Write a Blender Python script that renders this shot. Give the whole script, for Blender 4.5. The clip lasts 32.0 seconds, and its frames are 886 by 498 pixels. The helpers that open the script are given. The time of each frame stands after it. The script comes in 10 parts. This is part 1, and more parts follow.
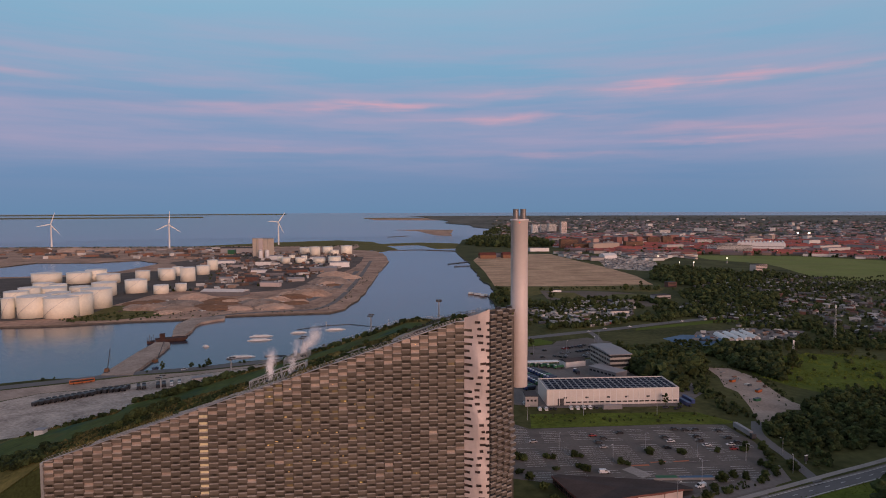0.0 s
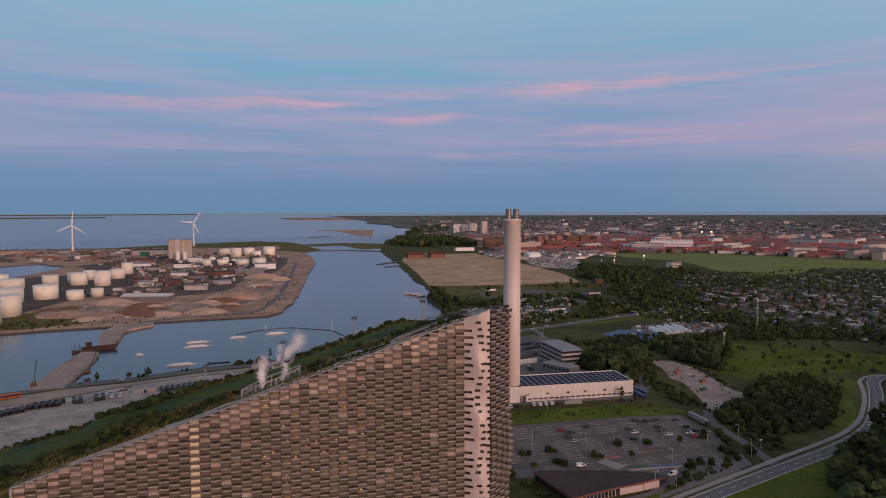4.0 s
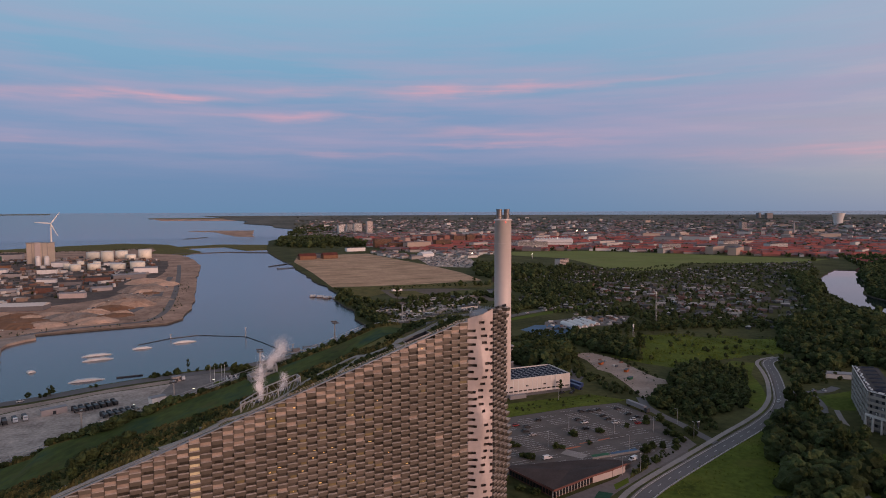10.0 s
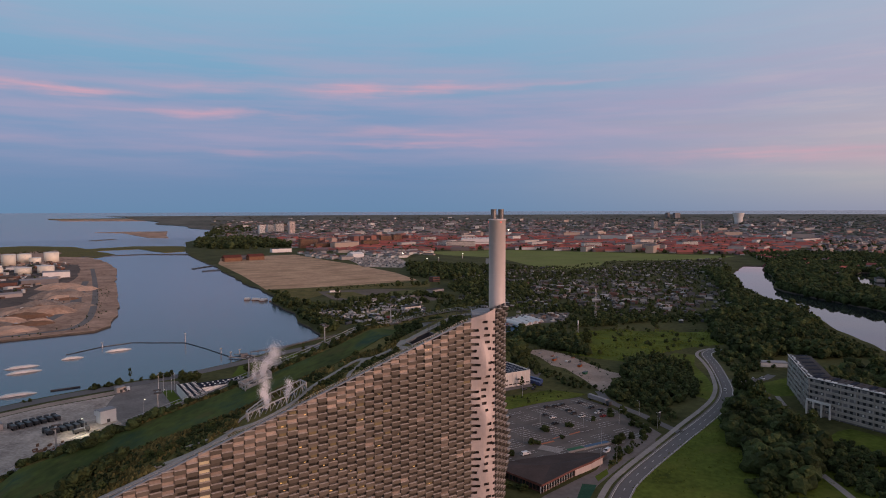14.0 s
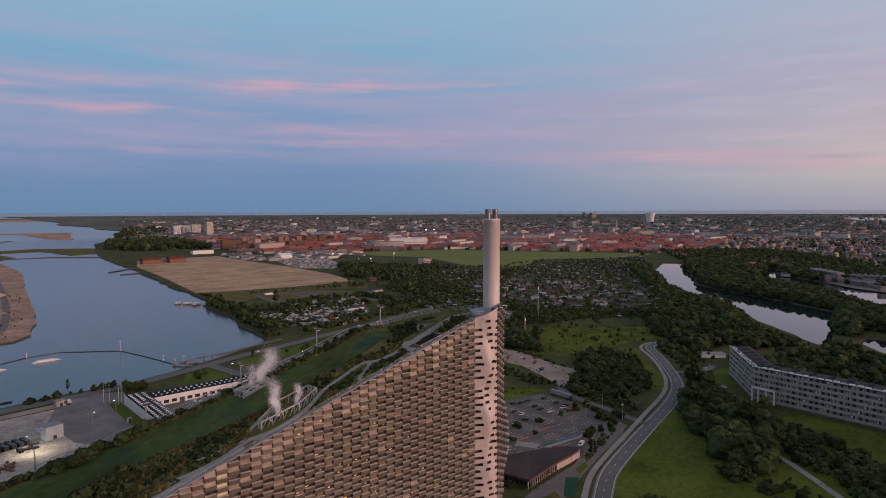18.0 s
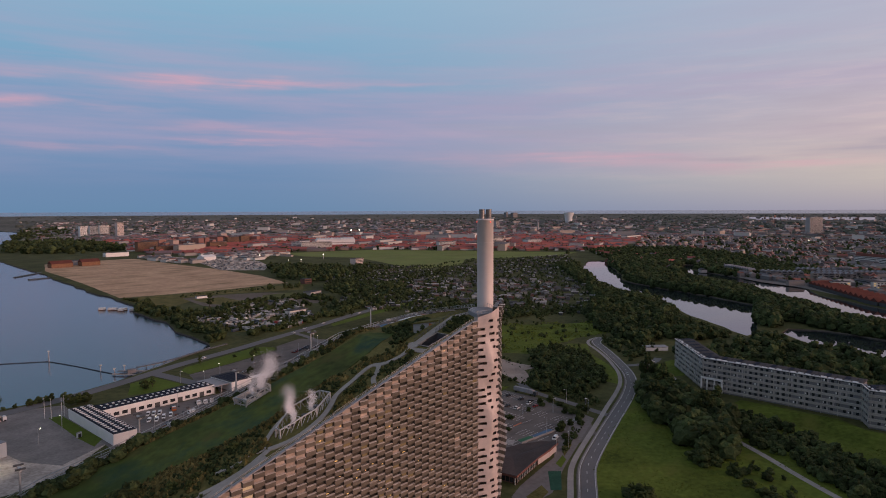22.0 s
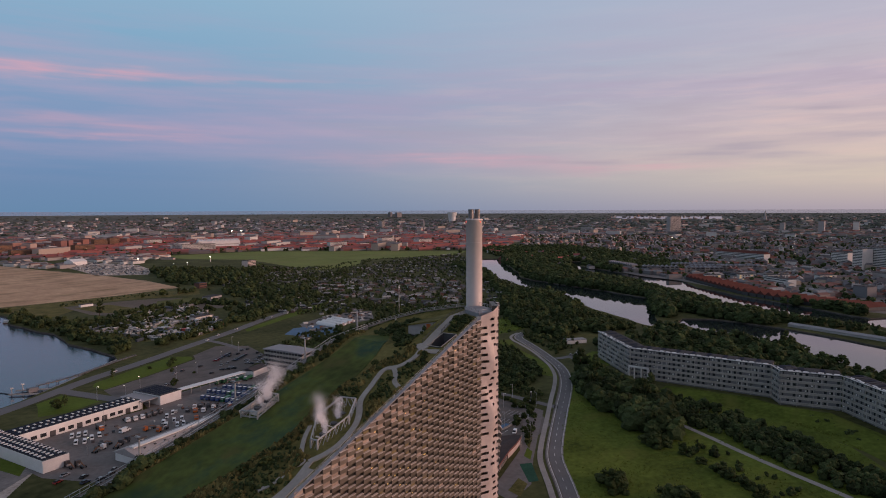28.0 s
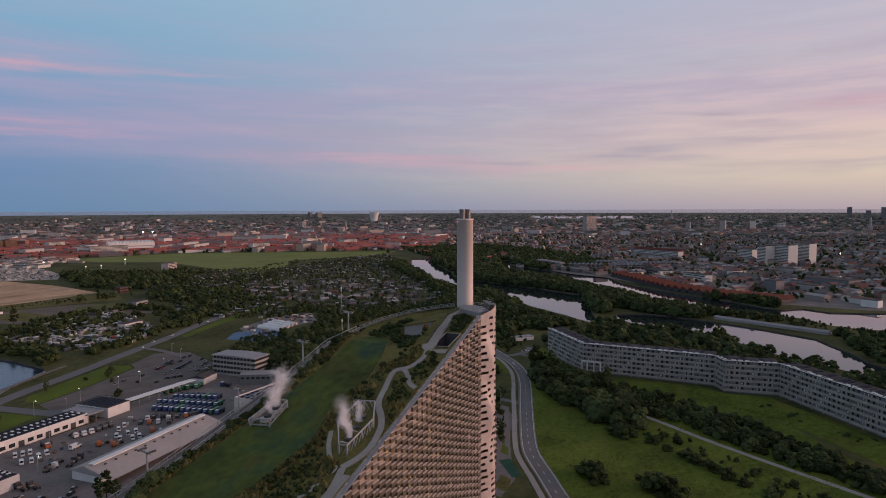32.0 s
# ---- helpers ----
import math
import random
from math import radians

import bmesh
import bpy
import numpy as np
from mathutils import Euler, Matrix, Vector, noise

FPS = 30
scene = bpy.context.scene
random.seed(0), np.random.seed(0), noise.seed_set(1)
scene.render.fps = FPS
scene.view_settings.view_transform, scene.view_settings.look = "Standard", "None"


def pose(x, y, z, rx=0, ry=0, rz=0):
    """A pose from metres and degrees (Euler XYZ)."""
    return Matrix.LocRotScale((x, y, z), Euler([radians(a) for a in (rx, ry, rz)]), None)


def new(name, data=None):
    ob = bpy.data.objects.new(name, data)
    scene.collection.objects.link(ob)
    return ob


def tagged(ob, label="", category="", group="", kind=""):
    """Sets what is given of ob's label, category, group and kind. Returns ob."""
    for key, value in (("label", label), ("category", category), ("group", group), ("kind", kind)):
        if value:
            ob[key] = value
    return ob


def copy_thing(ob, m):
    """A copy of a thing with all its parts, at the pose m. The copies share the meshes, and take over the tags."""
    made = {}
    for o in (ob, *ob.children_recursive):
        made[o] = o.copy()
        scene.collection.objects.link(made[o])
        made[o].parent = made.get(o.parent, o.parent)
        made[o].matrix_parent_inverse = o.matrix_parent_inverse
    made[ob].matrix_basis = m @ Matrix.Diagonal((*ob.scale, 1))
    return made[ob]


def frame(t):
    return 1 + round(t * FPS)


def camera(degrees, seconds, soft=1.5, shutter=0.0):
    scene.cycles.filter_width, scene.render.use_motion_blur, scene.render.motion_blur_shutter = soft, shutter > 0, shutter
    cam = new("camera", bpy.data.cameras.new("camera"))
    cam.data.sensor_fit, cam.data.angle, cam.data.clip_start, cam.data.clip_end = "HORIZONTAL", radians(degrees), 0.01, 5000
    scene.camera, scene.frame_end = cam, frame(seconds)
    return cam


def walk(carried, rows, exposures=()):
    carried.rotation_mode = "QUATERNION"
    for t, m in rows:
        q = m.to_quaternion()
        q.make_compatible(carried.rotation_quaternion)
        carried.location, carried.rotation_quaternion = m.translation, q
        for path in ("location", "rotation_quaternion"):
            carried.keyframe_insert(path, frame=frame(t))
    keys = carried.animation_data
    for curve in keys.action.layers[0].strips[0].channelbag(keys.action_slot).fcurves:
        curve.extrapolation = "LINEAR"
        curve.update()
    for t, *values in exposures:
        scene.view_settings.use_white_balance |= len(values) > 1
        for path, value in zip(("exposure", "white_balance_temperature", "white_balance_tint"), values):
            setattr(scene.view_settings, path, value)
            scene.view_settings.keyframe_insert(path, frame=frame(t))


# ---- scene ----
cam = camera(70.42, 32.0, soft=1.0)
# seconds, place, tilt and heading of a drone on a steady arc round the chimney
PATH = [
    (0, -0.00, 0.00, 124.00, 86.622, -0.000), (1, -7.41, 0.67, 124.03, 86.615, -1.919), (2, -14.81, 1.54, 124.07, 86.607, -3.828),
    (3, -22.17, 2.63, 124.10, 86.599, -5.727), (4, -29.51, 3.94, 124.13, 86.591, -7.618), (5, -36.81, 5.45, 124.17, 86.583, -9.502),
    (6, -44.06, 7.17, 124.20, 86.575, -11.377), (7, -51.26, 9.11, 124.24, 86.568, -13.246), (8, -58.41, 11.25, 124.27, 86.560, -15.109),
    (9, -65.49, 13.60, 124.30, 86.552, -16.966), (10, -72.51, 16.16, 124.34, 86.544, -18.818), (11, -79.44, 18.92, 124.37, 86.536, -20.666),
    (12, -86.30, 21.89, 124.40, 86.528, -22.510), (13, -93.07, 25.05, 124.44, 86.520, -24.350), (14, -99.74, 28.42, 124.47, 86.513, -26.188),
    (15, -106.32, 31.98, 124.51, 86.505, -28.024), (16, -112.78, 35.74, 124.54, 86.497, -29.858), (17, -119.14, 39.69, 124.57, 86.489, -31.691),
    (18, -125.37, 43.82, 124.61, 86.481, -33.524), (19, -131.48, 48.15, 124.64, 86.473, -35.357), (20, -137.46, 52.65, 124.67, 86.466, -37.192),
    (21, -143.31, 57.34, 124.71, 86.458, -39.027), (22, -149.01, 62.19, 124.74, 86.450, -40.865), (23, -154.56, 67.22, 124.78, 86.442, -42.705),
    (24, -159.96, 72.42, 124.81, 86.434, -44.548), (25, -165.21, 77.78, 124.84, 86.426, -46.396), (26, -170.28, 83.29, 124.88, 86.419, -48.247),
    (27, -175.19, 88.96, 124.91, 86.411, -50.104), (28, -179.93, 94.78, 124.94, 86.403, -51.966), (29, -184.48, 100.75, 124.98, 86.395, -53.835),
    (30, -188.85, 106.85, 125.01, 86.387, -55.710), (31, -193.04, 113.08, 125.05, 86.379, -57.592), (32, -197.03, 119.44, 125.08, 86.372, -59.483),
]

walk(cam, [(t, pose(x, y, z, rx, 0.2, rz)) for t, x, y, z, rx, rz in PATH])

# ---- light: dusk, the sun just under the rim behind the drone ----
SUN_AZ, SUN_EL = 150.0, 7.0
world = bpy.data.worlds.new("dusk_sky")
scene.world = world
world.use_nodes = True
wt = world.node_tree
wt.nodes.clear()


def wn(kind, **kw):
    n = wt.nodes.new(kind)
    for k, v in kw.items():
        if k == "op":
            n.operation = v
        elif k == "blend":
            n.blend_type = v
    return n


def wmath(op, a, b=None, c=None):
    n = wn("ShaderNodeMath", op=op)
    for i, v in enumerate((a, b, c)):
        if v is None:
            continue
        if isinstance(v, (int, float)):
            n.inputs[i].default_value = v
        else:
            wt.links.new(v, n.inputs[i])
    return n.outputs[0]


def wmix(f, a, b, blend="MIX"):
    n = wn("ShaderNodeMixRGB", blend=blend)
    for i, v in enumerate((f, a, b)):
        if isinstance(v, (int, float)):
            n.inputs[i].default_value = v
        elif isinstance(v, tuple):
            n.inputs[i].default_value = (*v, 1)
        else:
            wt.links.new(v, n.inputs[i])
    return n.outputs[0]


def wramp(f, stops):
    n = wn("ShaderNodeValToRGB")
    els = n.color_ramp.elements
    while len(els) < len(stops):
        els.new(0.5)
    for e, (p, c) in zip(els, stops):
        e.position, e.color = p, (*c, 1)
    wt.links.new(f, n.inputs[0])
    return n.outputs[0]


tc = wn("ShaderNodeTexCoord")
sep = wn("ShaderNodeSeparateXYZ")
wt.links.new(tc.outputs["Generated"], sep.inputs[0])
sx, sy, sz = sep.outputs
elev = wmath("ARCSINE", sz)                       # radians above the horizon
azim = wmath("ARCTAN2", sx, sy)                   # radians clockwise from +y
toward = wmath("MULTIPLY_ADD", sx, math.sin(radians(SUN_AZ)) * 0.5, 0.5)
toward = wmath("MULTIPLY_ADD", sy, math.cos(radians(SUN_AZ)) * 0.5, toward)
el01 = wmath("MULTIPLY_ADD", elev, 1 / 1.6, 0.02)
# away from the sunset: blue-grey earth shadow, a rosy belt, clear blue above
cool = wramp(el01, [(0.0, (0.09, 0.16, 0.25)), (0.02, (0.135, 0.248, 0.408)), (0.053, (0.13, 0.245, 0.437)), (0.085, (0.195, 0.285, 0.485)), (0.118, (0.195, 0.305, 0.50)),
                    (0.151, (0.19, 0.36, 0.54)), (0.23, (0.255, 0.442, 0.60)), (0.34, (0.24, 0.33, 0.43)), (0.55, (0.22, 0.24, 0.31)), (1.0, (0.16, 0.17, 0.22))])
# toward the sunset: peach, rose and lilac
warm = wramp(el01, [(0.0, (0.30, 0.25, 0.27)), (0.02, (0.44, 0.36, 0.40)), (0.05, (0.68, 0.56, 0.46)), (0.085, (0.69, 0.53, 0.49)), (0.118, (0.60, 0.485, 0.52)),
                    (0.16, (0.535, 0.475, 0.55)), (0.233, (0.47, 0.465, 0.59)), (0.36, (0.36, 0.34, 0.42)), (0.6, (0.26, 0.25, 0.31)), (1.0, (0.18, 0.18, 0.23))])
side = wn("ShaderNodeMapRange")
side.interpolation_type = "SMOOTHSTEP"
wt.links.new(toward, side.inputs[0])
side.inputs[1].default_value, side.inputs[2].default_value = 0.16, 0.86
sky_col = wmix(side.outputs[0], cool, warm)
# thin stretched cloud veils
cmb = wn("ShaderNodeCombineXYZ")
for i, (v, k) in enumerate(((azim, 2.2), (elev, 26.0))):
    wt.links.new(wmath("MULTIPLY", v, k), cmb.inputs[i])
veil = wn("ShaderNodeTexNoise")
wt.links.new(cmb.outputs[0], veil.inputs["Vector"])
veil.inputs["Scale"].default_value, veil.inputs["Detail"].default_value, veil.inputs["Roughness"].default_value = 1.0, 6.0, 0.55
wisp = wn("ShaderNodeTexNoise")
cm2 = wn("ShaderNodeCombineXYZ")
for i, (v, k) in enumerate(((azim, 7.0), (elev, 95.0))):
    wt.links.new(wmath("MULTIPLY", v, k), cm2.inputs[i])
wt.links.new(cm2.outputs[0], wisp.inputs["Vector"])
wisp.inputs["Scale"].default_value, wisp.inputs["Detail"].default_value = 1.0, 5.0
band = wramp(el01, [(0.04, (0, 0, 0)), (0.085, (0.75, 0.75, 0.75)), (0.13, (1, 1, 1)), (0.2, (0.25, 0.25, 0.25)), (0.3, (0, 0, 0))])
vm = wn("ShaderNodeMapRange")
wt.links.new(veil.outputs["Fac"], vm.inputs[0])
vm.inputs[1].default_value, vm.inputs[2].default_value, vm.inputs[4].default_value = 0.40, 0.68, 0.66
sky_col = wmix(wmath("MULTIPLY", wmath("MULTIPLY", vm.outputs[0], band), wmath("MULTIPLY_ADD", side.outputs[0], -0.55, 1.0)), sky_col, (0.455, 0.345, 0.50))
# lilac-grey mottled cloud low toward the sunset
mot = wn("ShaderNodeTexNoise")
cm4 = wn("ShaderNodeCombineXYZ")
for i, (v, k) in enumerate(((azim, 4.5), (elev, 46.0))):
    wt.links.new(wmath("MULTIPLY", v, k), cm4.inputs[i])
wt.links.new(cm4.outputs[0], mot.inputs["Vector"])
mot.inputs["Scale"].default_value, mot.inputs["Detail"].default_value, mot.inputs["Roughness"].default_value = 1.0, 7.0, 0.6
mm = wn("ShaderNodeMapRange")
wt.links.new(mot.outputs["Fac"], mm.inputs[0])
mm.inputs[1].default_value, mm.inputs[2].default_value, mm.inputs[4].default_value = 0.48, 0.70, 0.42
band2 = wramp(el01, [(0.03, (0, 0, 0)), (0.06, (0.8, 0.8, 0.8)), (0.12, (1, 1, 1)), (0.17, (0.3, 0.3, 0.3)), (0.24, (0, 0, 0))])
sky_col = wmix(wmath("MULTIPLY", wmath("MULTIPLY", mm.outputs[0], band2), side.outputs[0]), sky_col, (0.34, 0.28, 0.38))
mp = wn("ShaderNodeMapRange")
wt.links.new(mot.outputs["Fac"], mp.inputs[0])
mp.inputs[1].default_value, mp.inputs[2].default_value, mp.inputs[4].default_value = 0.50, 0.32, 0.32
sky_col = wmix(wmath("MULTIPLY", wmath("MULTIPLY", mp.outputs[0], band2), side.outputs[0]), sky_col, (0.85, 0.58, 0.52))
# long rosy streaks: heading, height, half length, half thickness, tilt (degrees)
STREAKS = [(-16.0, 9.1, 11.0, 0.34, 0.035, 0.42), (-6.0, 9.4, 6.0, 0.34, 0.02, 0.9), (19.0, 10.7, 7.0, 0.5, 0.03, 1.0), (30.0, 10.95, 9.0, 0.28, 0.03, 0.6),
           (7.0, 8.25, 8.0, 0.26, 0.0, 0.8), (6.6, 10.4, 4.5, 0.35, 0.0, 0.5), (24.0, 6.9, 9.0, 0.5, -0.01, 0.55), (25.0, 6.0, 9.0, 0.25, 0.0, 0.6), (10.0, 5.0, 7.0, 0.3, -0.03, 0.4),
           (-34.0, 10.3, 5.0, 0.45, -0.04, 0.4), (-14.0, 5.5, 8.0, 0.25, 0.0, 0.3), (69.0, 3.5, 7.0, 0.5, 0.01, 0.85), (57.0, 4.5, 7.0, 0.6, -0.03, 0.6), (48.0, 4.6, 10.0, 0.5, 0.0, 0.4), (95.0, 8.0, 12.0, 0.6, 0.0, 0.4)]
curl = wn("ShaderNodeTexNoise")
cm3 = wn("ShaderNodeCombineXYZ")
for i, (v, k) in enumerate(((azim, 9.0), (elev, 42.0))):
    wt.links.new(wmath("MULTIPLY", v, k), cm3.inputs[i])
wt.links.new(cm3.outputs[0], curl.inputs["Vector"])
curl.inputs["Scale"].default_value, curl.inputs["Detail"].default_value = 1.0, 6.0
glow = None
for az0, el0, half, thick, tilt, amount in STREAKS:
    da = wmath("MULTIPLY_ADD", azim, 57.3, -az0)
    de = wmath("MULTIPLY_ADD", elev, 57.3, -el0)
    de = wmath("SUBTRACT", de, wmath("MULTIPLY", da, tilt))
    de = wmath("ADD", de, wmath("MULTIPLY_ADD", veil.outputs["Fac"], 1.0, -0.5))
    de = wmath("ADD", de, wmath("MULTIPLY_ADD", curl.outputs["Fac"], 1.5, -0.75))
    k = wmath("ADD", wmath("POWER", wmath("ABSOLUTE", wmath("DIVIDE", da, half)), 2.0), wmath("POWER", wmath("ABSOLUTE", wmath("DIVIDE", de, thick)), 2.0))
    k = wmath("MULTIPLY", wmath("EXPONENT", wmath("MULTIPLY", k, -1.0)), amount)
    glow = k if glow is None else wmath("ADD", glow, k)
glow = wmath("MULTIPLY", glow, wmath("MAXIMUM", wmath("MULTIPLY_ADD", wisp.outputs["Fac"], 3.0, -0.75), 0.0))
sky_col = wmix(wmath("MINIMUM", wmath("MULTIPLY", glow, 0.72), 0.85), sky_col, (0.66, 0.36, 0.45))
# thin lilac-grey cloud bars before the afterglow
bars = None
for az0, el0, half, thick, tilt, amount in ((66.0, 4.15, 6.0, 0.22, 0.0, 0.8), (76.0, 4.9, 6.0, 0.5, 0.07, 0.9), (80.0, 4.3, 3.0, 0.25, 0.0, 0.7), (83.0, 7.8, 3.5, 0.3, -0.02, 0.8), (84.5, 6.9, 3.0, 0.2, -0.05, 0.7), (86.0, 5.6, 4.0, 0.3, 0.02, 0.6), (92.0, 3.6, 6.0, 0.35, 0.0, 0.5), (50.0, 6.8, 9.0, 0.8, -0.06, 0.35)):
    da = wmath("MULTIPLY_ADD", azim, 57.3, -az0)
    de = wmath("SUBTRACT", wmath("MULTIPLY_ADD", elev, 57.3, -el0), wmath("MULTIPLY", da, tilt))
    de = wmath("ADD", de, wmath("MULTIPLY_ADD", curl.outputs["Fac"], 1.2, -0.6))
    k = wmath("ADD", wmath("POWER", wmath("ABSOLUTE", wmath("DIVIDE", da, half)), 2.0), wmath("POWER", wmath("ABSOLUTE", wmath("DIVIDE", de, thick)), 2.0))
    k = wmath("MULTIPLY", wmath("EXPONENT", wmath("MULTIPLY", k, -1.0)), amount)
    bars = k if bars is None else wmath("ADD", bars, k)
bars = wmath("MULTIPLY", bars, wmath("MAXIMUM", wmath("MULTIPLY_ADD", wisp.outputs["Fac"], 2.0, -0.35), 0.0))
sky_col = wmix(wmath("MINIMUM", wmath("MULTIPLY", bars, 1.05), 0.8), sky_col, (0.40, 0.345, 0.42))
nishita = wn("ShaderNodeTexSky")
nishita.sky_type = "NISHITA"
nishita.sun_disc = False
nishita.sun_elevation, nishita.sun_rotation = radians(1.5), radians(SUN_AZ)
back = wn("ShaderNodeBackground")
wt.links.new(sky_col, back.inputs[0])
back.inputs[1].default_value = 1.0
nb = wn("ShaderNodeBackground")
wt.links.new(nishita.outputs[0], nb.inputs[0])
nb.inputs[1].default_value = 0.015
addsh = wn("ShaderNodeAddShader")
wt.links.new(back.outputs[0], addsh.inputs[0])
wt.links.new(nb.outputs[0], addsh.inputs[1])
wout = wn("ShaderNodeOutputWorld")
wt.links.new(addsh.outputs[0], wout.inputs[0])

lamp = bpy.data.lights.new("sun", "SUN")
lamp.energy, lamp.angle, lamp.color = 2.5, radians(26), (1.0, 0.60, 0.47)
sun = new("sun", lamp)
sd = Vector((math.sin(radians(SUN_AZ)) * math.cos(radians(SUN_EL)), math.cos(radians(SUN_AZ)) * math.cos(radians(SUN_EL)), math.sin(radians(SUN_EL))))
sun.matrix_world = Matrix.Translation((0, 0, 300)) @ sd.to_track_quat("Z", "Y").to_matrix().to_4x4()

# ---- materials ----
def mat(name, color, rough=0.8, metal=0.0, vary=0.25, scale=0.2, fine=3.0, bump=0.0, tint=None, island=0.0, random_=0.0, spec=0.5, emit=None, emit_strength=0.0):
    """A surface with two scales of wear; scale and fine are per metre."""
    m = bpy.data.materials.new(name)
    m.use_nodes = True
    nt = m.node_tree
    b = nt.nodes["Principled BSDF"]
    b.inputs["Roughness"].default_value, b.inputs["Metallic"].default_value = rough, metal
    b.inputs["Specular IOR Level"].default_value = spec if rough < 0.82 else 0.08
    geo = nt.nodes.new("ShaderNodeNewGeometry")
    n1, n2 = nt.nodes.new("ShaderNodeTexNoise"), nt.nodes.new("ShaderNodeTexNoise")
    for n, s in ((n1, scale), (n2, fine)):
        nt.links.new(geo.outputs["Position"], n.inputs["Vector"])
        n.inputs["Scale"].default_value, n.inputs["Detail"].default_value = s, 4.0
    mixf = nt.nodes.new("ShaderNodeMath")
    mixf.operation = "MULTIPLY_ADD"
    nt.links.new(n2.outputs["Fac"], mixf.inputs[0])
    mixf.inputs[1].default_value = 0.45
    half = nt.nodes.new("ShaderNodeMath")
    half.operation = "MULTIPLY"
    nt.links.new(n1.outputs["Fac"], half.inputs[0])
    half.inputs[1].default_value = 0.55
    nt.links.new(half.outputs[0], mixf.inputs[2])
    ramp = nt.nodes.new("ShaderNodeValToRGB")
    lo = tuple(c * (1 - vary) for c in color)
    hi = tuple(min(1, c * (1 + vary)) for c in (tint or color))
    ramp.color_ramp.elements[0].position, ramp.color_ramp.elements[1].position = 0.3, 0.7
    ramp.color_ramp.elements[0].color, ramp.color_ramp.elements[1].color = (*lo, 1), (*hi, 1)
    nt.links.new(mixf.outputs[0], ramp.inputs[0])
    out = ramp.outputs[0]
    for amount, socket in ((island, "island"), (random_, "object")):
        if amount:
            src = geo.outputs["Random Per Island"] if socket == "island" else nt.nodes.new("ShaderNodeObjectInfo").outputs["Random"]
            k = nt.nodes.new("ShaderNodeMath")
            k.operation = "MULTIPLY_ADD"
            nt.links.new(src, k.inputs[0])
            k.inputs[1].default_value, k.inputs[2].default_value = 2 * amount, 1 - amount
            mul = nt.nodes.new("ShaderNodeVectorMath")
            mul.operation = "SCALE"
            nt.links.new(out, mul.inputs[0])
            nt.links.new(k.outputs[0], mul.inputs["Scale"])
            out = mul.outputs[0]
    nt.links.new(out, b.inputs["Base Color"])
    if bump:
        bp = nt.nodes.new("ShaderNodeBump")
        bp.inputs["Strength"].default_value, bp.inputs["Distance"].default_value = 0.6, bump
        nt.links.new(n2.outputs["Fac"], bp.inputs["Height"])
        nt.links.new(bp.outputs[0], b.inputs["Normal"])
    if emit:
        b.inputs["Emission Color"].default_value = (*emit, 1)
        b.inputs["Emission Strength"].default_value = emit_strength
    return m


def palette(name, colors, rough=0.8, by="island", vary=0.12):
    """A surface whose pieces each take one colour of a small palette."""
    m = mat(name, (1, 1, 1), rough, vary=vary, scale=0.05, fine=0.8)
    nt = m.node_tree
    b = nt.nodes["Principled BSDF"]
    old = b.inputs["Base Color"].links[0].from_socket
    src = nt.nodes.new("ShaderNodeNewGeometry").outputs["Random Per Island"] if by == "island" else nt.nodes.new("ShaderNodeObjectInfo").outputs["Random"]
    r = nt.nodes.new("ShaderNodeValToRGB")
    r.color_ramp.interpolation = "CONSTANT"
    while len(r.color_ramp.elements) < len(colors):
        r.color_ramp.elements.new(0.5)
    for i, (e, c) in enumerate(zip(r.color_ramp.elements, colors)):
        e.position, e.color = i / len(colors), (*c, 1)
    nt.links.new(src, r.inputs[0])
    mx = nt.nodes.new("ShaderNodeMixRGB")
    mx.blend_type = "MULTIPLY"
    mx.inputs[0].default_value = 1
    nt.links.new(r.outputs[0], mx.inputs[1])
    nt.links.new(old, mx.inputs[2])
    nt.links.new(mx.outputs[0], b.inputs["Base Color"])
    return m


M_GROUND = mat("urban_green", (0.05, 0.062, 0.02), 0.95, vary=0.5, scale=0.018, fine=0.2, tint=(0.085, 0.085, 0.034))
M_BANK = mat("bank_stone", (0.13, 0.11, 0.09), 0.95, vary=0.4, scale=0.1, fine=0.8)
M_PEN = mat("industrial_earth", (0.31, 0.195, 0.14), 0.95, vary=0.5, scale=0.02, fine=0.15, tint=(0.43, 0.285, 0.21))
M_SANDHEAP = mat("sand_heap", (0.40, 0.25, 0.175), 0.95, vary=0.35, scale=0.05, fine=0.3, bump=0.5, tint=(0.47, 0.33, 0.245), random_=0.3)
M_SAND = mat("bare_sand_field", (0.49, 0.305, 0.195), 0.95, vary=0.25, scale=0.02, fine=0.12, tint=(0.55, 0.37, 0.235))
M_GRASS = mat("mown_grass", (0.10, 0.135, 0.02), 0.9, vary=0.3, scale=0.03, fine=0.5)
M_MEADOW = mat("meadow", (0.072, 0.103, 0.016), 0.95, vary=0.5, scale=0.035, fine=0.35, bump=0.5, tint=(0.104, 0.133, 0.022))
M_FIELD = mat("open_common", (0.18, 0.21, 0.062), 0.95, vary=0.22, scale=0.01, fine=0.1)
M_ROUGH = mat("rough_grass", (0.11, 0.114, 0.033), 0.95, vary=0.55, scale=0.08, fine=0.7, bump=0.3, tint=(0.14, 0.118, 0.042))
M_ASPHALT = mat("asphalt", (0.158, 0.138, 0.126), 0.85, vary=0.22, scale=0.05, fine=0.6)
M_ROAD = mat("road_asphalt", (0.135, 0.125, 0.124), 0.8, vary=0.2, scale=0.05, fine=0.8)
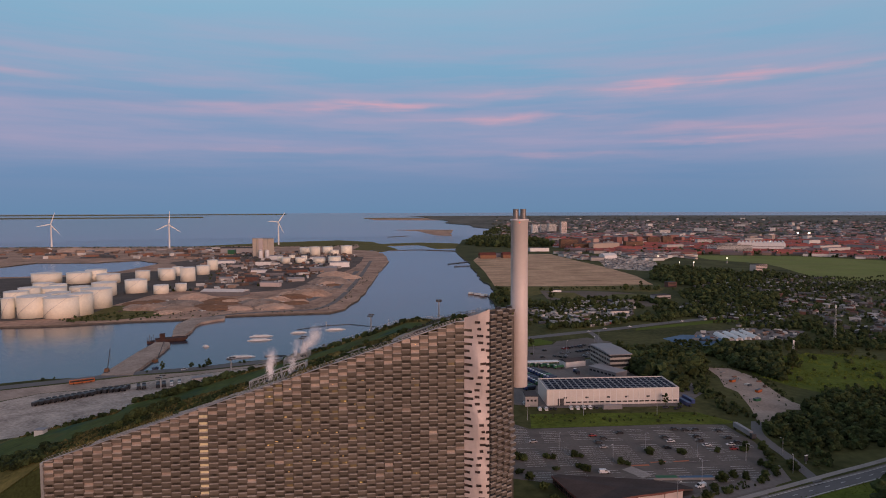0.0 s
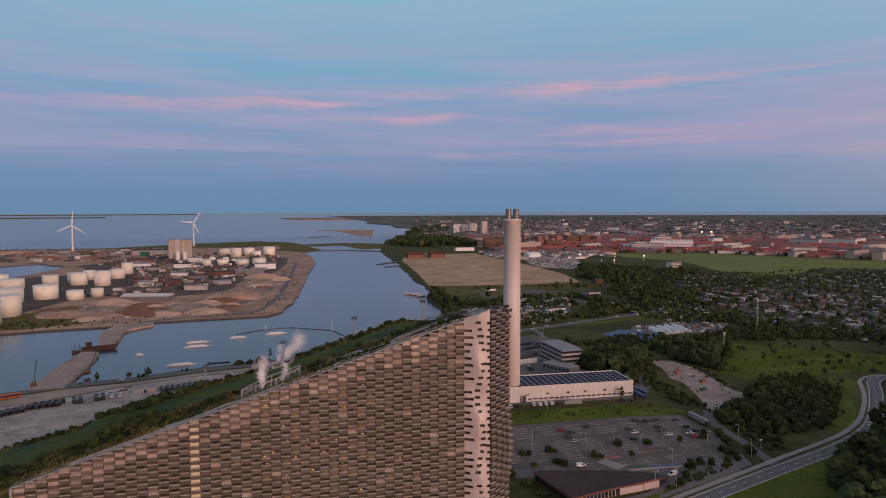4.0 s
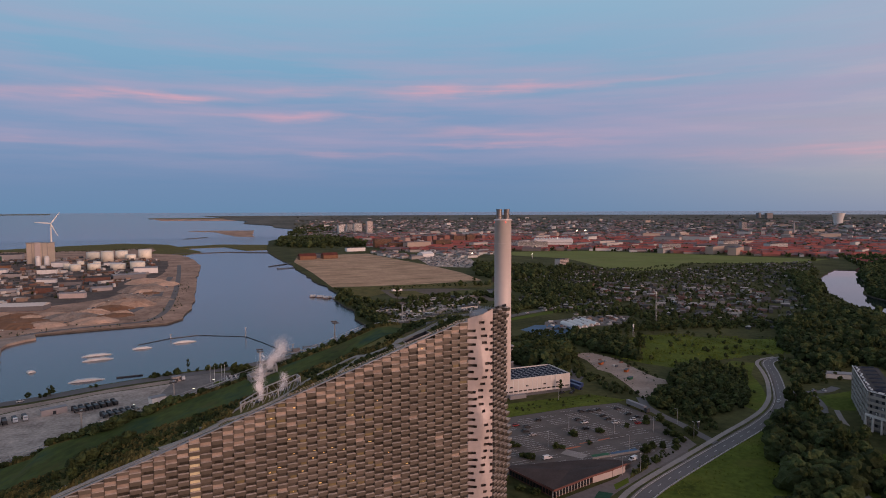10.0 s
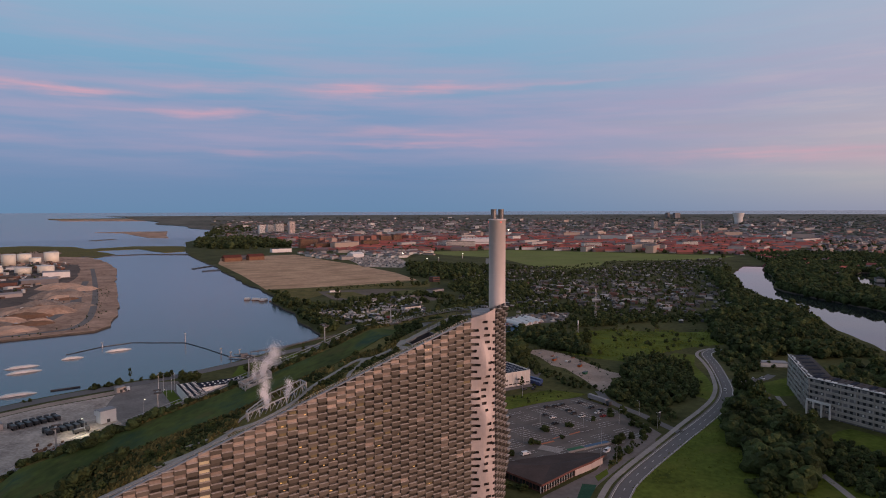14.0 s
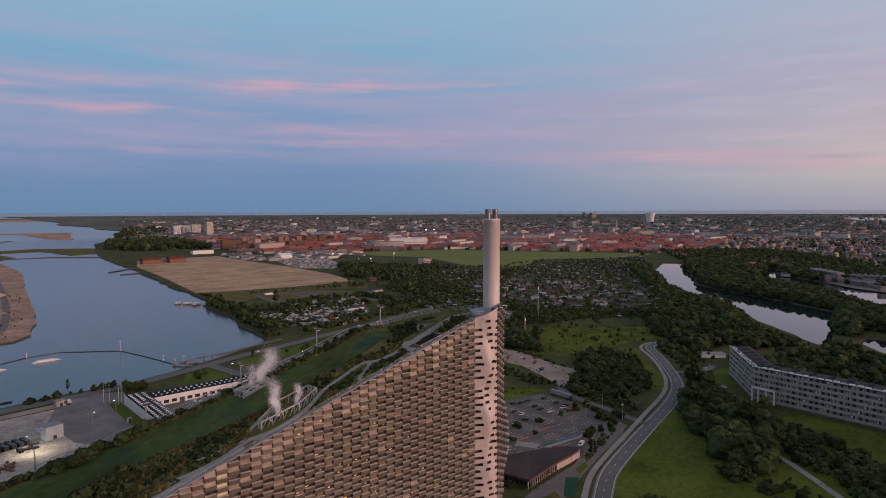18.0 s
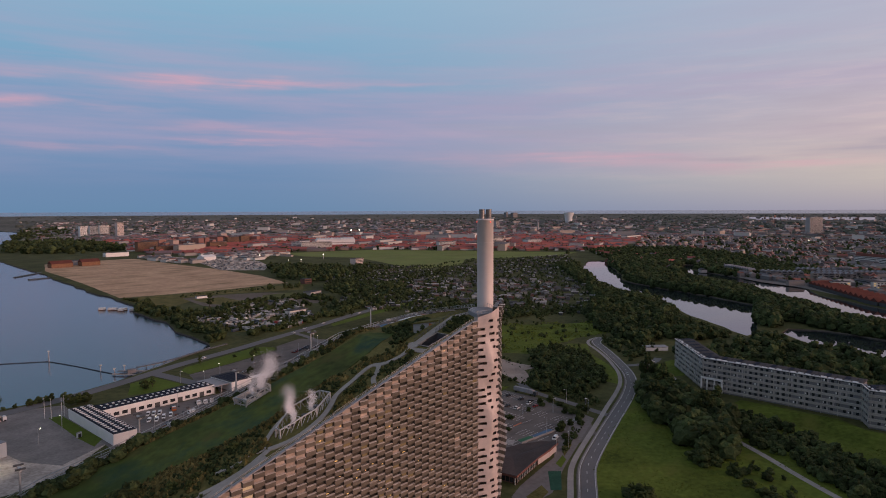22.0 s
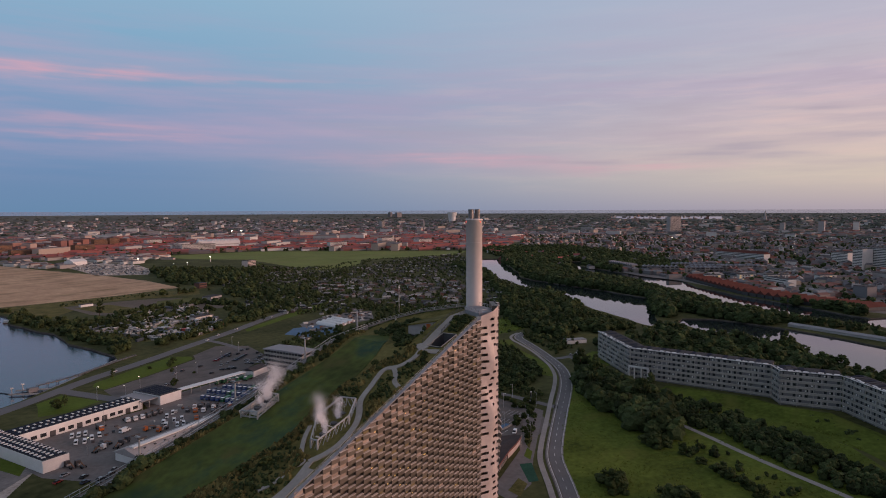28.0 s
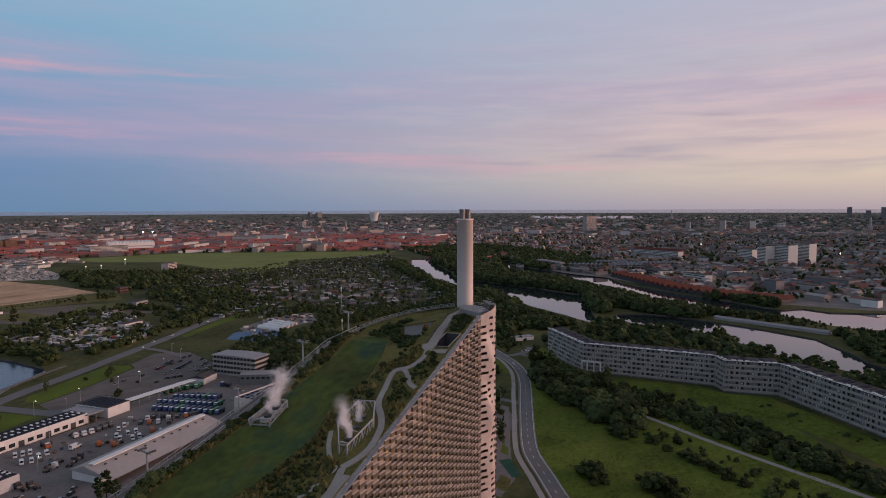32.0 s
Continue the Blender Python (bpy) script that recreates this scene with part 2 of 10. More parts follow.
M_YARD = mat("yard_paving", (0.19, 0.172, 0.163), 0.85, vary=0.3, scale=0.04, fine=0.4)
M_GRAVEL = mat("pale_gravel", (0.37, 0.31, 0.27), 0.95, vary=0.5, scale=0.07, fine=0.5, tint=(0.45, 0.385, 0.335))
M_DIRT = mat("dirt_track", (0.38, 0.30, 0.25), 0.95, vary=0.35, scale=0.06, fine=0.5)
M_CONC = mat("concrete", (0.33, 0.30, 0.28), 0.85, vary=0.22, scale=0.1, fine=1.0)
M_PATH = mat("roof_path", (0.36, 0.325, 0.29), 0.9, vary=0.2, scale=0.1, fine=1.0)
M_LINE = mat("road_paint", (0.6, 0.58, 0.56), 0.7, vary=0.25, scale=0.3, fine=2.0)
M_WHITEWALL = mat("white_cladding", (0.66, 0.60, 0.55), 0.6, vary=0.12, scale=0.1, fine=1.5)
M_WHITE = mat("white_paint", (0.72, 0.70, 0.68), 0.5, vary=0.1, scale=0.2, fine=2.0)
M_TANK = mat("tank_paint", (0.79, 0.735, 0.61), 0.55, vary=0.14, scale=0.06, fine=0.5, random_=0.12)
M_TANKROOF = mat("tank_roof", (0.70, 0.68, 0.65), 0.7, vary=0.2, scale=0.08, fine=0.6)
M_RUST = mat("rusty_steel", (0.22, 0.12, 0.075), 0.85, vary=0.35, scale=0.3, fine=2.0)
M_STEEL = mat("galvanised_steel", (0.46, 0.46, 0.47), 0.45, 0.6, vary=0.2, scale=0.3, fine=3.0)
M_DARKSTEEL = mat("dark_steel", (0.07, 0.07, 0.075), 0.5, 0.4, vary=0.2, scale=0.3, fine=2.0)
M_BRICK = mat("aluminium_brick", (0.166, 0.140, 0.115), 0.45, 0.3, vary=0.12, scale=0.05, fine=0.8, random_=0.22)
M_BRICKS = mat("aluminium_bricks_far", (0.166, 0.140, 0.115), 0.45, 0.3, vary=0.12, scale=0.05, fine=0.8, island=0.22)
M_RECESS = mat("recessed_panel", (0.118, 0.098, 0.077), 0.5, 0.2, vary=0.25, scale=0.15, fine=0.6, island=0.3)
M_SLAB = mat("slab_panel", (0.355, 0.325, 0.29), 0.75, vary=0.25, scale=0.12, fine=1.0)
M_CARAVAN = palette("caravan_mix", [(0.12, 0.12, 0.12), (0.55, 0.54, 0.52), (0.2, 0.19, 0.18), (0.3, 0.28, 0.26), (0.09, 0.1, 0.12), (0.4, 0.38, 0.36)])
# window panes with the pink sky's reflection put into their base colour
M_SKYGLASS = mat("pane_sky_reflection", (0.35, 0.275, 0.228), 0.45, 0.15, vary=0.25, scale=0.2, fine=1.5, random_=0.3)
M_PANE = mat("brown_tinted_pane", (0.05, 0.042, 0.033), 0.3, vary=0.35, scale=0.3, fine=1.5, random_=0.4, spec=0.4)
M_PANES = mat("brown_tinted_panes", (0.05, 0.042, 0.033), 0.3, vary=0.35, scale=0.3, fine=1.5, island=0.4, spec=0.4)
M_SKYGLASSES = mat("panes_sky_reflection_far", (0.35, 0.275, 0.228), 0.45, 0.15, vary=0.25, scale=0.2, fine=1.5, island=0.35)
# paler colour of the brick ledges stands in for sky light on them
M_LEDGELIT = mat("brick_ledge_skylit", (0.50, 0.425, 0.37), 0.5, 0.1, vary=0.15, scale=0.1, fine=0.9)
M_GLASS = mat("dark_window", (0.03, 0.032, 0.036), 0.12, 0.0, vary=0.3, scale=0.4, fine=2.0, spec=0.7)
M_LITWIN = mat("lit_window", (0.8, 0.55, 0.2), 0.5, emit=(1.0, 0.62, 0.2), emit_strength=0.4)
M_LAMP = mat("lamp_light", (1, 0.9, 0.7), 0.5, emit=(1.0, 0.86, 0.62), emit_strength=5.0)
M_TOWER = mat("pale_tower_cladding", (0.56, 0.465, 0.43), 0.5, 0.05, vary=0.1, scale=0.08, fine=0.8)
M_CHIM = mat("chimney_aluminium", (0.70, 0.61, 0.58), 0.5, 0.1, vary=0.06, scale=0.05, fine=0.6)
M_FLUE = mat("flue_steel", (0.20, 0.18, 0.17), 0.4, 0.5, vary=0.2, scale=0.5, fine=2.0)
M_SKI = mat("ski_mat", (0.084, 0.094, 0.03), 0.85, vary=0.45, scale=0.05, fine=0.35, tint=(0.092, 0.118, 0.027))
# the slope's matting: green, teal and worn olive run into one another
_nt = M_SKI.node_tree
_pb = _nt.nodes["Principled BSDF"]
_old = _pb.inputs["Base Color"].links[0].from_socket
_geo = _nt.nodes.new("ShaderNodeNewGeometry")
for _s, _seed, _col, _lo, _hi in ((0.05, 0.0, (0.022, 0.06, 0.05), 0.5, 0.66), (0.09, 40.0, (0.105, 0.095, 0.032), 0.54, 0.7), (0.035, 90.0, (0.035, 0.06, 0.016), 0.5, 0.7)):
    _v = _nt.nodes.new("ShaderNodeVectorMath")
    _v.operation = "ADD"
    _v.inputs[1].default_value = (_seed, _seed * 0.7, 0)
    _nt.links.new(_geo.outputs["Position"], _v.inputs[0])
    _n = _nt.nodes.new("ShaderNodeTexNoise")
    _n.inputs["Scale"].default_value, _n.inputs["Detail"].default_value, _n.inputs["Roughness"].default_value = _s, 6.0, 0.62
    _nt.links.new(_v.outputs[0], _n.inputs["Vector"])
    _m = _nt.nodes.new("ShaderNodeMapRange")
    _nt.links.new(_n.outputs["Fac"], _m.inputs[0])
    _m.inputs[1].default_value, _m.inputs[2].default_value, _m.inputs[4].default_value = _lo, _hi, 0.85
    _x = _nt.nodes.new("ShaderNodeMixRGB")
    _nt.links.new(_m.outputs[0], _x.inputs[0])
    _nt.links.new(_old, _x.inputs[1])
    _x.inputs[2].default_value = (*_col, 1)
    _old = _x.outputs[0]
_nt.links.new(_old, _pb.inputs["Base Color"])


def streaked(m, col, stretch, lo, hi, amount):
    """Long patches of another colour over a surface, stretched along one way."""
    nt = m.node_tree
    b = nt.nodes["Principled BSDF"]
    old = b.inputs["Base Color"].links[0].from_socket
    geo = nt.nodes.new("ShaderNodeNewGeometry")
    v = nt.nodes.new("ShaderNodeVectorMath")
    v.operation = "MULTIPLY"
    v.inputs[1].default_value = stretch
    nt.links.new(geo.outputs["Position"], v.inputs[0])
    n = nt.nodes.new("ShaderNodeTexNoise")
    n.inputs["Scale"].default_value, n.inputs["Detail"].default_value, n.inputs["Roughness"].default_value = 1.0, 6.0, 0.6
    nt.links.new(v.outputs[0], n.inputs["Vector"])
    r = nt.nodes.new("ShaderNodeMapRange")
    nt.links.new(n.outputs["Fac"], r.inputs[0])
    r.inputs[1].default_value, r.inputs[2].default_value, r.inputs[4].default_value = lo, hi, amount
    x = nt.nodes.new("ShaderNodeMixRGB")
    nt.links.new(r.outputs[0], x.inputs[0])
    nt.links.new(old, x.inputs[1])
    x.inputs[2].default_value = (*col, 1)
    nt.links.new(x.outputs[0], b.inputs["Base Color"])


streaked(M_SAND, (0.20, 0.15, 0.075), (0.008, 0.03, 0.0), 0.5, 0.68, 0.75)
streaked(M_PEN, (0.42, 0.29, 0.22), (0.02, 0.012, 0.0), 0.52, 0.66, 0.7)
streaked(M_FIELD, (0.23, 0.22, 0.085), (0.006, 0.02, 0.0), 0.48, 0.66, 0.6)
streaked(M_MEADOW, (0.13, 0.135, 0.03), (0.03, 0.05, 0.0), 0.52, 0.68, 0.7)
streaked(M_ASPHALT, (0.10, 0.088, 0.08), (0.05, 0.09, 0.0), 0.5, 0.64, 0.6)
M_LEAF = mat("leaves", (0.029, 0.044, 0.018), 0.85, vary=0.6, scale=0.25, fine=1.8, bump=0.4, tint=(0.048, 0.063, 0.022), random_=0.35)
M_LEAVES = mat("leaves_far", (0.029, 0.044, 0.018), 0.85, vary=0.6, scale=0.06, fine=1.1, bump=0.7, tint=(0.047, 0.061, 0.023), island=0.45)
# distance haze is put into the far leaf, roof and wall colours
M_LEAVESHAZE = mat("leaves_hazed", (0.075, 0.088, 0.07), 0.9, vary=0.4, scale=0.01, fine=0.1, tint=(0.10, 0.11, 0.09), island=0.35)
M_HAZEROOFS = palette("roofs_hazed", [(0.255, 0.125, 0.106), (0.181, 0.166, 0.181), (0.128, 0.125, 0.138), (0.234, 0.125, 0.117), (0.319, 0.301, 0.308), (0.159, 0.145, 0.159)])
M_HAZEWALLS = palette("walls_hazed", [(0.261, 0.201, 0.184), (0.18, 0.171, 0.184), (0.341, 0.311, 0.308), (0.221, 0.15, 0.144), (0.602, 0.581, 0.575), (0.161, 0.161, 0.175)])
M_COTTAGES = palette("allotment_mix", [(0.08, 0.08, 0.08), (0.12, 0.085, 0.07), (0.06, 0.065, 0.06), (0.42, 0.41, 0.39), (0.16, 0.15, 0.14), (0.07, 0.075, 0.08)])
# land near the horizon, its colour lightened and greyed for haze
M_HAZELAND = mat("fields_hazed", (0.11, 0.115, 0.10), 0.95, vary=0.35, scale=0.006, fine=0.05, tint=(0.15, 0.145, 0.125))
M_BARGE = mat("dark_rusty_hull", (0.085, 0.05, 0.042), 0.85, vary=0.4, scale=0.2, fine=1.5)
M_BARK = mat("bark", (0.09, 0.065, 0.045), 0.95, vary=0.3, scale=1.0, fine=6.0)
M_ROOFDARK = mat("roofing_felt", (0.075, 0.072, 0.075), 0.85, vary=0.25, scale=0.1, fine=1.0)
M_ROOFGREY = mat("grey_roof_sheet", (0.27, 0.26, 0.27), 0.6, 0.1, vary=0.15, scale=0.08, fine=0.6)
M_DECK = mat("weathered_deck", (0.2, 0.175, 0.16), 0.9, vary=0.2, scale=0.2, fine=2.0)
M_ROOFRED = mat("red_tile", (0.13, 0.048, 0.038), 0.85, vary=0.25, scale=0.1, fine=1.0)
M_SOLAR = mat("solar_panel", (0.014, 0.018, 0.035), 0.6, 0.0, vary=0.3, scale=0.5, fine=2.0, spec=0.06)
M_BROWN = mat("brown_wood_cladding", (0.13, 0.06, 0.045), 0.8, vary=0.25, scale=0.3, fine=2.0)
M_FACADEGREY = mat("grey_panel", (0.36, 0.33, 0.32), 0.75, vary=0.15, scale=0.1, fine=1.0)
M_FACADEDARK = mat("dark_panel", (0.165, 0.158, 0.165), 0.7, vary=0.15, scale=0.1, fine=1.0)
M_HOUSES = palette("town_walls", [(0.401, 0.354, 0.33), (0.236, 0.1, 0.0767), (0.26, 0.13, 0.1), (0.189, 0.106, 0.0885), (0.26, 0.189, 0.153), (0.153, 0.136, 0.136), (0.295, 0.212, 0.165), (0.649, 0.614, 0.59)])
M_CITYWALLS = palette("city_walls", [(0.295, 0.251, 0.229), (0.206, 0.177, 0.17), (0.384, 0.31, 0.251), (0.163, 0.147, 0.147), (0.28, 0.147, 0.118), (0.443, 0.354, 0.265), (0.59, 0.546, 0.516), (0.236, 0.206, 0.206)])
M_ROOFS = palette("town_roofs", [(0.364, 0.0969, 0.0786), (0.297, 0.0822, 0.0726), (0.14, 0.117, 0.128), (0.413, 0.117, 0.0907), (0.198, 0.14, 0.151), (0.364, 0.103, 0.0846), (0.231, 0.0851, 0.0786)])
M_ROOFSGREY = palette("grey_town_roofs", [(0.142, 0.127, 0.127), (0.212, 0.198, 0.198), (0.0991, 0.092, 0.0991), (0.34, 0.312, 0.298), (0.269, 0.092, 0.0637), (0.142, 0.113, 0.113), (0.212, 0.0991, 0.0779)])
M_PALE = palette("pale_walls", [(0.55, 0.5, 0.46), (0.62, 0.6, 0.57), (0.45, 0.36, 0.30), (0.36, 0.33, 0.31)])
M_CAR = palette("car_paint", [(0.4, 0.4, 0.42), (0.02, 0.02, 0.024), (0.05, 0.055, 0.065), (0.1, 0.11, 0.13), (0.26, 0.02, 0.018), (0.03, 0.045, 0.09), (0.02, 0.02, 0.02)], 0.3, by="object")
M_CARGLASS = mat("tinted_car_glass", (0.018, 0.02, 0.023), 0.55, vary=0.2, scale=0.5, fine=2.0, spec=0.12)
M_WHITEVAN = mat("white_van_paint", (0.72, 0.72, 0.72), 0.35, vary=0.06)
M_BLUE = mat("blue_truck_paint", (0.04, 0.07, 0.20), 0.4, vary=0.2, random_=0.3)
M_GREEN = mat("green_truck_paint", (0.03, 0.13, 0.06), 0.4, vary=0.2, random_=0.2)
M_ORANGE = mat("orange_paint", (0.45, 0.11, 0.02), 0.5, vary=0.2)
M_TYRE = mat("tyre", (0.02, 0.02, 0.02), 0.9, vary=0.2)
M_BLUEPITCH = mat("blue_paving", (0.075, 0.15, 0.25), 0.8, vary=0.25, scale=0.06, fine=0.5)

M_WATER = bpy.data.materials.new("harbour_water")
M_WATER.use_nodes = True
_nt = M_WATER.node_tree
_b = _nt.nodes["Principled BSDF"]
_b.inputs["Base Color"].default_value = (0.021, 0.034, 0.058, 1)
_b.inputs["Specular IOR Level"].default_value = 0.55
_b.inputs["Roughness"].default_value = 0.16
_g = _nt.nodes.new("ShaderNodeNewGeometry")
_n = _nt.nodes.new("ShaderNodeTexNoise")
_nt.links.new(_g.outputs["Position"], _n.inputs["Vector"])
_n.inputs["Scale"].default_value, _n.inputs["Detail"].default_value = 0.35, 5.0
_p = _nt.nodes.new("ShaderNodeBump")
_p.inputs["Strength"].default_value, _p.inputs["Distance"].default_value = 0.35, 0.35
_nt.links.new(_n.outputs["Fac"], _p.inputs["Height"])
_nt.links.new(_p.outputs[0], _b.inputs["Normal"])

# ---- building helpers ----
CX, CY, RIM = -100.0, 60.0, 3200.0


def swell(x, y):
    """Height of the land and sea: level near by, lifted toward the rim so that the horizon stands where the drone sees it."""
    k = min(1.0, max(0.0, (math.hypot(x - CX, y - CY) - RIM) / 1750))
    return 119 * k ** 1.3


def finish(bm, name, material):
    me = bpy.data.meshes.new(name)
    bm.to_mesh(me)
    bm.free()
    for m in material if isinstance(material, (list, tuple)) else [material]:
        me.materials.append(m)
    return me


def part(name, bm, material, parent=None, label=""):
    """Links a bmesh (or a mesh) as one object under a thing or a part."""
    me = bm if isinstance(bm, bpy.types.Mesh) else finish(bm, name, material)
    ob = new(name, me)
    if parent is not None:
        ob.parent = parent
    if label:
        tagged(ob, label)
    return ob


def thing(name, label, category, group="", kind="", at=None):
    ob = new(name)
    if at is not None:
        ob.matrix_world = at
    return tagged(ob, label, category, group, kind)


def box(bm, x0, y0, z0, x1, y1, z1, m=None, mi=0):
    vs = [bm.verts.new(Vector(c) if m is None else m @ Vector(c)) for c in
          ((x0, y0, z0), (x1, y0, z0), (x1, y1, z0), (x0, y1, z0), (x0, y0, z1), (x1, y0, z1), (x1, y1, z1), (x0, y1, z1))]
    for f in ((0, 3, 2, 1), (4, 5, 6, 7), (0, 1, 5, 4), (1, 2, 6, 5), (2, 3, 7, 6), (3, 0, 4, 7)):
        bm.faces.new([vs[i] for i in f]).material_index = mi
    return vs


def boxm(*args, m=None):
    bm = bmesh.new()
    box(bm, *args, m=m)
    return bm


def bar(bm, a, b, w, h=None, n=4):
    """A beam between two points."""
    a, b = Vector(a), Vector(b)
    d = b - a
    q = d.to_track_quat("Z", "Y").to_matrix().to_4x4()
    m = Matrix.Translation(a) @ q
    if n == 4:
        h = h or w
        box(bm, -w / 2, -h / 2, 0, w / 2, h / 2, d.length, m)
    else:
        tube(bm, [(w / 2, 0), (w / 2, d.length)], n, m)


def tube(bm, profile, n=24, m=None, cap=True):
    """A lathed body from (radius, height) pairs."""
    rings = []
    for r, z in profile:
        rings.append([bm.verts.new((m or Matrix()) @ Vector((r * math.cos(2 * math.pi * i / n), r * math.sin(2 * math.pi * i / n), z))) for i in range(n)])
    for a, b in zip(rings, rings[1:]):
        for i in range(n):
            bm.faces.new((a[i], a[(i + 1) % n], b[(i + 1) % n], b[i]))
    if cap:
        bm.faces.new(rings[-1])
        bm.faces.new(rings[0][::-1])
    return rings


def jag(pts, step, rough, closed=True, seed=1):
    """Points along an outline, with uneven wanderings."""
    out = []
    n = len(pts)
    for i in range(n if closed else n - 1):
        a, b = Vector((*pts[i], 0)), Vector((*pts[(i + 1) % n], 0))
        k = max(1, int((b - a).length / step))
        side = Vector((-(b - a).y, (b - a).x, 0)).normalized() if (b - a).length else Vector()
        for j in range(k):
            p = a.lerp(b, j / k)
            w = noise.noise(Vector((p.x * 0.021, p.y * 0.021, seed))) * rough + noise.noise(Vector((p.x * 0.09, p.y * 0.09, seed + 7))) * rough * 0.4
            out.append((p + side * (w if j else w * 0.5)).to_tuple()[:2])
    if not closed:
        out.append(tuple(pts[-1]))
    return out


def sheet(bm, outline, holes=(), z=0.0, depth=2.5, mi=0, side_mi=0):
    """A level sheet with a shore edge that drops by depth; holes are open."""
    edges, loops = [], []
    for loop in (outline, *holes):
        vs = [bm.verts.new((x, y, z + swell(x, y))) for x, y in loop]
        edges += [bm.edges.new((a, b)) for a, b in zip(vs, vs[1:] + vs[:1])]
        loops.append(vs)
    res = bmesh.ops.triangle_fill(bm, use_beauty=True, use_dissolve=False, edges=edges, normal=(0, 0, 1))
    for g in res["geom"]:
        if isinstance(g, bmesh.types.BMFace):
            g.material_index = mi
            if g.normal.z < 0:
                g.normal_flip()
    if depth:
        for vs in loops:
            low = [bm.verts.new((v.co.x, v.co.y, v.co.z - depth)) for v in vs]
            for i in range(len(vs)):
                j = (i + 1) % len(vs)
                bm.faces.new((vs[i], vs[j], low[j], low[i])).material_index = side_mi


def patch(name, pts, material, z=0.04, label="", category="", kind="structure", step=25.0, rough=1.0, depth=0.03, parent=None):
    """A level area of ground cover."""
    bm = bmesh.new()
    sheet(bm, jag(pts, step, rough, seed=len(pts)) if rough else pts, z=z, depth=depth)
    ob = part(name, bm, material, parent)
    return tagged(ob, label, category, "", kind) if parent is None else ob


def ribbon(bm, pts, width, z=0.1, lift=None, thick=0.05, mi=0, smooth_=4):
    """A road or path of one width along a smoothed centre line."""
    P = [Vector((*p[:2], 0)) for p in pts]
    for _ in range(smooth_ if len(P) > 2 else 0):
        Q = [P[0]]
        for a, b in zip(P, P[1:]):
            Q += [a.lerp(b, 0.25), a.lerp(b, 0.75)]
        P = Q + [P[-1]]
        if len(P) > 200:
            break
    L = []
    for i, p in enumerate(P):
        d = (P[min(i + 1, len(P) - 1)] - P[max(i - 1, 0)]).normalized()
        s = Vector((-d.y, d.x, 0))
        row = []
        for k in (-0.5, 0.5):
            q = p + s * width * k
            row.append(Vector((q.x, q.y, z + (lift(q.x, q.y) if lift else 0))))
        L.append(row)
    V = [[bm.verts.new(q) for q in row] + [bm.verts.new(q - Vector((0, 0, thick))) for q in row] for row in L]
    for a, b in zip(V, V[1:]):
        for f in ((a[0], a[1], b[1], b[0]), (a[2], a[0], b[0], b[2]), (a[1], a[3], b[3], b[1])):
            fc = bm.faces.new(f)
            fc.material_index = mi
    return P


def mesh_np(name, V, F, material, smooth=False):
    """A mesh from arrays of corners and triangles."""
    me = bpy.data.meshes.new(name)
    V, F = np.asarray(V, np.float32), np.asarray(F, np.int32)
    n, k = F.shape
    me.vertices.add(len(V))
    me.vertices.foreach_set("co", V.ravel())
    me.loops.add(n * k)
    me.loops.foreach_set("vertex_index", F.ravel())
    me.polygons.add(n)
    me.polygons.foreach_set("loop_start", np.arange(0, n * k, k, dtype=np.int32))
    me.polygons.foreach_set("loop_total", np.full(n, k, np.int32))
    me.polygons.foreach_set("use_smooth", np.full(n, smooth))
    me.materials.append(material)
    me.update(calc_edges=True)
    return me


def inside(poly, x, y):
    """Which of the points (arrays) lie in a polygon."""
    hit = np.zeros(len(x), bool)
    n = len(poly)
    for i in range(n):
        (x0, y0), (x1, y1) = poly[i], poly[(i + 1) % n]
        c = ((y0 > y) != (y1 > y)) & (x < (x1 - x0) * (y - y0) / ((y1 - y0) or 1e-9) + x0)
        hit ^= c
    return hit


RNG = np.random.RandomState(7)


def scatter(poly, n, keep_off=()):
    """n points in a polygon, clear of other polygons."""
    P = np.array(poly, float)
    lo, hi = P.min(0), P.max(0)
    out = np.zeros((0, 2))
    for _ in range(60):
        q = lo + RNG.rand(n * 2, 2) * (hi - lo)
        ok = inside(poly, q[:, 0], q[:, 1])
        for k in keep_off:
            ok &= ~inside(k, q[:, 0], q[:, 1])
        out = np.vstack([out, q[ok]])
        if len(out) >= n:
            break
    return out[:n]


# ---- water, land ----
def rim_sheet(name, r0, r1, a0, a1, z, material, nr=16, na=120, coast=None):
    V, F = [], []
    for i in range(nr + 1):
        r = r0 + (r1 - r0) * i / nr
        for j in range(na + 1):
            s0 = coast(r) if coast else a0
            a = radians(s0 + (a1 - s0) * j / na)
            x, y = CX + r * math.sin(a), CY + r * math.cos(a)
            V.append((x, y, z + swell(x, y)))
    for i in range(nr):
        for j in range(na):
            a = i * (na + 1) + j
            F.append((a, a + na + 1, a + na + 2, a + 1))
    return mesh_np(name, V, F, material)


water = tagged(new("water", rim_sheet("water", 0, 4960, 0, 360, -1.6, M_WATER, 50, 160)), "calm blue-grey harbour and sea under the dusk sky", "water", "", "structure")

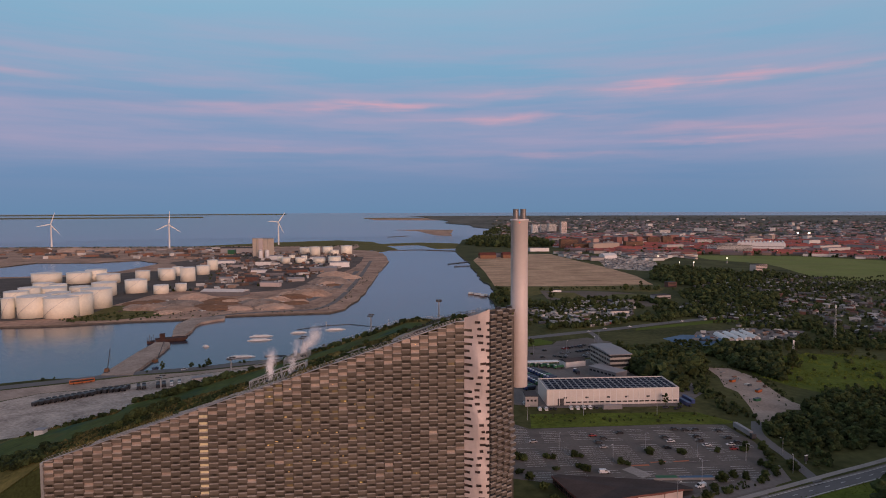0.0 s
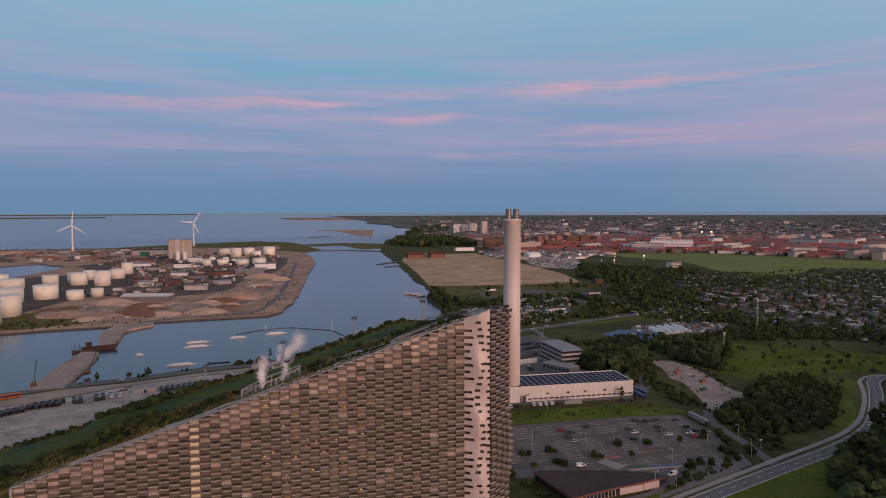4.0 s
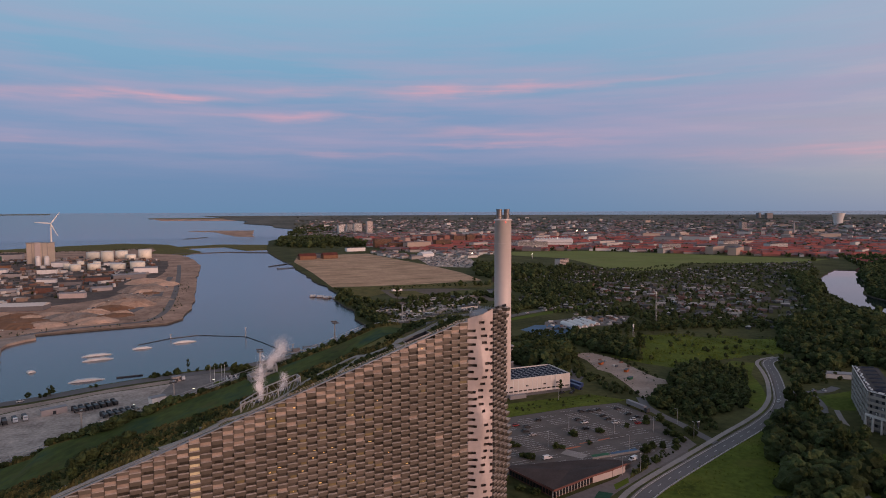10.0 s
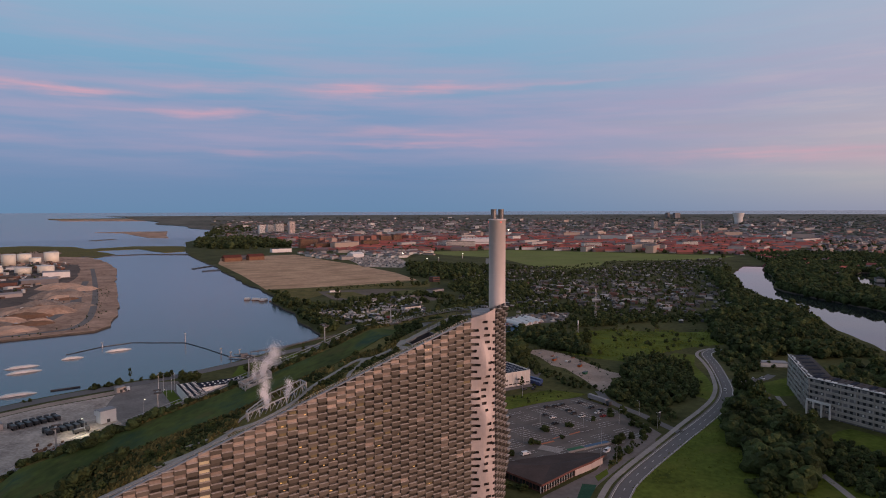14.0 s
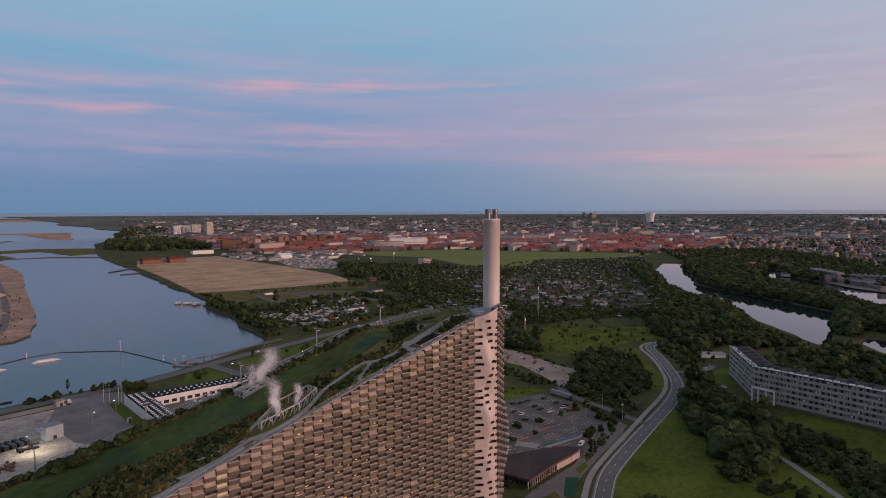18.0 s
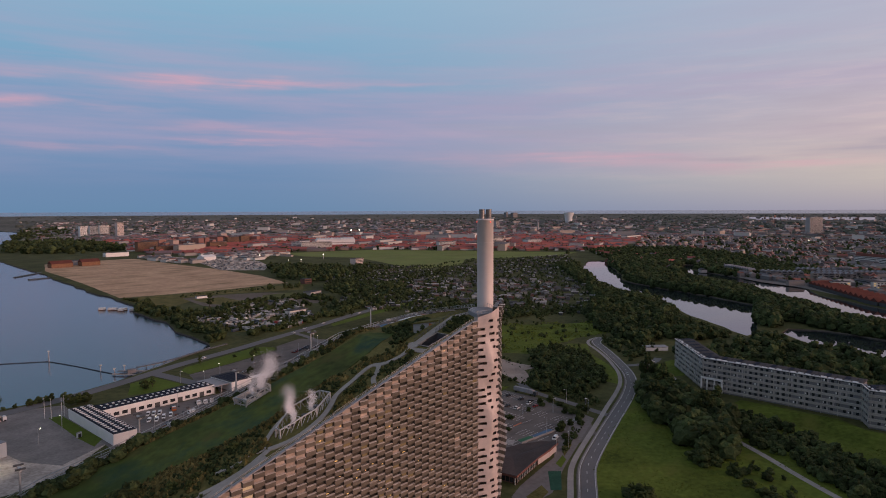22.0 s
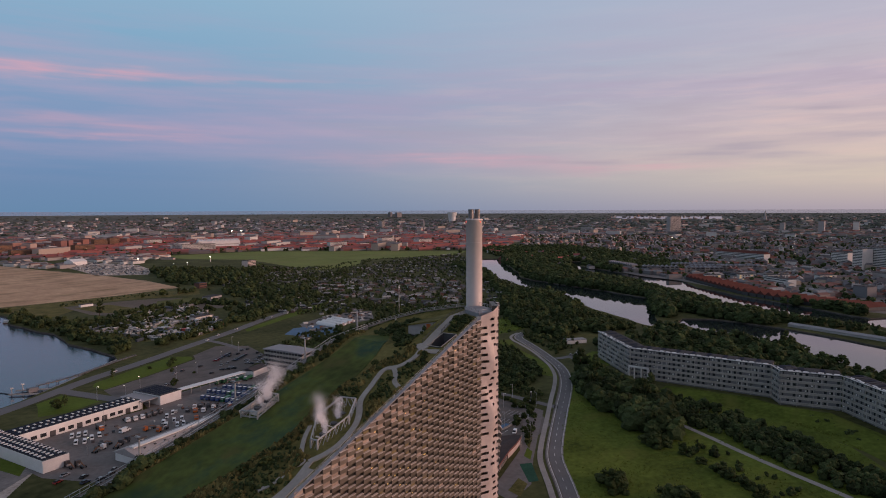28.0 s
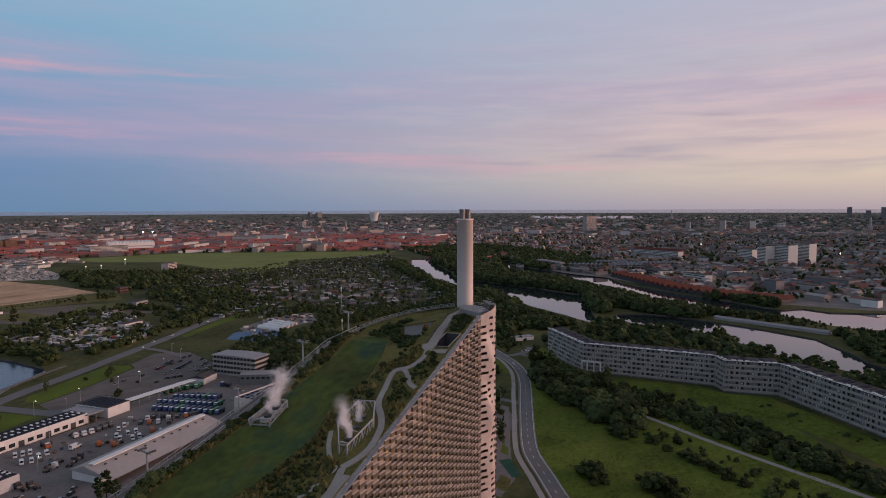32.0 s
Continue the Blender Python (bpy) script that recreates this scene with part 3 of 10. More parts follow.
SHORE = [(-1500, 100), (-900, 230), (-600, 330), (-420, 410), (-323, 451), (-298, 463), (-254, 471), (-205, 495), (-163, 518), (-110, 538), (-70, 545), (-34, 563), (7, 590), (60, 629),
         (66, 650), (62, 734), (74, 800), (66, 905), (82, 950), (80, 1050), (72, 1130), (70, 1213), (62, 1406), (64, 1527), (52, 1690), (44, 1830), (40, 1960), (44, 2190), (85, 2780), (196, 3180)]
arc = [(CX + RIM * math.sin(radians(a)), CY + RIM * math.cos(radians(a))) for a in range(6, 282, 4)]
LAKES = ([[(1150, 960), (1120, 930), (1040, 870), (910, 760), (815, 690), (770, 605), (748, 550), (730, 495), (690, 405), (640, 385), (600, 372), (540, 345), (500, 330), (478, 330), (520, 385), (548, 425), (600, 480), (652, 545), (692, 605), (725, 650), (790, 730), (900, 840), (1010, 920), (1120, 985)]] + [[(1211, 745), (1090, 705), (1025, 600), (985, 536), (956, 489), (946, 461), (913, 422), (848, 390), (814, 338), (770, 284), (748, 252), (722, 216), (702, 187), (680, 150), (700, 126), (682, 100), (692, 70), (706, 42), (690, -20), (650, -120), (560, -250), (460, -230), (530, -80),
     (580, 45), (572, 75), (585, 105), (612, 120), (630, 150), (640, 198), (672, 252), (705, 318), (745, 345), (785, 385), (825, 440), (862, 475), (915, 520), (960, 590), (1010, 680), (1073, 735), (1190, 775)]] + [[(548, 318), (566, 290), (553, 221), (538, 183), (512, 141), (498, 113), (470, 102), (440, 88), (414, 78), (380, 50), (335, -20), (290, -90), (265, -70), (325, 50), (375, 100), (392, 130), (420, 162), (446, 195), (452, 228), (480, 268), (520, 312)]])
# the open water that shows between the crowns
OPEN_WATER = ([[(646, 469), (680, 500), (690, 430), (640, 400), (583, 381), (530, 347), (487, 330), (484, 342), (516, 372), (553, 420), (590, 470)], [(1211, 745), (1073, 717), (1010, 640), (955, 530), (890, 462), (845, 428), (803, 374), (735, 315), (705, 247), (668, 202), (655, 145), (628, 117), (600, 90), (600, 50), (700, 42), (690, 70), (680, 100), (698, 126), (676, 148), (722, 216), (758, 270), (812, 338), (846, 390), (930, 440), (985, 536), (1090, 705)]] + [[(500, 180), (488, 151), (488, 127), (446, 106), (413, 94), (385, 82), (372, 92), (392, 108), (419, 130), (418, 146), (436, 158), (456, 184), (487, 192)], [(620, 200), (606, 180), (535, 90), (522, 104), (590, 205)], [(963, 856), (1076, 889), (765, 631), (723, 599), (699, 618), (788, 719)]])
lakes = [jag(l, 18, 7, seed=i + 3) for i, l in enumerate(LAKES)]
bm = bmesh.new()
sheet(bm, jag(SHORE, 20, 5, closed=False) + arc + [(-3000, 700), (-2200, 100)], lakes, z=0, depth=2.6, side_mi=1)
ground = tagged(part("ground", bm, [M_GROUND, M_BANK]), "dark green and built-up land reaching the horizon", "ground", "", "structure")
far_land = part("far_land", rim_sheet("far_land", RIM - 1, 4665, 5.2, 284, 0.0, M_HAZELAND, 36, 220, lambda r: float(np.interp(r, [3200, 3480, 3750, 4060, 4440, 4790], [5.3, 5.9, 5.5, 2.4, 0.4, -3.0])) + 0.5 * math.sin(r * 0.021)), M_HAZELAND, ground)

M_LAKE = mat("still_water", (0.02, 0.026, 0.03), 0.035, vary=0.1, scale=0.02, fine=0.2)
tagged(new("far_inlet", rim_sheet("far_inlet", 4230, 4400, 66.6, 75.2, 0.8, M_LAKE, 6, 40, lambda r: 66.6 + 0.5 * math.sin(r * 0.03))), "pale inlet near the horizon", "water", "", "structure")
for l in lakes:
    bm = bmesh.new()
    cx = sum(p[0] for p in l) / len(l)
    cy = sum(p[1] for p in l) / len(l)
    sheet(bm, l, z=-1.2, depth=0)
    tagged(part("lake", bm, M_LAKE), "still lake water mirroring the pale evening sky", "lake", "", "structure")

PEN = [(-1900, 640), (-700, 660), (-486, 682), (-427, 690), (-392, 704), (-359, 716), (-297, 729), (-267, 749), (-221, 761), (-140, 775), (-126, 805), (-121, 956), (-131, 1219), (-137, 1582), (-175, 1850),
       (-215, 1999), (-301, 2082), (-300, 2250), (-330, 2420), (-480, 2310), (-1029, 2310), (-1494, 2300), (-2000, 2240)]
LAGOON = [(-1850, 1400), (-1027, 1460), (-1019, 1575), (-869, 1570), (-804, 1650), (-700, 1545), (-689, 1436), (-690, 1330), (-764, 1245), (-863, 1217), (-1850, 1150)]
bm = bmesh.new()
sheet(bm, jag(PEN, 25, 5), [jag(LAGOON, 30, 6)], z=0, depth=2.6, side_mi=1)
tagged(part("peninsula_ground", bm, [M_PEN, M_BANK]), "reddish bare industrial peninsula with sandy working areas", "ground", "", "structure")
patch("tank_farm_ground", [(-850, 700), (-508, 716), (-432, 748), (-445, 843), (-440, 930), (-398, 1110), (-426, 1330), (-640, 1330), (-700, 1225), (-860, 1190), (-1400, 1140), (-1400, 720)], mat("oily_gravel", (0.115, 0.098, 0.088), 0.95, vary=0.4, scale=0.03, fine=0.25), 0.05, "dark gravel ground round the storage tanks", "ground", rough=5)
patch("works_ground", [(-430, 1000), (-316, 957), (-273, 991), (-235, 1040), (-215, 1206), (-200, 1440), (-220, 1740), (-378, 1866), (-590, 1956), (-640, 1800), (-680, 1560), (-560, 1345), (-430, 1335), (-400, 1115)], mat("works_asphalt", (0.14, 0.112, 0.098), 0.95, vary=0.45, scale=0.03, fine=0.25), 0.075, "grey-brown works ground between the stores", "ground", rough=6)
patch("scrub_green", [(-434, 714), (-383, 722), (-335, 757), (-322, 782), (-408, 842), (-440, 835), (-436, 760)], M_ROUGH, 0.1, "weedy green mound beside the tanks", "ground", rough=5)
patch("haul_road", [(-300, 790), (-250, 797), (-190, 846), (-168, 985), (-176, 1320), (-186, 1320), (-182, 990), (-200, 862), (-252, 810), (-300, 803)], M_YARD, 0.1, "dark haul road round the heaps", "road", rough=2)
ISLES = [([(-1000, 2240), (-684, 2640), (-467, 2800), (-296, 2640), (-163, 2150), (-263, 2030), (-480, 2200)], M_ROUGH), ([(-243, 2170), (-178, 2206), (-155, 2126), (-191, 1987), (-222, 1988)], M_ROUGH), ([(-285, 3700), (-150, 3640), (-40, 3330), (47, 3260), (40, 3420), (60, 3700), (-143, 3720)], M_PEN),
         ([(-552, 4540), (-34, 4560), (67, 4600), (63, 4395), (-491, 4420)], M_PEN), ([(-230, 2066), (-70, 2090), (44, 2020), (36, 1990), (-70, 2060), (-228, 2046)], M_BANK),
         ([(-330, 2400), (-102, 2567), (60, 2480), (109, 2200), (-20, 2130), (-90, 2380), (-250, 2330)], M_ROUGH), ([(-282, 3161), (-190, 3300), (-170, 3280), (-260, 3140)], M_BANK)]
def arc_isle(r, w, a0, a1):
    n = 14
    f = lambda rr, a: (CX + rr * math.sin(radians(a)), CY + rr * math.cos(radians(a)))
    return [f(r - w * (0.5 + 0.5 * math.sin(math.pi * i / n)), a0 + (a1 - a0) * i / n) for i in range(n + 1)] + [f(r + w, a1 - (a1 - a0) * i / n) for i in range(n + 1)]


ISLES += [(arc_isle(4640, 34, -50, -20), M_ROUGH), (arc_isle(4850, 26, -46, -13), M_ROUGH), (arc_isle(4500, 26, -6, 0.5), M_ROUGH)]
for k, (pts, m) in enumerate(ISLES):
    bm = bmesh.new()
    sheet(bm, jag(pts, 40, 8), z=-0.9 + 0.07 * k, depth=2.0)
    tagged(part("islet", bm, m), "low islet and sandbank in the sound", "ground", "", "structure")
for pts in ([(-238, 474), (-241, 484), (-248, 535), (-257, 584), (-262, 594), (-276, 595), (-273, 562), (-265, 500), (-262, 474)], [(-261, 627), (-265, 655), (-273, 686), (-273, 702), (-266, 716), (-256, 728), (-262, 748), (-296, 730), (-296, 700), (-294, 684), (-283, 652), (-273, 625)]):
    bm = bmesh.new()
    sheet(bm, jag(pts, 9, 1.6), z=0.6, depth=2.8)
    tagged(part("causeway", bm, M_DIRT), "pale gravel causeway across the harbour, open where the barge lies", "causeway", "", "structure")

# ---- the sloping plant ----
def near_y(x):
    return 223.7 + 0.10 * x


def roof_z(x, y):
    """Height of the sloping roof."""
    yn = near_y(x)
    zn = 83.0 + 0.32 * x if x > -137 else 39.2 + 0.27 * (x + 137)
    zf = 81.8 + 0.36 * x + 0.00044 * x * x
    k = (y - yn) / (273.5 - yn)
    if x < -137:
        return 39.2 + 0.27 * (x + 137) - 0.02 * (y - 210) - 0.35 * max(0.0, 212 - y)
    b = min(1.0, max(0.0, (y - yn - 15) / 6))
    b = b * b * (3 - 2 * b)
    return min(zn + (zf - zn) * k, (84.6 + 0.03 * x) * (1 - b) + (76.6 + 0.28 * max(0.0, x)) * b)


plant = thing("waste_plant", "sloping power plant clad in staggered aluminium bricks with a green roof", "power plant")
# roof deck
ROOF = [(8, near_y(8) + 0.3), (16.4, 223.6), (24.2, 230), (27, 238), (26, 250), (20, 260), (12, 268), (2, 273.5), (-40, 271.5), (-80, 271.5), (-120, 272.5), (-160, 275.3), (-200, 280),
        (-225, 262), (-225, 215), (-205, 186), (-175, 180), (-150, 192), (-137, near_y(-137) + 0.3)]
def drape(bm, poly, step, dz, zf, depth=0.4, mi=0):
    """A sheet that follows the roof: a grid clipped to an outline."""
    xs = [p[0] for p in poly]
    ys = [p[1] for p in poly]
    vs = [bm.verts.new((x, y, 0)) for x, y in poly]
    face = bm.faces.new(vs)
    for axis, lo, hi in ((0, min(xs), max(xs)), (1, min(ys), max(ys))):
        k = lo + step
        while k < hi:
            co = (k, 0, 0) if axis == 0 else (0, k, 0)
            no = (1, 0, 0) if axis == 0 else (0, 1, 0)
            bmesh.ops.bisect_plane(bm, geom=bm.verts[:] + bm.edges[:] + bm.faces[:], plane_co=co, plane_no=no)
            k += step
    rim = [e for e in bm.edges if e.is_boundary]
    for v in bm.verts:
        v.co.z = zf(v.co.x, v.co.y) + dz
    for f in bm.faces:
        f.material_index = mi
        if f.normal.z < 0:
            f.normal_flip()
    if depth:
        low = {}
        for e in rim:
            a, b = e.verts
            for v in (a, b):
                if v not in low:
                    low[v] = bm.verts.new(v.co - Vector((0, 0, depth)))
            bm.faces.new((a, b, low[b], low[a])).material_index = mi


bm = bmesh.new()
drape(bm, ROOF, 3.0, 0.0, roof_z, 0.35)
PIT = (-15.0, 225.0, -6.0, 231.0)
bmesh.ops.delete(bm, geom=[f for f in bm.faces if PIT[0] < f.calc_center_median().x < PIT[2] and PIT[1] < f.calc_center_median().y < PIT[3]], context="FACES")
for v in bm.verts:
    v.co.z += noise.noise(Vector((v.co.x * 0.12, v.co.y * 0.12, 3))) * 0.25
part("roof", bm, M_ROUGH, plant, "planted roof with rough grass and shrubs")
# hull behind the cladding
bm = bmesh.new()
top = [(x, y) for x, y in ROOF]
hi = [bm.verts.new((x, y, roof_z(x, y) - 0.3)) for x, y in top]
lo = [bm.verts.new((x, y, 0)) for x, y in top]
for i in range(len(top)):
    j = (i + 1) % len(top)
    bm.faces.new((hi[i], lo[i], lo[j], hi[j])).material_index = 1 if min(top[i][0], top[j][0]) < -138 else 0
part("hull", bm, [M_RECESS, M_LEAVES], plant, "recessed brown metal panels between the bricks")

# cladding: alternating bricks in upright columns
FA, FB = Vector((7.4, near_y(7.4), 0)), Vector((-137.0, near_y(-137), 0))
FU = (FB - FA).normalized()
FN = Vector((FU.y, -FU.x, 0))
if FN.y > 0:
    FN = -FN
COLW, ROWH = 3.22, 2.48
NCOL = int((FB - FA).length / COLW)


BRICK_H, BRICK_D = 1.46, 0.62


def brick_into(bm, w, h, d, m=None):
    """A folded aluminium brick: a plain front and a ledge that slopes down outward, painted skylit."""
    k = min(0.2, h * 0.5)
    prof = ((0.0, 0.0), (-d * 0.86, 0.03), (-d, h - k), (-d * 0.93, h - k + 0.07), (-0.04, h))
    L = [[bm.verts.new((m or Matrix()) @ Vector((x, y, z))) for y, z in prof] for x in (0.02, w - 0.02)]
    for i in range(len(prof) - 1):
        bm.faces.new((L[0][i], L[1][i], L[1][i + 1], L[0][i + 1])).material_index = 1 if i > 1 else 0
    for row in (L[0][::-1], L[1]):
        bm.faces.new(row).material_index = 0


def brick_mesh(w, h, d):
    bm = bmesh.new()
    brick_into(bm, w, h, d)
    return bm


def face_frame(p, u, n):
    """Axes of a facade: x along it, -y outward."""
    return Matrix(((u.x, -n.x, 0, p.x), (u.y, -n.y, 0, p.y), (0, 0, 1, p.z), (0, 0, 0, 1)))


brick_me = finish(brick_mesh(COLW - 0.06, BRICK_H, BRICK_D), "brick", [M_BRICK, M_LEDGELIT])
far_bm, near_count, sky_bm, sky_count, dark_bm, dark_count = bmesh.new(), 0, bmesh.new(), 0, bmesh.new(), 0
GAP = ROWH - BRICK_H
sky_me = finish(boxm(0.1, -0.04, 0.0, COLW - 0.1, 0.03, GAP + 0.12), "panel", M_SKYGLASS)
glaze_me = finish(boxm(0.42, -0.04, 0.16, COLW - 0.42, 0.03, GAP - 0.1), "window", M_PANE)
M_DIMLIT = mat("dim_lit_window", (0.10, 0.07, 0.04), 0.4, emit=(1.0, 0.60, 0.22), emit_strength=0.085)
# cream panels with no lamp behind them; a faint glow is added
M_STRIP = mat("cream_panel_glow", (0.55, 0.45, 0.28), 0.6, emit=(1.0, 0.75, 0.45), emit_strength=0.10)
rnd = random.Random(4)
FF = face_frame(FA, FU, FN)
for i in range(NCOL):
    x = (FA + FU * (COLW * (i + 0.5))).x
    ztop = 83.0 + 0.32 * x - 0.15
    z = 14.0 + (ROWH / 2 if i % 2 else 0)
    while z < ztop - 0.3:
        h = min(BRICK_H, ztop - z)
        m = FF @ Matrix.Translation((COLW * i + 0.03, -0.15, z))
        if i < 24 and z > 44 and near_count < 300 and h > BRICK_H - 0.05:
            ob = part("brick", brick_me, None, plant)
            ob.matrix_local = m
            near_count += 1
        elif h > 0.3:
            brick_into(far_bm, COLW - 0.06, h, BRICK_D, m)
        # glazing in the gap above each brick; pale panes carry a painted sky reflection
        zg = z + BRICK_H
        if zg + 0.8 < ztop:
            at = FF @ Matrix.Translation((COLW * i, -0.14, zg))
            lit_zone = 6 < i < 22 and 26 < zg < 64
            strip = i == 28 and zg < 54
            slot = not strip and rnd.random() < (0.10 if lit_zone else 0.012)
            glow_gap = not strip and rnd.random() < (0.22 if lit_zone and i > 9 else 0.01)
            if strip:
                # cream cladding cells rather than windows, given a slight glow
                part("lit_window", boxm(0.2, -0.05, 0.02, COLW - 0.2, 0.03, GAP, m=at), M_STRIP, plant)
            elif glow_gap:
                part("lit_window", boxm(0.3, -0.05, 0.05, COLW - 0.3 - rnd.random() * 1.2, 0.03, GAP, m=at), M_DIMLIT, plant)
            elif ztop - zg < 2.5 + 7.0 * rnd.random() or rnd.random() < 0.05:
                if sky_count < 150:
                    part("panel", sky_me, None, plant).matrix_local = at
                else:
                    box(sky_bm, 0.12, -0.04, 0.02, COLW - 0.12, 0.03, GAP + 0.1, at)
                sky_count += 1
            elif rnd.random() < 0.72:
                if dark_count < 140 and i < 20:
                    part("window", glaze_me, None, plant).matrix_local = at
                else:
                    w0 = 0.25 + rnd.random() * 0.5
                    box(dark_bm, w0 + 0.1, -0.04, 0.14, COLW - 0.35 - rnd.random() * 0.6, 0.03, GAP - 0.1, at)
                dark_count += 1
            if slot:
                w0 = 0.3 + rnd.random() * 1.7
                part("lit_window", boxm(w0, -0.09, 0.3, w0 + 0.2 + rnd.random() ** 2 * 0.9, -0.045, 0.42 + rnd.random() * 0.25, m=at), M_LITWIN, plant)
        z += ROWH
tagged(part("panels_joined", sky_bm, M_SKYGLASSES, plant), kind="stuff")
tagged(part("windows_joined", dark_bm, M_PANES, plant), kind="stuff")
tagged(part("bricks_joined", far_bm, [M_BRICKS, M_LEDGELIT], plant), kind="stuff")
# pale end wall where the cladding stops
part("end_wall", boxm(0, -0.9, 8, 0.9, 1.2, 39.0, m=FF @ Matrix.Translation((COLW * NCOL + 0.05, 0, 0))), M_STEEL, plant, "grey metal end strip")
# gutter and low mesh rail along the near edge
bm, rail = bmesh.new(), bmesh.new()
x = 8.0
while x > -137:
    x2 = max(-137, x - 4)
    ends = [(q, near_y(q), roof_z(q, near_y(q))) for q in (x, x2)]
    lip = [[bm.verts.new((q, y + dy, z + dz)) for dy, dz in ((-0.5, -0.12), (-0.5, 0.16), (0.75, 0.16), (0.75, -0.12))] for q, y, z in ends]
    for k in range(3):
        bm.faces.new((lip[0][k], lip[1][k], lip[1][k + 1], lip[0][k + 1]))
    for dz in (0.55, 1.0):
        bar(rail, (ends[0][0], ends[0][1] + 0.5, ends[0][2] + dz), (ends[1][0], ends[1][1] + 0.5, ends[1][2] + dz), 0.06)
    bar(rail, (x, ends[0][1] + 0.5, ends[0][2]), (x, ends[0][1] + 0.5, ends[0][2] + 1.0), 0.08)
    x = x2
part("coping", bm, mat("gutter_metal", (0.30, 0.29, 0.30), 0.5, 0.3, vary=0.25, scale=0.2, fine=1.5), plant, "grey metal gutter along the roof edge")
part("rail", rail, M_STEEL, plant, "thin metal mesh rail")

# pale corner tower with irregular openings
TA, TB, TC = Vector((7.4, 224.3, 0)), Vector((16.4, 222.6, 0)), Vector((25.0, 229.6, 0))
M_OPENING = mat("brown_opening", (0.065, 0.043, 0.038), 0.5, vary=0.35, scale=0.3, fine=1.5, random_=0.4)
T_COLS, T_STEP, T_FOOT = 20, ROWH / 8, 6.0
T_ROWS = int(80 / T_STEP)


def tower_at(k, z):
    """The folded skin of the tower at a share k of its width."""
    fold = 0.5 + 0.5 * math.sin(z * 0.29 + 1.2 * k)
    crease = abs(((z * 0.11 + k * 0.9) % 2.0) - 1.0)
    out = 0.3 + math.sin(math.pi * k) * (0.35 + 1.0 * fold) + 0.55 * crease * (1 - abs(2 * k - 1)) + 0.25 * noise.noise(Vector((k * 3, z * 0.12, 1)))
    p = TA.lerp(TB, k)
    return Vector((p.x + 0.18 * out, p.y - out, z))


holes = []
for j in range(33):
    row = j * 8 + 2
    left = 4 + (0, 2, 3, 2, 1, 3, 0, 2, 1)[j % 9]
    mid = int(round(12.0 + 2.0 * math.sin(j * 0.55)))
    wide = 3 + (j * 5 % 3 > 0) + (j % 4 == 1)
    if j % 9 != 4 and j < 32:
        holes.append((0, left, row))
    if j % 9 != 8:
        holes.append((mid - wide // 2, mid - wide // 2 + wide, row + 2))
    holes.append((T_COLS - 2 - (j % 2), T_COLS, row + 1))
bm = bmesh.new()
grid = []
for j in range(T_ROWS + 1):
    rise = 3.4 if j == T_ROWS else 0.0
    grid.append([bm.verts.new(tower_at(i / T_COLS, T_FOOT + j * T_STEP) + Vector((0, 0, rise * i / T_COLS))) for i in range(T_COLS + 1)])
gone = {(i, j) for a, b, r in holes for i in range(a, b) for j in range(r, r + 3)}
for j, (a, b) in enumerate(zip(grid, grid[1:])):
    for i in range(T_COLS):
        if (i, j) not in gone:
            bm.faces.new((a[i], a[i + 1], b[i + 1], b[i]))
for side_ in (0, T_COLS):
    for a, b in zip(grid, grid[1:]):
        p0, p1 = a[side_].co, b[side_].co
        q = [bm.verts.new((p.x, p.y + 2.0, p.z)) for p in (p0, p1)]
        bm.faces.new((a[side_], b[side_], q[1], q[0]))
tower = part("corner_tower", bm, M_TOWER, plant, "pale folded corner tower")
for a, b, r in holes:
    if r + 3 > T_ROWS:
        continue
    z = T_FOOT + r * T_STEP
    p, q = tower_at(a / T_COLS, z), tower_at(b / T_COLS, z + T_STEP * 3)
    y = max(p.y, q.y)
    bm = bmesh.new()
    box(bm, p.x - 0.03, y - 0.1, z - 0.03, q.x + 0.03, y + 0.75, z + T_STEP * 3 + 0.03)
    bm.faces.ensure_lookup_table()
    bmesh.ops.delete(bm, geom=[bm.faces[2]], context="FACES_ONLY")
    part("opening", bm, M_OPENING, tower)
# bay of bricks round the corner
U2 = (TC - TB).normalized()
N2 = Vector((U2.y, -U2.x, 0))
F2 = face_frame(TB + Vector((0.2, 0.2, 0)), U2, N2)
bm, gl = bmesh.new(), bmesh.new()
for i in range(4):
    z = 14 + (ROWH / 2 if i % 2 else 0)
    while z < 87.6 + 0.15 * i:
        fold = 1.7 * max(0.0, math.sin((z - 22) / 9.5)) * (0.4 + 0.3 * i)
        brick_into(bm, 2.7, BRICK_H, BRICK_D + fold, F2 @ Matrix.Translation((0.03 + 2.75 * i, 0.0, z)))
        box(gl, 0.1 + 2.75 * i, -0.06, 0.05, 2.65 + 2.75 * i, 0.3, GAP - 0.05, F2 @ Matrix.Translation((0, 0, z + BRICK_H)))
        z += ROWH
tagged(part("corner_bricks", bm, [M_BRICKS, M_LEDGELIT], plant), "brick bay turning the corner", kind="stuff")
part("corner_glazing", gl, M_GLASS, plant)
bm = bmesh.new()
box(bm, 0, 0, 0, 11.2, 2.0, 88.9, F2)
part("corner_wall", bm, M_RECESS, plant)

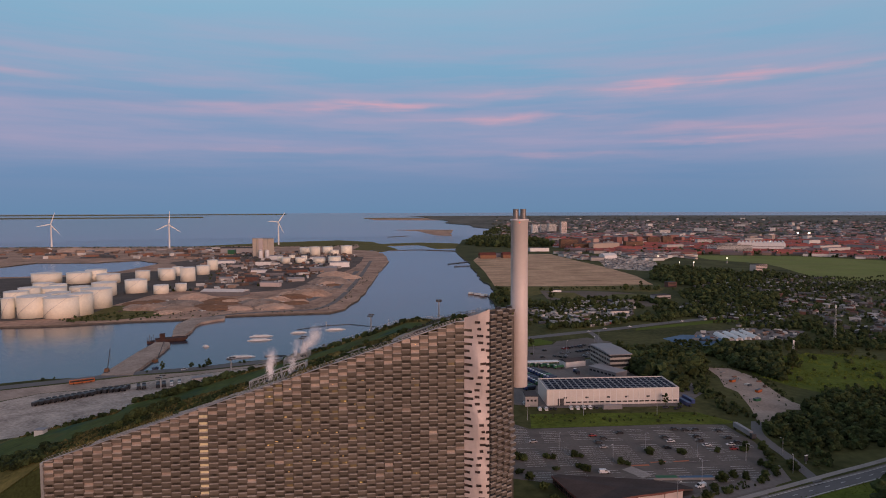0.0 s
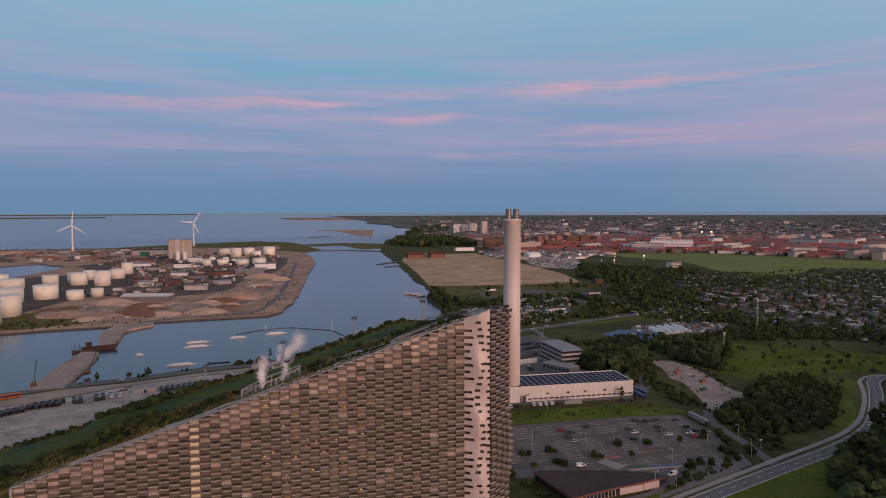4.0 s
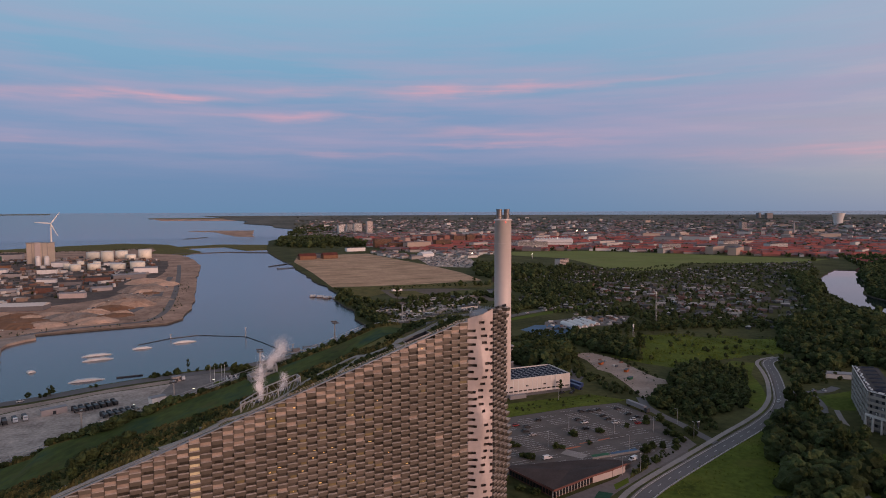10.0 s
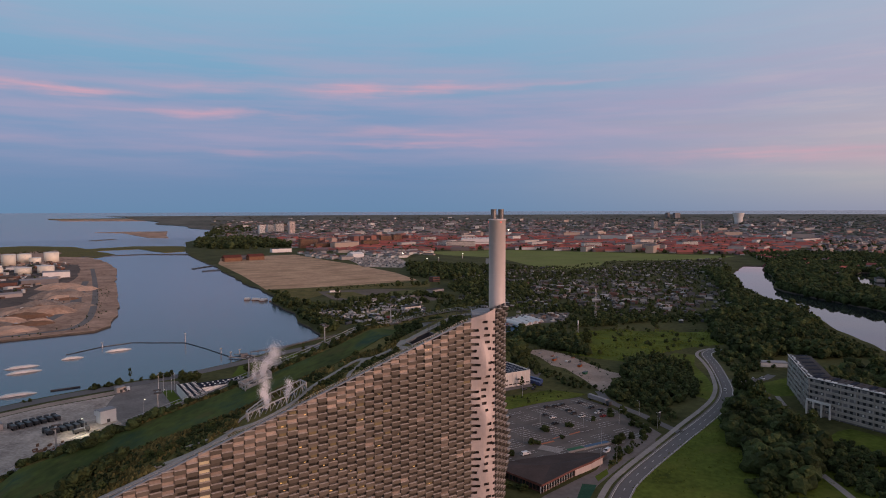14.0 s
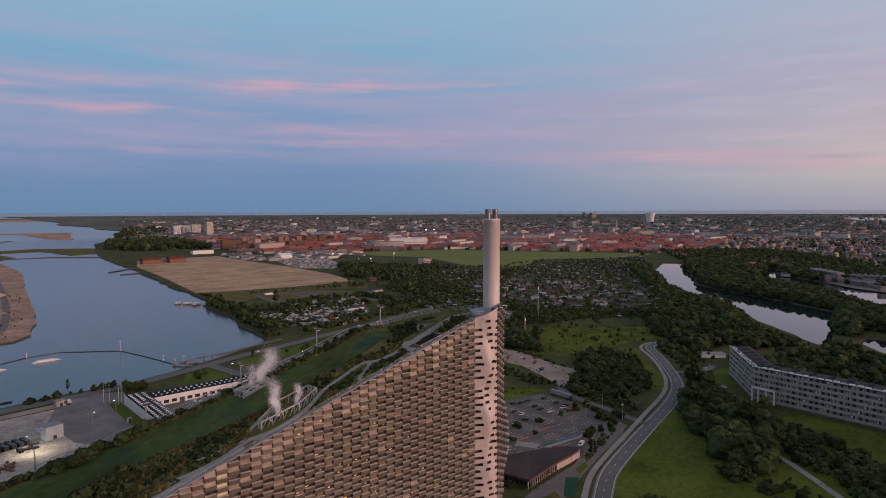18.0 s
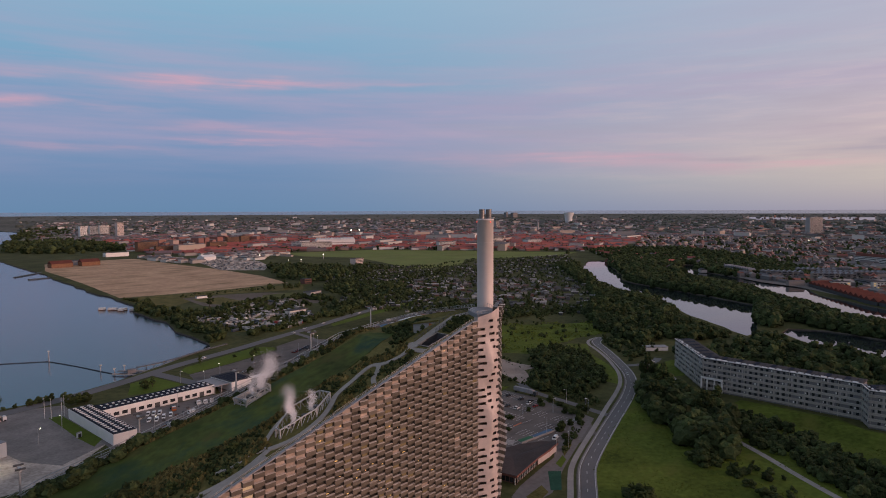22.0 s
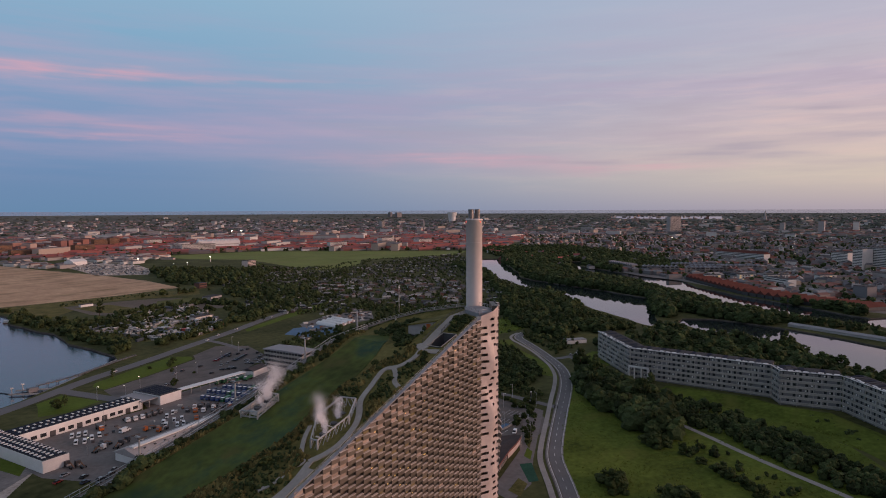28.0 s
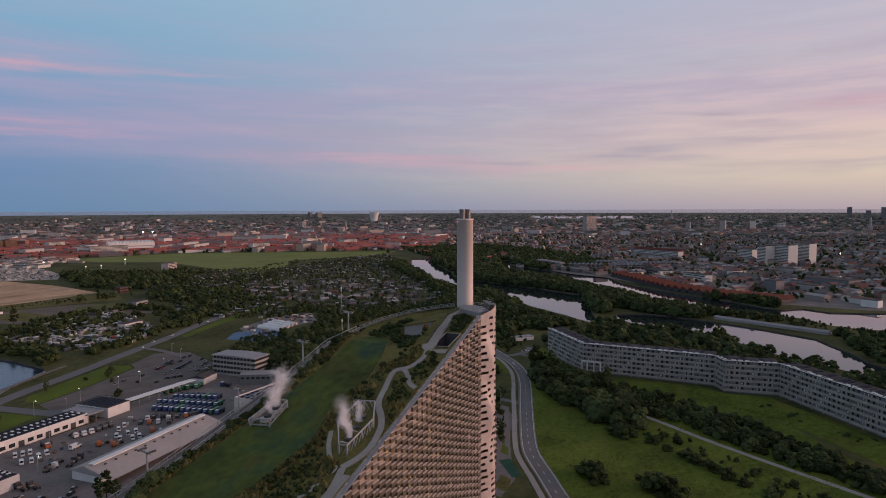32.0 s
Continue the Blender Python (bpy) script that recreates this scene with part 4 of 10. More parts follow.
# ---- chimney ----
CHX, CHY = 29.5, 242.5
chim = thing("chimney", "tall smooth pale aluminium chimney with two steel flues", "chimney", at=pose(CHX, CHY, 0))
bm = bmesh.new()
tube(bm, [(0.1, 55.9), (3.1, 55.9), (3.3, 56.1), (3.3, 90), (3.3, 120.4), (3.5, 120.5), (3.5, 121.1), (3.2, 121.2)], 64)
sh = part("shaft", bm, M_CHIM, chim)
for f in sh.data.polygons:
    f.use_smooth = abs(f.normal.z) < 0.5
for z in (58.5, 64.5, 70.5, 76.5, 82.0):
    part("bracket", boxm(-5.2, -1.2, z, -2.6, 1.2, z + 0.7), M_STEEL, chim, "steel bracket tying the shaft to the wall")
for k in range(5):
    bm = bmesh.new()
    tube(bm, [(3.31, 0), (3.325, 0.02), (3.325, 0.12), (3.31, 0.14)], 64)
    part("seam", bm, M_CHIM, chim).location = (0, 0, 62 + k * 12.4)
for dx, dy in ((-1.35, 0.6), (1.35, -0.6)):
    bm = bmesh.new()
    tube(bm, [(1.1, 120), (1.1, 124.6), (1.18, 124.7), (1.18, 125.0), (1.0, 125.0), (1.0, 123.5)], 32)
    fl = part("flue", bm, M_FLUE, chim, "bare steel flue pipe")
    fl.location = (dx, dy, 0)
for a in (0.4, 2.5, 4.6):
    bm = bmesh.new()
    tube(bm, [(0.18, 0), (0.22, 0.1), (0.16, 0.45)], 10)
    part("warning_lamp", bm, mat("warning_lamp", (0.5, 0.05, 0.04), emit=(1, 0.12, 0.08), emit_strength=1.5), chim, "red aviation lamp").location = (3.4 * math.cos(a), 3.4 * math.sin(a), 119.7)
for z in (50, 62, 74, 84):
    part("bracket", boxm(-5.5, -0.3, 0, -2.9, 0.3, 0.9), M_STEEL, chim, "steel tie to the building").location = (0, 0, z)

# ---- ground cover, roads ----
P_SAND = [(77, 1600), (86, 1300), (86, 1043), (149, 1039), (247, 1038), (355, 1055), (371, 1198), (362, 1390), (336, 1587), (314, 1836), (240, 1830), (105, 1790)]
P_FIELD = [(690, 1763), (965, 1709), (1166, 1454), (1345, 1189), (1202, 1140), (934, 1227), (820, 1120), (749, 1104), (690, 1110), (700, 1200), (740, 1365), (757, 1469), (680, 1600)]
P_LOT = [(30, 372), (49, 352), (132, 359), (163, 358), (167, 330), (158, 285), (140, 266), (110, 262), (97, 266), (30, 286)]
P_YARD = [(-77, 512), (-70, 420), (-48, 378), (20, 380), (45, 398), (66, 390), (152, 394), (180, 425), (178, 470), (152, 484), (122, 522), (100, 508), (55, 500), (16, 498), (12, 482), (-40, 478), (-60, 500)]
P_MEADOW = [(232, 299), (196, 282), (160, 268), (126, 253), (98, 238), (74, 219), (20, 182), (10, 168), (60, 110), (100, 70), (140, 80), (170, 100), (205, 125), (245, 180), (262, 225), (240, 240), (215, 262)]
P_HALLBERM = [(50, 353), (53, 378), (156, 381), (172, 362), (163, 359), (132, 360)]
P_DIRT = [(208, 492), (226, 488), (232, 462), (227, 420), (226, 404), (231, 384), (214, 386), (200, 366), (184, 362), (194, 390), (202, 424), (198, 437), (206, 465)]
P_HARBOUR = [(-330, 330), (-290, 410), (-278, 425), (-240, 440), (-200, 470), (-160, 492), (-112, 505), (-88, 520), (-74, 520), (-70, 430), (-100, 395), (-150, 385), (-200, 360), (-260, 330)]
patch("sand_field", P_SAND, M_SAND, 0.05, "bare pale sand field by the water", "field")
patch("common", P_FIELD, M_FIELD, 0.05, "wide pale green grassy common", "field")
patch("sports_pitch", [(152, 981), (148, 892), (175, 822), (222, 817), (288, 811), (302, 922), (269, 960), (217, 976)], mat("cinder_court", (0.155, 0.128, 0.105), 0.95, vary=0.35, scale=0.03, fine=0.3), 0.075, "worn cinder sports ground", "field")
patch("pitch_turf", [(222, 880), (254, 935), (305, 933), (290, 897), (245, 876)], mat("worn_turf", (0.115, 0.118, 0.042), 0.95, vary=0.4, scale=0.04, fine=0.4), 0.11, "greener turf in the sports ground", "field")
patch("pitch_turf", [(158, 960), (160, 905), (182, 850), (215, 842), (205, 900), (200, 955)], M_ROUGH, 0.115, "thin grass on the sports ground", "field")
patch("car_park", P_LOT, M_ASPHALT, 0.06, "grey asphalt car park with bay lines", "car park", rough=0.4)
patch("yard", P_YARD, M_YARD, 0.05, "dark paved works yard", "yard", rough=0.4)
patch("harbour_yard", P_HARBOUR, M_GRAVEL, 0.04, "pale gravel harbour yard", "yard")
patch("dirt_band", [(-345, 415), (-317, 430), (-282, 447), (-235, 472), (-198, 482), (-154, 504), (-108, 518), (-112, 507), (-160, 493), (-200, 471), (-240, 441), (-278, 426), (-292, 411), (-330, 385)], M_DIRT, 0.06, "bare brown dirt strip beside the harbour road", "ground", rough=2)
patch("apron", [(-120, 475), (-112, 520), (-88, 527), (-74, 523), (-71, 430), (-94, 413), (-108, 431)], M_YARD, 0.08, "asphalt apron with worn markings", "yard", rough=0.5).data.materials[0] = mat("worn_apron", (0.22, 0.2, 0.188), 0.85, vary=0.35, scale=0.08, fine=0.6)
patch("meadow", P_MEADOW, M_MEADOW, 0.04, "lush green meadow beside the road", "meadow")
patch("green", [(267, 230), (262, 199), (241, 140), (206, 95), (186, 92), (203, 121), (243, 180)], M_MEADOW, 0.08, "open green bank below the housing slab", "meadow", rough=2)
patch("berm", P_HALLBERM, M_MEADOW, 0.09, "grassy strip below the hall", "verge")
patch("dirt_track", P_DIRT, M_DIRT, 0.07, "bare dirt storage area", "ground", rough=3)
patch("blue_court", [(214, 606), (222, 568), (264, 578), (272, 616), (240, 625)], M_BLUEPITCH, 0.07, "blue-covered storage court", "court", rough=0)
patch("verge", [(12, 562), (18, 571), (50, 585.5), (94, 605), (105, 592), (101, 582), (50, 560), (14, 548)], M_GRASS, 0.07, "mown grass strip beside the harbour road", "verge")
patch("verge", [(-37, 519), (-30, 540), (-28, 548), (-10, 557), (-5, 540), (0, 522), (-23, 514)], M_GRASS, 0.07, "mown grass strip beside the harbour road", "verge")
patch("verge", [(-86, 500), (-79, 500), (-70, 440), (-76, 430), (-80, 450)], M_GRASS, 0.11, "narrow lawn beside the white hall", "verge")
patch("verge", [(200, 648), (300, 690), (385, 722), (395, 750), (290, 700), (205, 660)], M_GRASS, 0.07, "grass strip beside the far road", "verge")
patch("green", [(235, 470), (250, 520), (320, 540), (420, 480), (425, 430), (350, 435), (300, 430), (262, 415), (245, 440)], M_MEADOW, 0.05, "open rough green between thickets", "meadow", rough=6)
patch("green", [(235, 310), (258, 330), (300, 385), (330, 412), (318, 425), (285, 408), (262, 380), (235, 345)], M_MEADOW, 0.06, "rough green beside the road", "meadow", rough=4)
patch("green", [(290, 325), (282, 300), (305, 290), (335, 322), (330, 328)], M_MEADOW, 0.06, "lawn by the end of the housing slab", "meadow", rough=1)
patch("forecourt", [(13, 546), (50, 558), (102, 580), (108, 594), (141, 612), (160, 590), (145, 540), (110, 519), (66, 505), (16, 503), (10, 525)], M_ASPHALT, 0.06, "asphalt forecourt with lamp posts", "car park", rough=0.5)
patch("car_yard", [(84, 722), (98, 787), (128, 820), (155, 838), (208, 866), (258, 858), (238, 776), (196, 686), (145, 656), (112, 684)], M_ROUGH, 0.06, "crowded storage yard for caravans and boats", "yard", rough=3)
patch("works_yard", [(230, 585), (272, 600), (332, 596), (374, 642), (330, 660), (260, 640)], M_YARD, 0.05, "paved depot yard", "yard")
patch("sea_verge", [(92, 905), (85, 1035), (300, 1035), (360, 1010), (330, 955), (200, 992), (118, 910)], M_ROUGH, 0.05, "grass between sand field and sports ground", "verge")
patch("dock_ground", [(955, 505), (930, 440), (860, 360), (780, 255), (725, 165), (720, 60), (760, -100), (1250, 60), (1400, 420), (1250, 700), (1110, 690), (1030, 600)], M_YARD, 0.04, "paved ground round the docks", "ground", rough=3)
patch("parking_ground", [(355, 1365), (425, 1300), (475, 1380), (520, 1530), (474, 1800), (406, 1690), (380, 1500)], M_GRAVEL, 0.05, "pale lot full of parked cars", "car park")

ROADS = ([("main_road", [(-60, 145.5), (20, 185.5), (66, 217.2), (91, 236.6), (101, 243.1), (118.7, 251.7), (137.2, 260), (162.2, 271.1), (188.2, 282.3), (215.2, 294.1), (241.2, 307.9), (261, 322), (276, 336), (303, 365), (324, 389), (337, 406), (349, 415), (366, 418)], 8.0, 0.12),
         ("cycle_track", [(-63, 152.0), (16.5, 192.0), (62, 223.5), (86, 242.5), (97, 249.3), (114, 257.5), (133, 266.1), (158, 277.5), (184, 289.7), (211, 301.5), (237, 314.3), (256, 327.7), (269, 338.8), (297, 367.3), (318, 393.5), (330, 411), (345, 421), (362, 423)], 2.8, 0.16),
         ("verge_strip", [(-61.5, 148.7), (18.2, 188.7), (64, 220.3), (88.5, 239.6), (99, 246.2), (116.4, 254.6), (135.1, 263), (160.1, 274.3), (186.1, 286), (213.1, 297.8), (239.1, 311.1), (258.5, 324.8), (272.5, 337.4), (300, 366.1), (321, 391.2), (333.5, 408.5), (347, 418)], 2.2, 0.13)] + [("harbour_road", [(-420, 380), (-317, 440), (-282, 457), (-235, 483), (-198, 492), (-154, 515), (-105, 528), (-62, 541), (-24, 559.5), (18, 584), (69, 604), (127, 633), (191, 661), (250, 694), (360, 742), (388, 745), (470, 790)], 11.0, 0.12),
         ("depot_road", [(-6, 567), (2, 540), (9, 515), (14, 499)], 9.0, 0.13), ("lot_lane", [(150, 646), (152, 622), (150, 598), (146, 575)], 6.0, 0.13),
         ("side_road", [(283, 344), (290, 338), (300, 334.5), (312, 332), (328, 338)], 6.0, 0.14), ("lane_spur", [(298, 333), (291, 321), (281, 308), (270, 298)], 4.0, 0.135),
         ("gate_road", [(171, 276), (172.3, 298), (174, 312), (173.5, 326), (175, 345), (184, 363)], 5.5, 0.13)] + [("works_road", [(-283, 730), (-270, 754), (-240, 774), (-200, 785), (-150, 800), (-150, 1000), (-165, 1300), (-185, 1600)], 8.0, 0.1)])
for name, pts, w, z in ROADS:
    bm = bmesh.new()
    ribbon(bm, pts, w, z)
    ob = tagged(part(name, bm, {"cycle_track": M_CONC, "verge_strip": M_ASPHALT, "works_road": M_YARD}.get(name, M_ROAD)), {"main_road": "grey asphalt road curving past the meadow", "cycle_track": "pale cycle track beside the road"}.get(name, "grey asphalt road"), "road", "", "structure")
    if name == "main_road":
        road = ob
        for off in (-3.6, 3.5, 0.1):
            bm = bmesh.new()
            P = [Vector((*p, 0)) for p in pts]
            Q = []
            for i, p in enumerate(P):
                d = (P[min(i + 1, len(P) - 1)] - P[max(i - 1, 0)]).normalized()
                Q.append((p.x - d.y * off, p.y + d.x * off))
            if off == 0.1:
                S = ribbon(bmesh.new(), Q, 1.0)
                acc = 0
                for a, b in zip(S, S[1:]):
                    acc += (b - a).length
                    if acc > 9:
                        acc = 0
                        d = (b - a).normalized()
                        e = b + d * 3.0
                        bar(bm, (b.x, b.y, z + 0.03), (e.x, e.y, z + 0.03), 0.25, 0.04)
            else:
                ribbon(bm, Q, 0.3, z + 0.03, thick=0.02)
            part("lane_line", bm, M_LINE, road, "white road paint")
        # kerb
        bm = bmesh.new()
        for off in (4.1, -4.1):
            Q = []
            for i, p in enumerate(P):
                d = (P[min(i + 1, len(P) - 1)] - P[max(i - 1, 0)]).normalized()
                Q.append((p.x - d.y * off, p.y + d.x * off))
            ribbon(bm, Q, 0.35, z + 0.13, thick=0.15)
        part("kerb", bm, M_CONC, road, "pale concrete kerb")
for pts, w in (([(195, 224), (178, 192), (160, 165), (132, 112), (112, 72), (90, 30)], 3.4), ([(282, 300), (268, 285), (258, 272)], 3.0)):
    bm = bmesh.new()
    ribbon(bm, pts, w, 0.13)
    tagged(part("footpath", bm, M_CONC), "pale gravel footpath", "path", "", "structure")

# car park bay lines: double bays in columns
car_park = bpy.data.objects["car_park"]
bay_me = finish(boxm(-5.0, -0.08, 0.0, 5.0, 0.08, 0.03), "bay_line", M_LINE)
LU = Vector((0.995, 0.07, 0))
LV = Vector((-0.07, 0.995, 0))
nl = 0
for c in range(8):
    for r in range(34):
        p = Vector((47, 276, 0)) + LU * (c * 16.4) + LV * (r * 2.6)
        ok = all(bool(inside(P_LOT, np.array([p.x + dx]), np.array([p.y + dy]))[0]) for dx, dy in ((-6, 3), (6, -3), (0, 4)))
        if ok and nl < 295 and r % 12 not in (7, 8) and (c * 7 + r * 5) % 17 > 0:
            ob = part("bay_line", bay_me, None, car_park)
            ob.matrix_world = Matrix.Translation(p + Vector((0, 0, 0.065))) @ pose(0, 0, 0, 0, 0, 4)
            nl += 1
for x, y, w, h, a in ((96, 300, 9, 1.5, 5), (106, 304, 8, 1.2, 8), (118, 305, 8, 1.2, 8)):
    part("painted_band", boxm(-w / 2, -h / 2, 0, w / 2, h / 2, 0.03), M_ORANGE, car_park, "faded orange floor paint").matrix_world = pose(x, y, 0.07, 0, 0, a)
part("painted_band", boxm(-8, -1.4, 0, 8, 1.4, 0.04), M_BLUEPITCH, car_park, "blue floor paint").matrix_world = pose(118, 286.5, 0.07, 0, 0, 2)
part("painted_band", boxm(-6, -3.5, 0, 6, 3.5, 0.025), M_CONC, car_park, "paler worn concrete").matrix_world = pose(92, 292, 0.07, 0, 0, -55)
sign = thing("sign_box", "dark advertising box on a post at the car park gate", "sign", at=pose(177.5, 301, 0, 0, 0, 20))
part("post", boxm(-0.15, -0.15, 0, 0.15, 0.15, 1.6), M_STEEL, sign)
part("case", boxm(-0.9, -0.3, 1.5, 0.9, 0.3, 4.2), M_DARKSTEEL, sign)
part("cap", boxm(-0.95, -0.35, 4.2, 0.95, 0.35, 4.45), M_WHITE, sign)
low_wall = tagged(part("low_wall", boxm(-15, -0.35, 0, 15, 0.35, 0.9), M_CONC), "low pale concrete wall at the edge of the car park", "wall", "", "structure")
low_wall.matrix_world = pose(112, 283.4, 0, 0, 0, 1)
patch("garden_paving", [(44, 233), (64, 235), (90, 249), (126, 266), (160, 282), (164, 300), (150, 290), (118, 272), (104, 266), (96, 260), (58, 249), (47, 244)], M_YARD, 0.07, "brown paved strip between hall and cycle track", "paving", rough=0.4)
for pts, lab in (([(100, 257), (116, 264.5), (122, 271), (108, 265)], "weedy planting bed"), ([(88, 249.5), (98, 254), (101, 259), (90, 254.5)], "bright green planting bed"), ([(50, 232.5), (63, 236.5), (66, 243), (52, 240)], "dry brown planting bed")):
    patch("planting_bed", pts, M_ROUGH if "green" not in lab else M_GRASS, 0.11, lab, "bed", rough=0.3)
patch("green_court", [(80, 251), (85, 247), (69, 234), (65, 237)], mat("green_court_paint", (0.03, 0.085, 0.055), 0.85, vary=0.3, scale=0.1, fine=0.8), 0.1, "small dark green court beside the hall", "court", rough=0)
part("painted_band", boxm(-5, -1.6, 0, 5, 1.6, 0.05), mat("green_floor_paint", (0.03, 0.14, 0.06), 0.8), car_park).matrix_world = pose(104, 286.5, 0.07, 0, 0, 0)

# ---- vegetation ----
def ico(sub):
    bm = bmesh.new()
    bmesh.ops.create_icosphere(bm, subdivisions=sub, radius=1.0)
    V = np.array([v.co[:] for v in bm.verts])
    F = np.array([[v.index for v in f.verts] for f in bm.faces])
    bm.free()
    return V, F


ICO1, ICO2 = ico(1), ico(2)


def lumps(centres, radii, base, rng, rough=0.35, squash=0.8):
    """Many uneven leafy clumps as one array of corners and triangles."""
    BV, BF = base
    n, k = len(centres), len(BV)
    jit = 1 + (rng.rand(n, k) - 0.5) * 2 * rough
    ang = rng.rand(n) * 6.283
    c, s = np.cos(ang)[:, None], np.sin(ang)[:, None]
    X = BV[None, :, 0] * c - BV[None, :, 1] * s
    Y = BV[None, :, 0] * s + BV[None, :, 1] * c
    Z = np.repeat(BV[None, :, 2] * squash, n, 0)
    V = np.stack([X * jit, Y * jit, Z * jit], 2) * np.asarray(radii)[:, None, None] + np.asarray(centres)[:, None, :]
    F = (BF[None] + (np.arange(n) * k)[:, None, None]).reshape(-1, 3)
    return V.reshape(-1, 3), F


def crown_mesh(seed, h, r, z0):
    """A crown of many leafy clumps and loose leaf tufts, uneven and open."""
    rng = np.random.RandomState(seed)
    C, R = [], []
    for _ in range(30):
        a, u = rng.rand() * 6.283, rng.rand() ** 0.6
        k = rng.rand()
        wide = math.sin(math.pi * (0.12 + 0.8 * k)) ** 0.7
        C.append((math.cos(a) * r * u * wide, math.sin(a) * r * u * wide, z0 + (h - z0) * (0.06 + 0.86 * k)))
        R.append(r * (0.2 + 0.2 * rng.rand()) * (1.1 - 0.4 * k))
    V, F = lumps(np.array(C), np.array(R), ICO2, rng, 0.3)
    n = 420
    i = rng.randint(0, len(V), n)
    P = V[i] + (rng.rand(n, 3) - 0.5) * r * 0.22
    D = (rng.rand(n, 2, 3) - 0.5) * r * 0.32
    T = np.stack([P, P + D[:, 0], P + D[:, 1]], 1).reshape(-1, 3)
    F2 = np.arange(n * 3).reshape(-1, 3) + len(V)
    return mesh_np("crown", np.vstack([V, T]), np.vstack([F, F2]), M_LEAF)


def trunk_bm(h, r):
    bm = bmesh.new()
    tube(bm, [(r, 0), (r * 0.75, h * 0.4), (r * 0.4, h)], 8)
    for a in (0.3, 2.2, 4.4):
        bar(bm, (0, 0, h * 0.55), (math.cos(a) * h * 0.3, math.sin(a) * h * 0.3, h * 0.95), r * 0.5)
    return bm


def tree_kind(seed, h, r, z0, label, category="tree", group="trees"):
    t = thing("tree" if category == "tree" else "shrub", label, category, group)
    if category == "tree":
        part("trunk", trunk_bm(h * 0.6, h * 0.022 + 0.05), M_BARK, t)
    part("crown", crown_mesh(seed, h, r, z0), None, t)
    return t


TREE_KINDS = [tree_kind(11, 11, 4.6, 2.0, "broad dark green leafy tree"), tree_kind(12, 13, 4.2, 2.2, "tall dark green leafy tree"), tree_kind(13, 9, 4.4, 1.3, "round dark green leafy tree"),
              tree_kind(14, 15, 3.6, 2.5, "slender tall dark green tree"), tree_kind(15, 8, 4.0, 1.0, "low spreading green tree")]
SHRUB_KINDS = [tree_kind(21, 3.2, 2.3, 0.0, "dense dark green shrub", "shrub", "shrubs"), tree_kind(22, 2.4, 2.0, 0.0, "low olive green shrub", "shrub", "shrubs")]
BROAD_KINDS = [tree_kind(16, 7.0, 5.6, 0.2, "broad low dark green tree in the meadow"), tree_kind(17, 6.2, 5.0, 0.1, "broad low green tree in the meadow")]
used_kind = set()


def plant_tree(x, y, s=1.0, kinds=TREE_KINDS, z=0.0):
    k = kinds[int(RNG.randint(len(kinds)))]
    m = Matrix.Translation((x, y, z)) @ Matrix.Rotation(RNG.rand() * 6.28, 4, "Z") @ Matrix.Diagonal((s * (0.85 + 0.3 * RNG.rand()), s * (0.85 + 0.3 * RNG.rand()), s * (0.85 + 0.35 * RNG.rand()), 1))
    if id(k) not in used_kind:
        used_kind.add(id(k))
        k.matrix_world = m
        return k
    return copy_thing(k, m)


# stretches of water, grass and road that no tree stands in front of
IN_SIGHT = [*OPEN_WATER, P_FIELD, P_SAND, P_DIRT, [(196, 600), (208, 562), (264, 578), (272, 616), (240, 625)]]


LOOKOUTS = [(-90.0, 35.0), (-205.0, 130.0)]


def open_view(x, y, h):
    """Whether a tree of that height leaves the open stretches in view."""
    for ex, ey in LOOKOUTS:
        for reach in (0.4, 0.75, 1.05):
            k = reach * h / (124 - h)
            qx, qy = np.array([x + (x - ex) * k]), np.array([y + (y - ey) * k])
            if any(bool(inside(s, qx, qy)[0]) for s in IN_SIGHT):
                return False
    return True


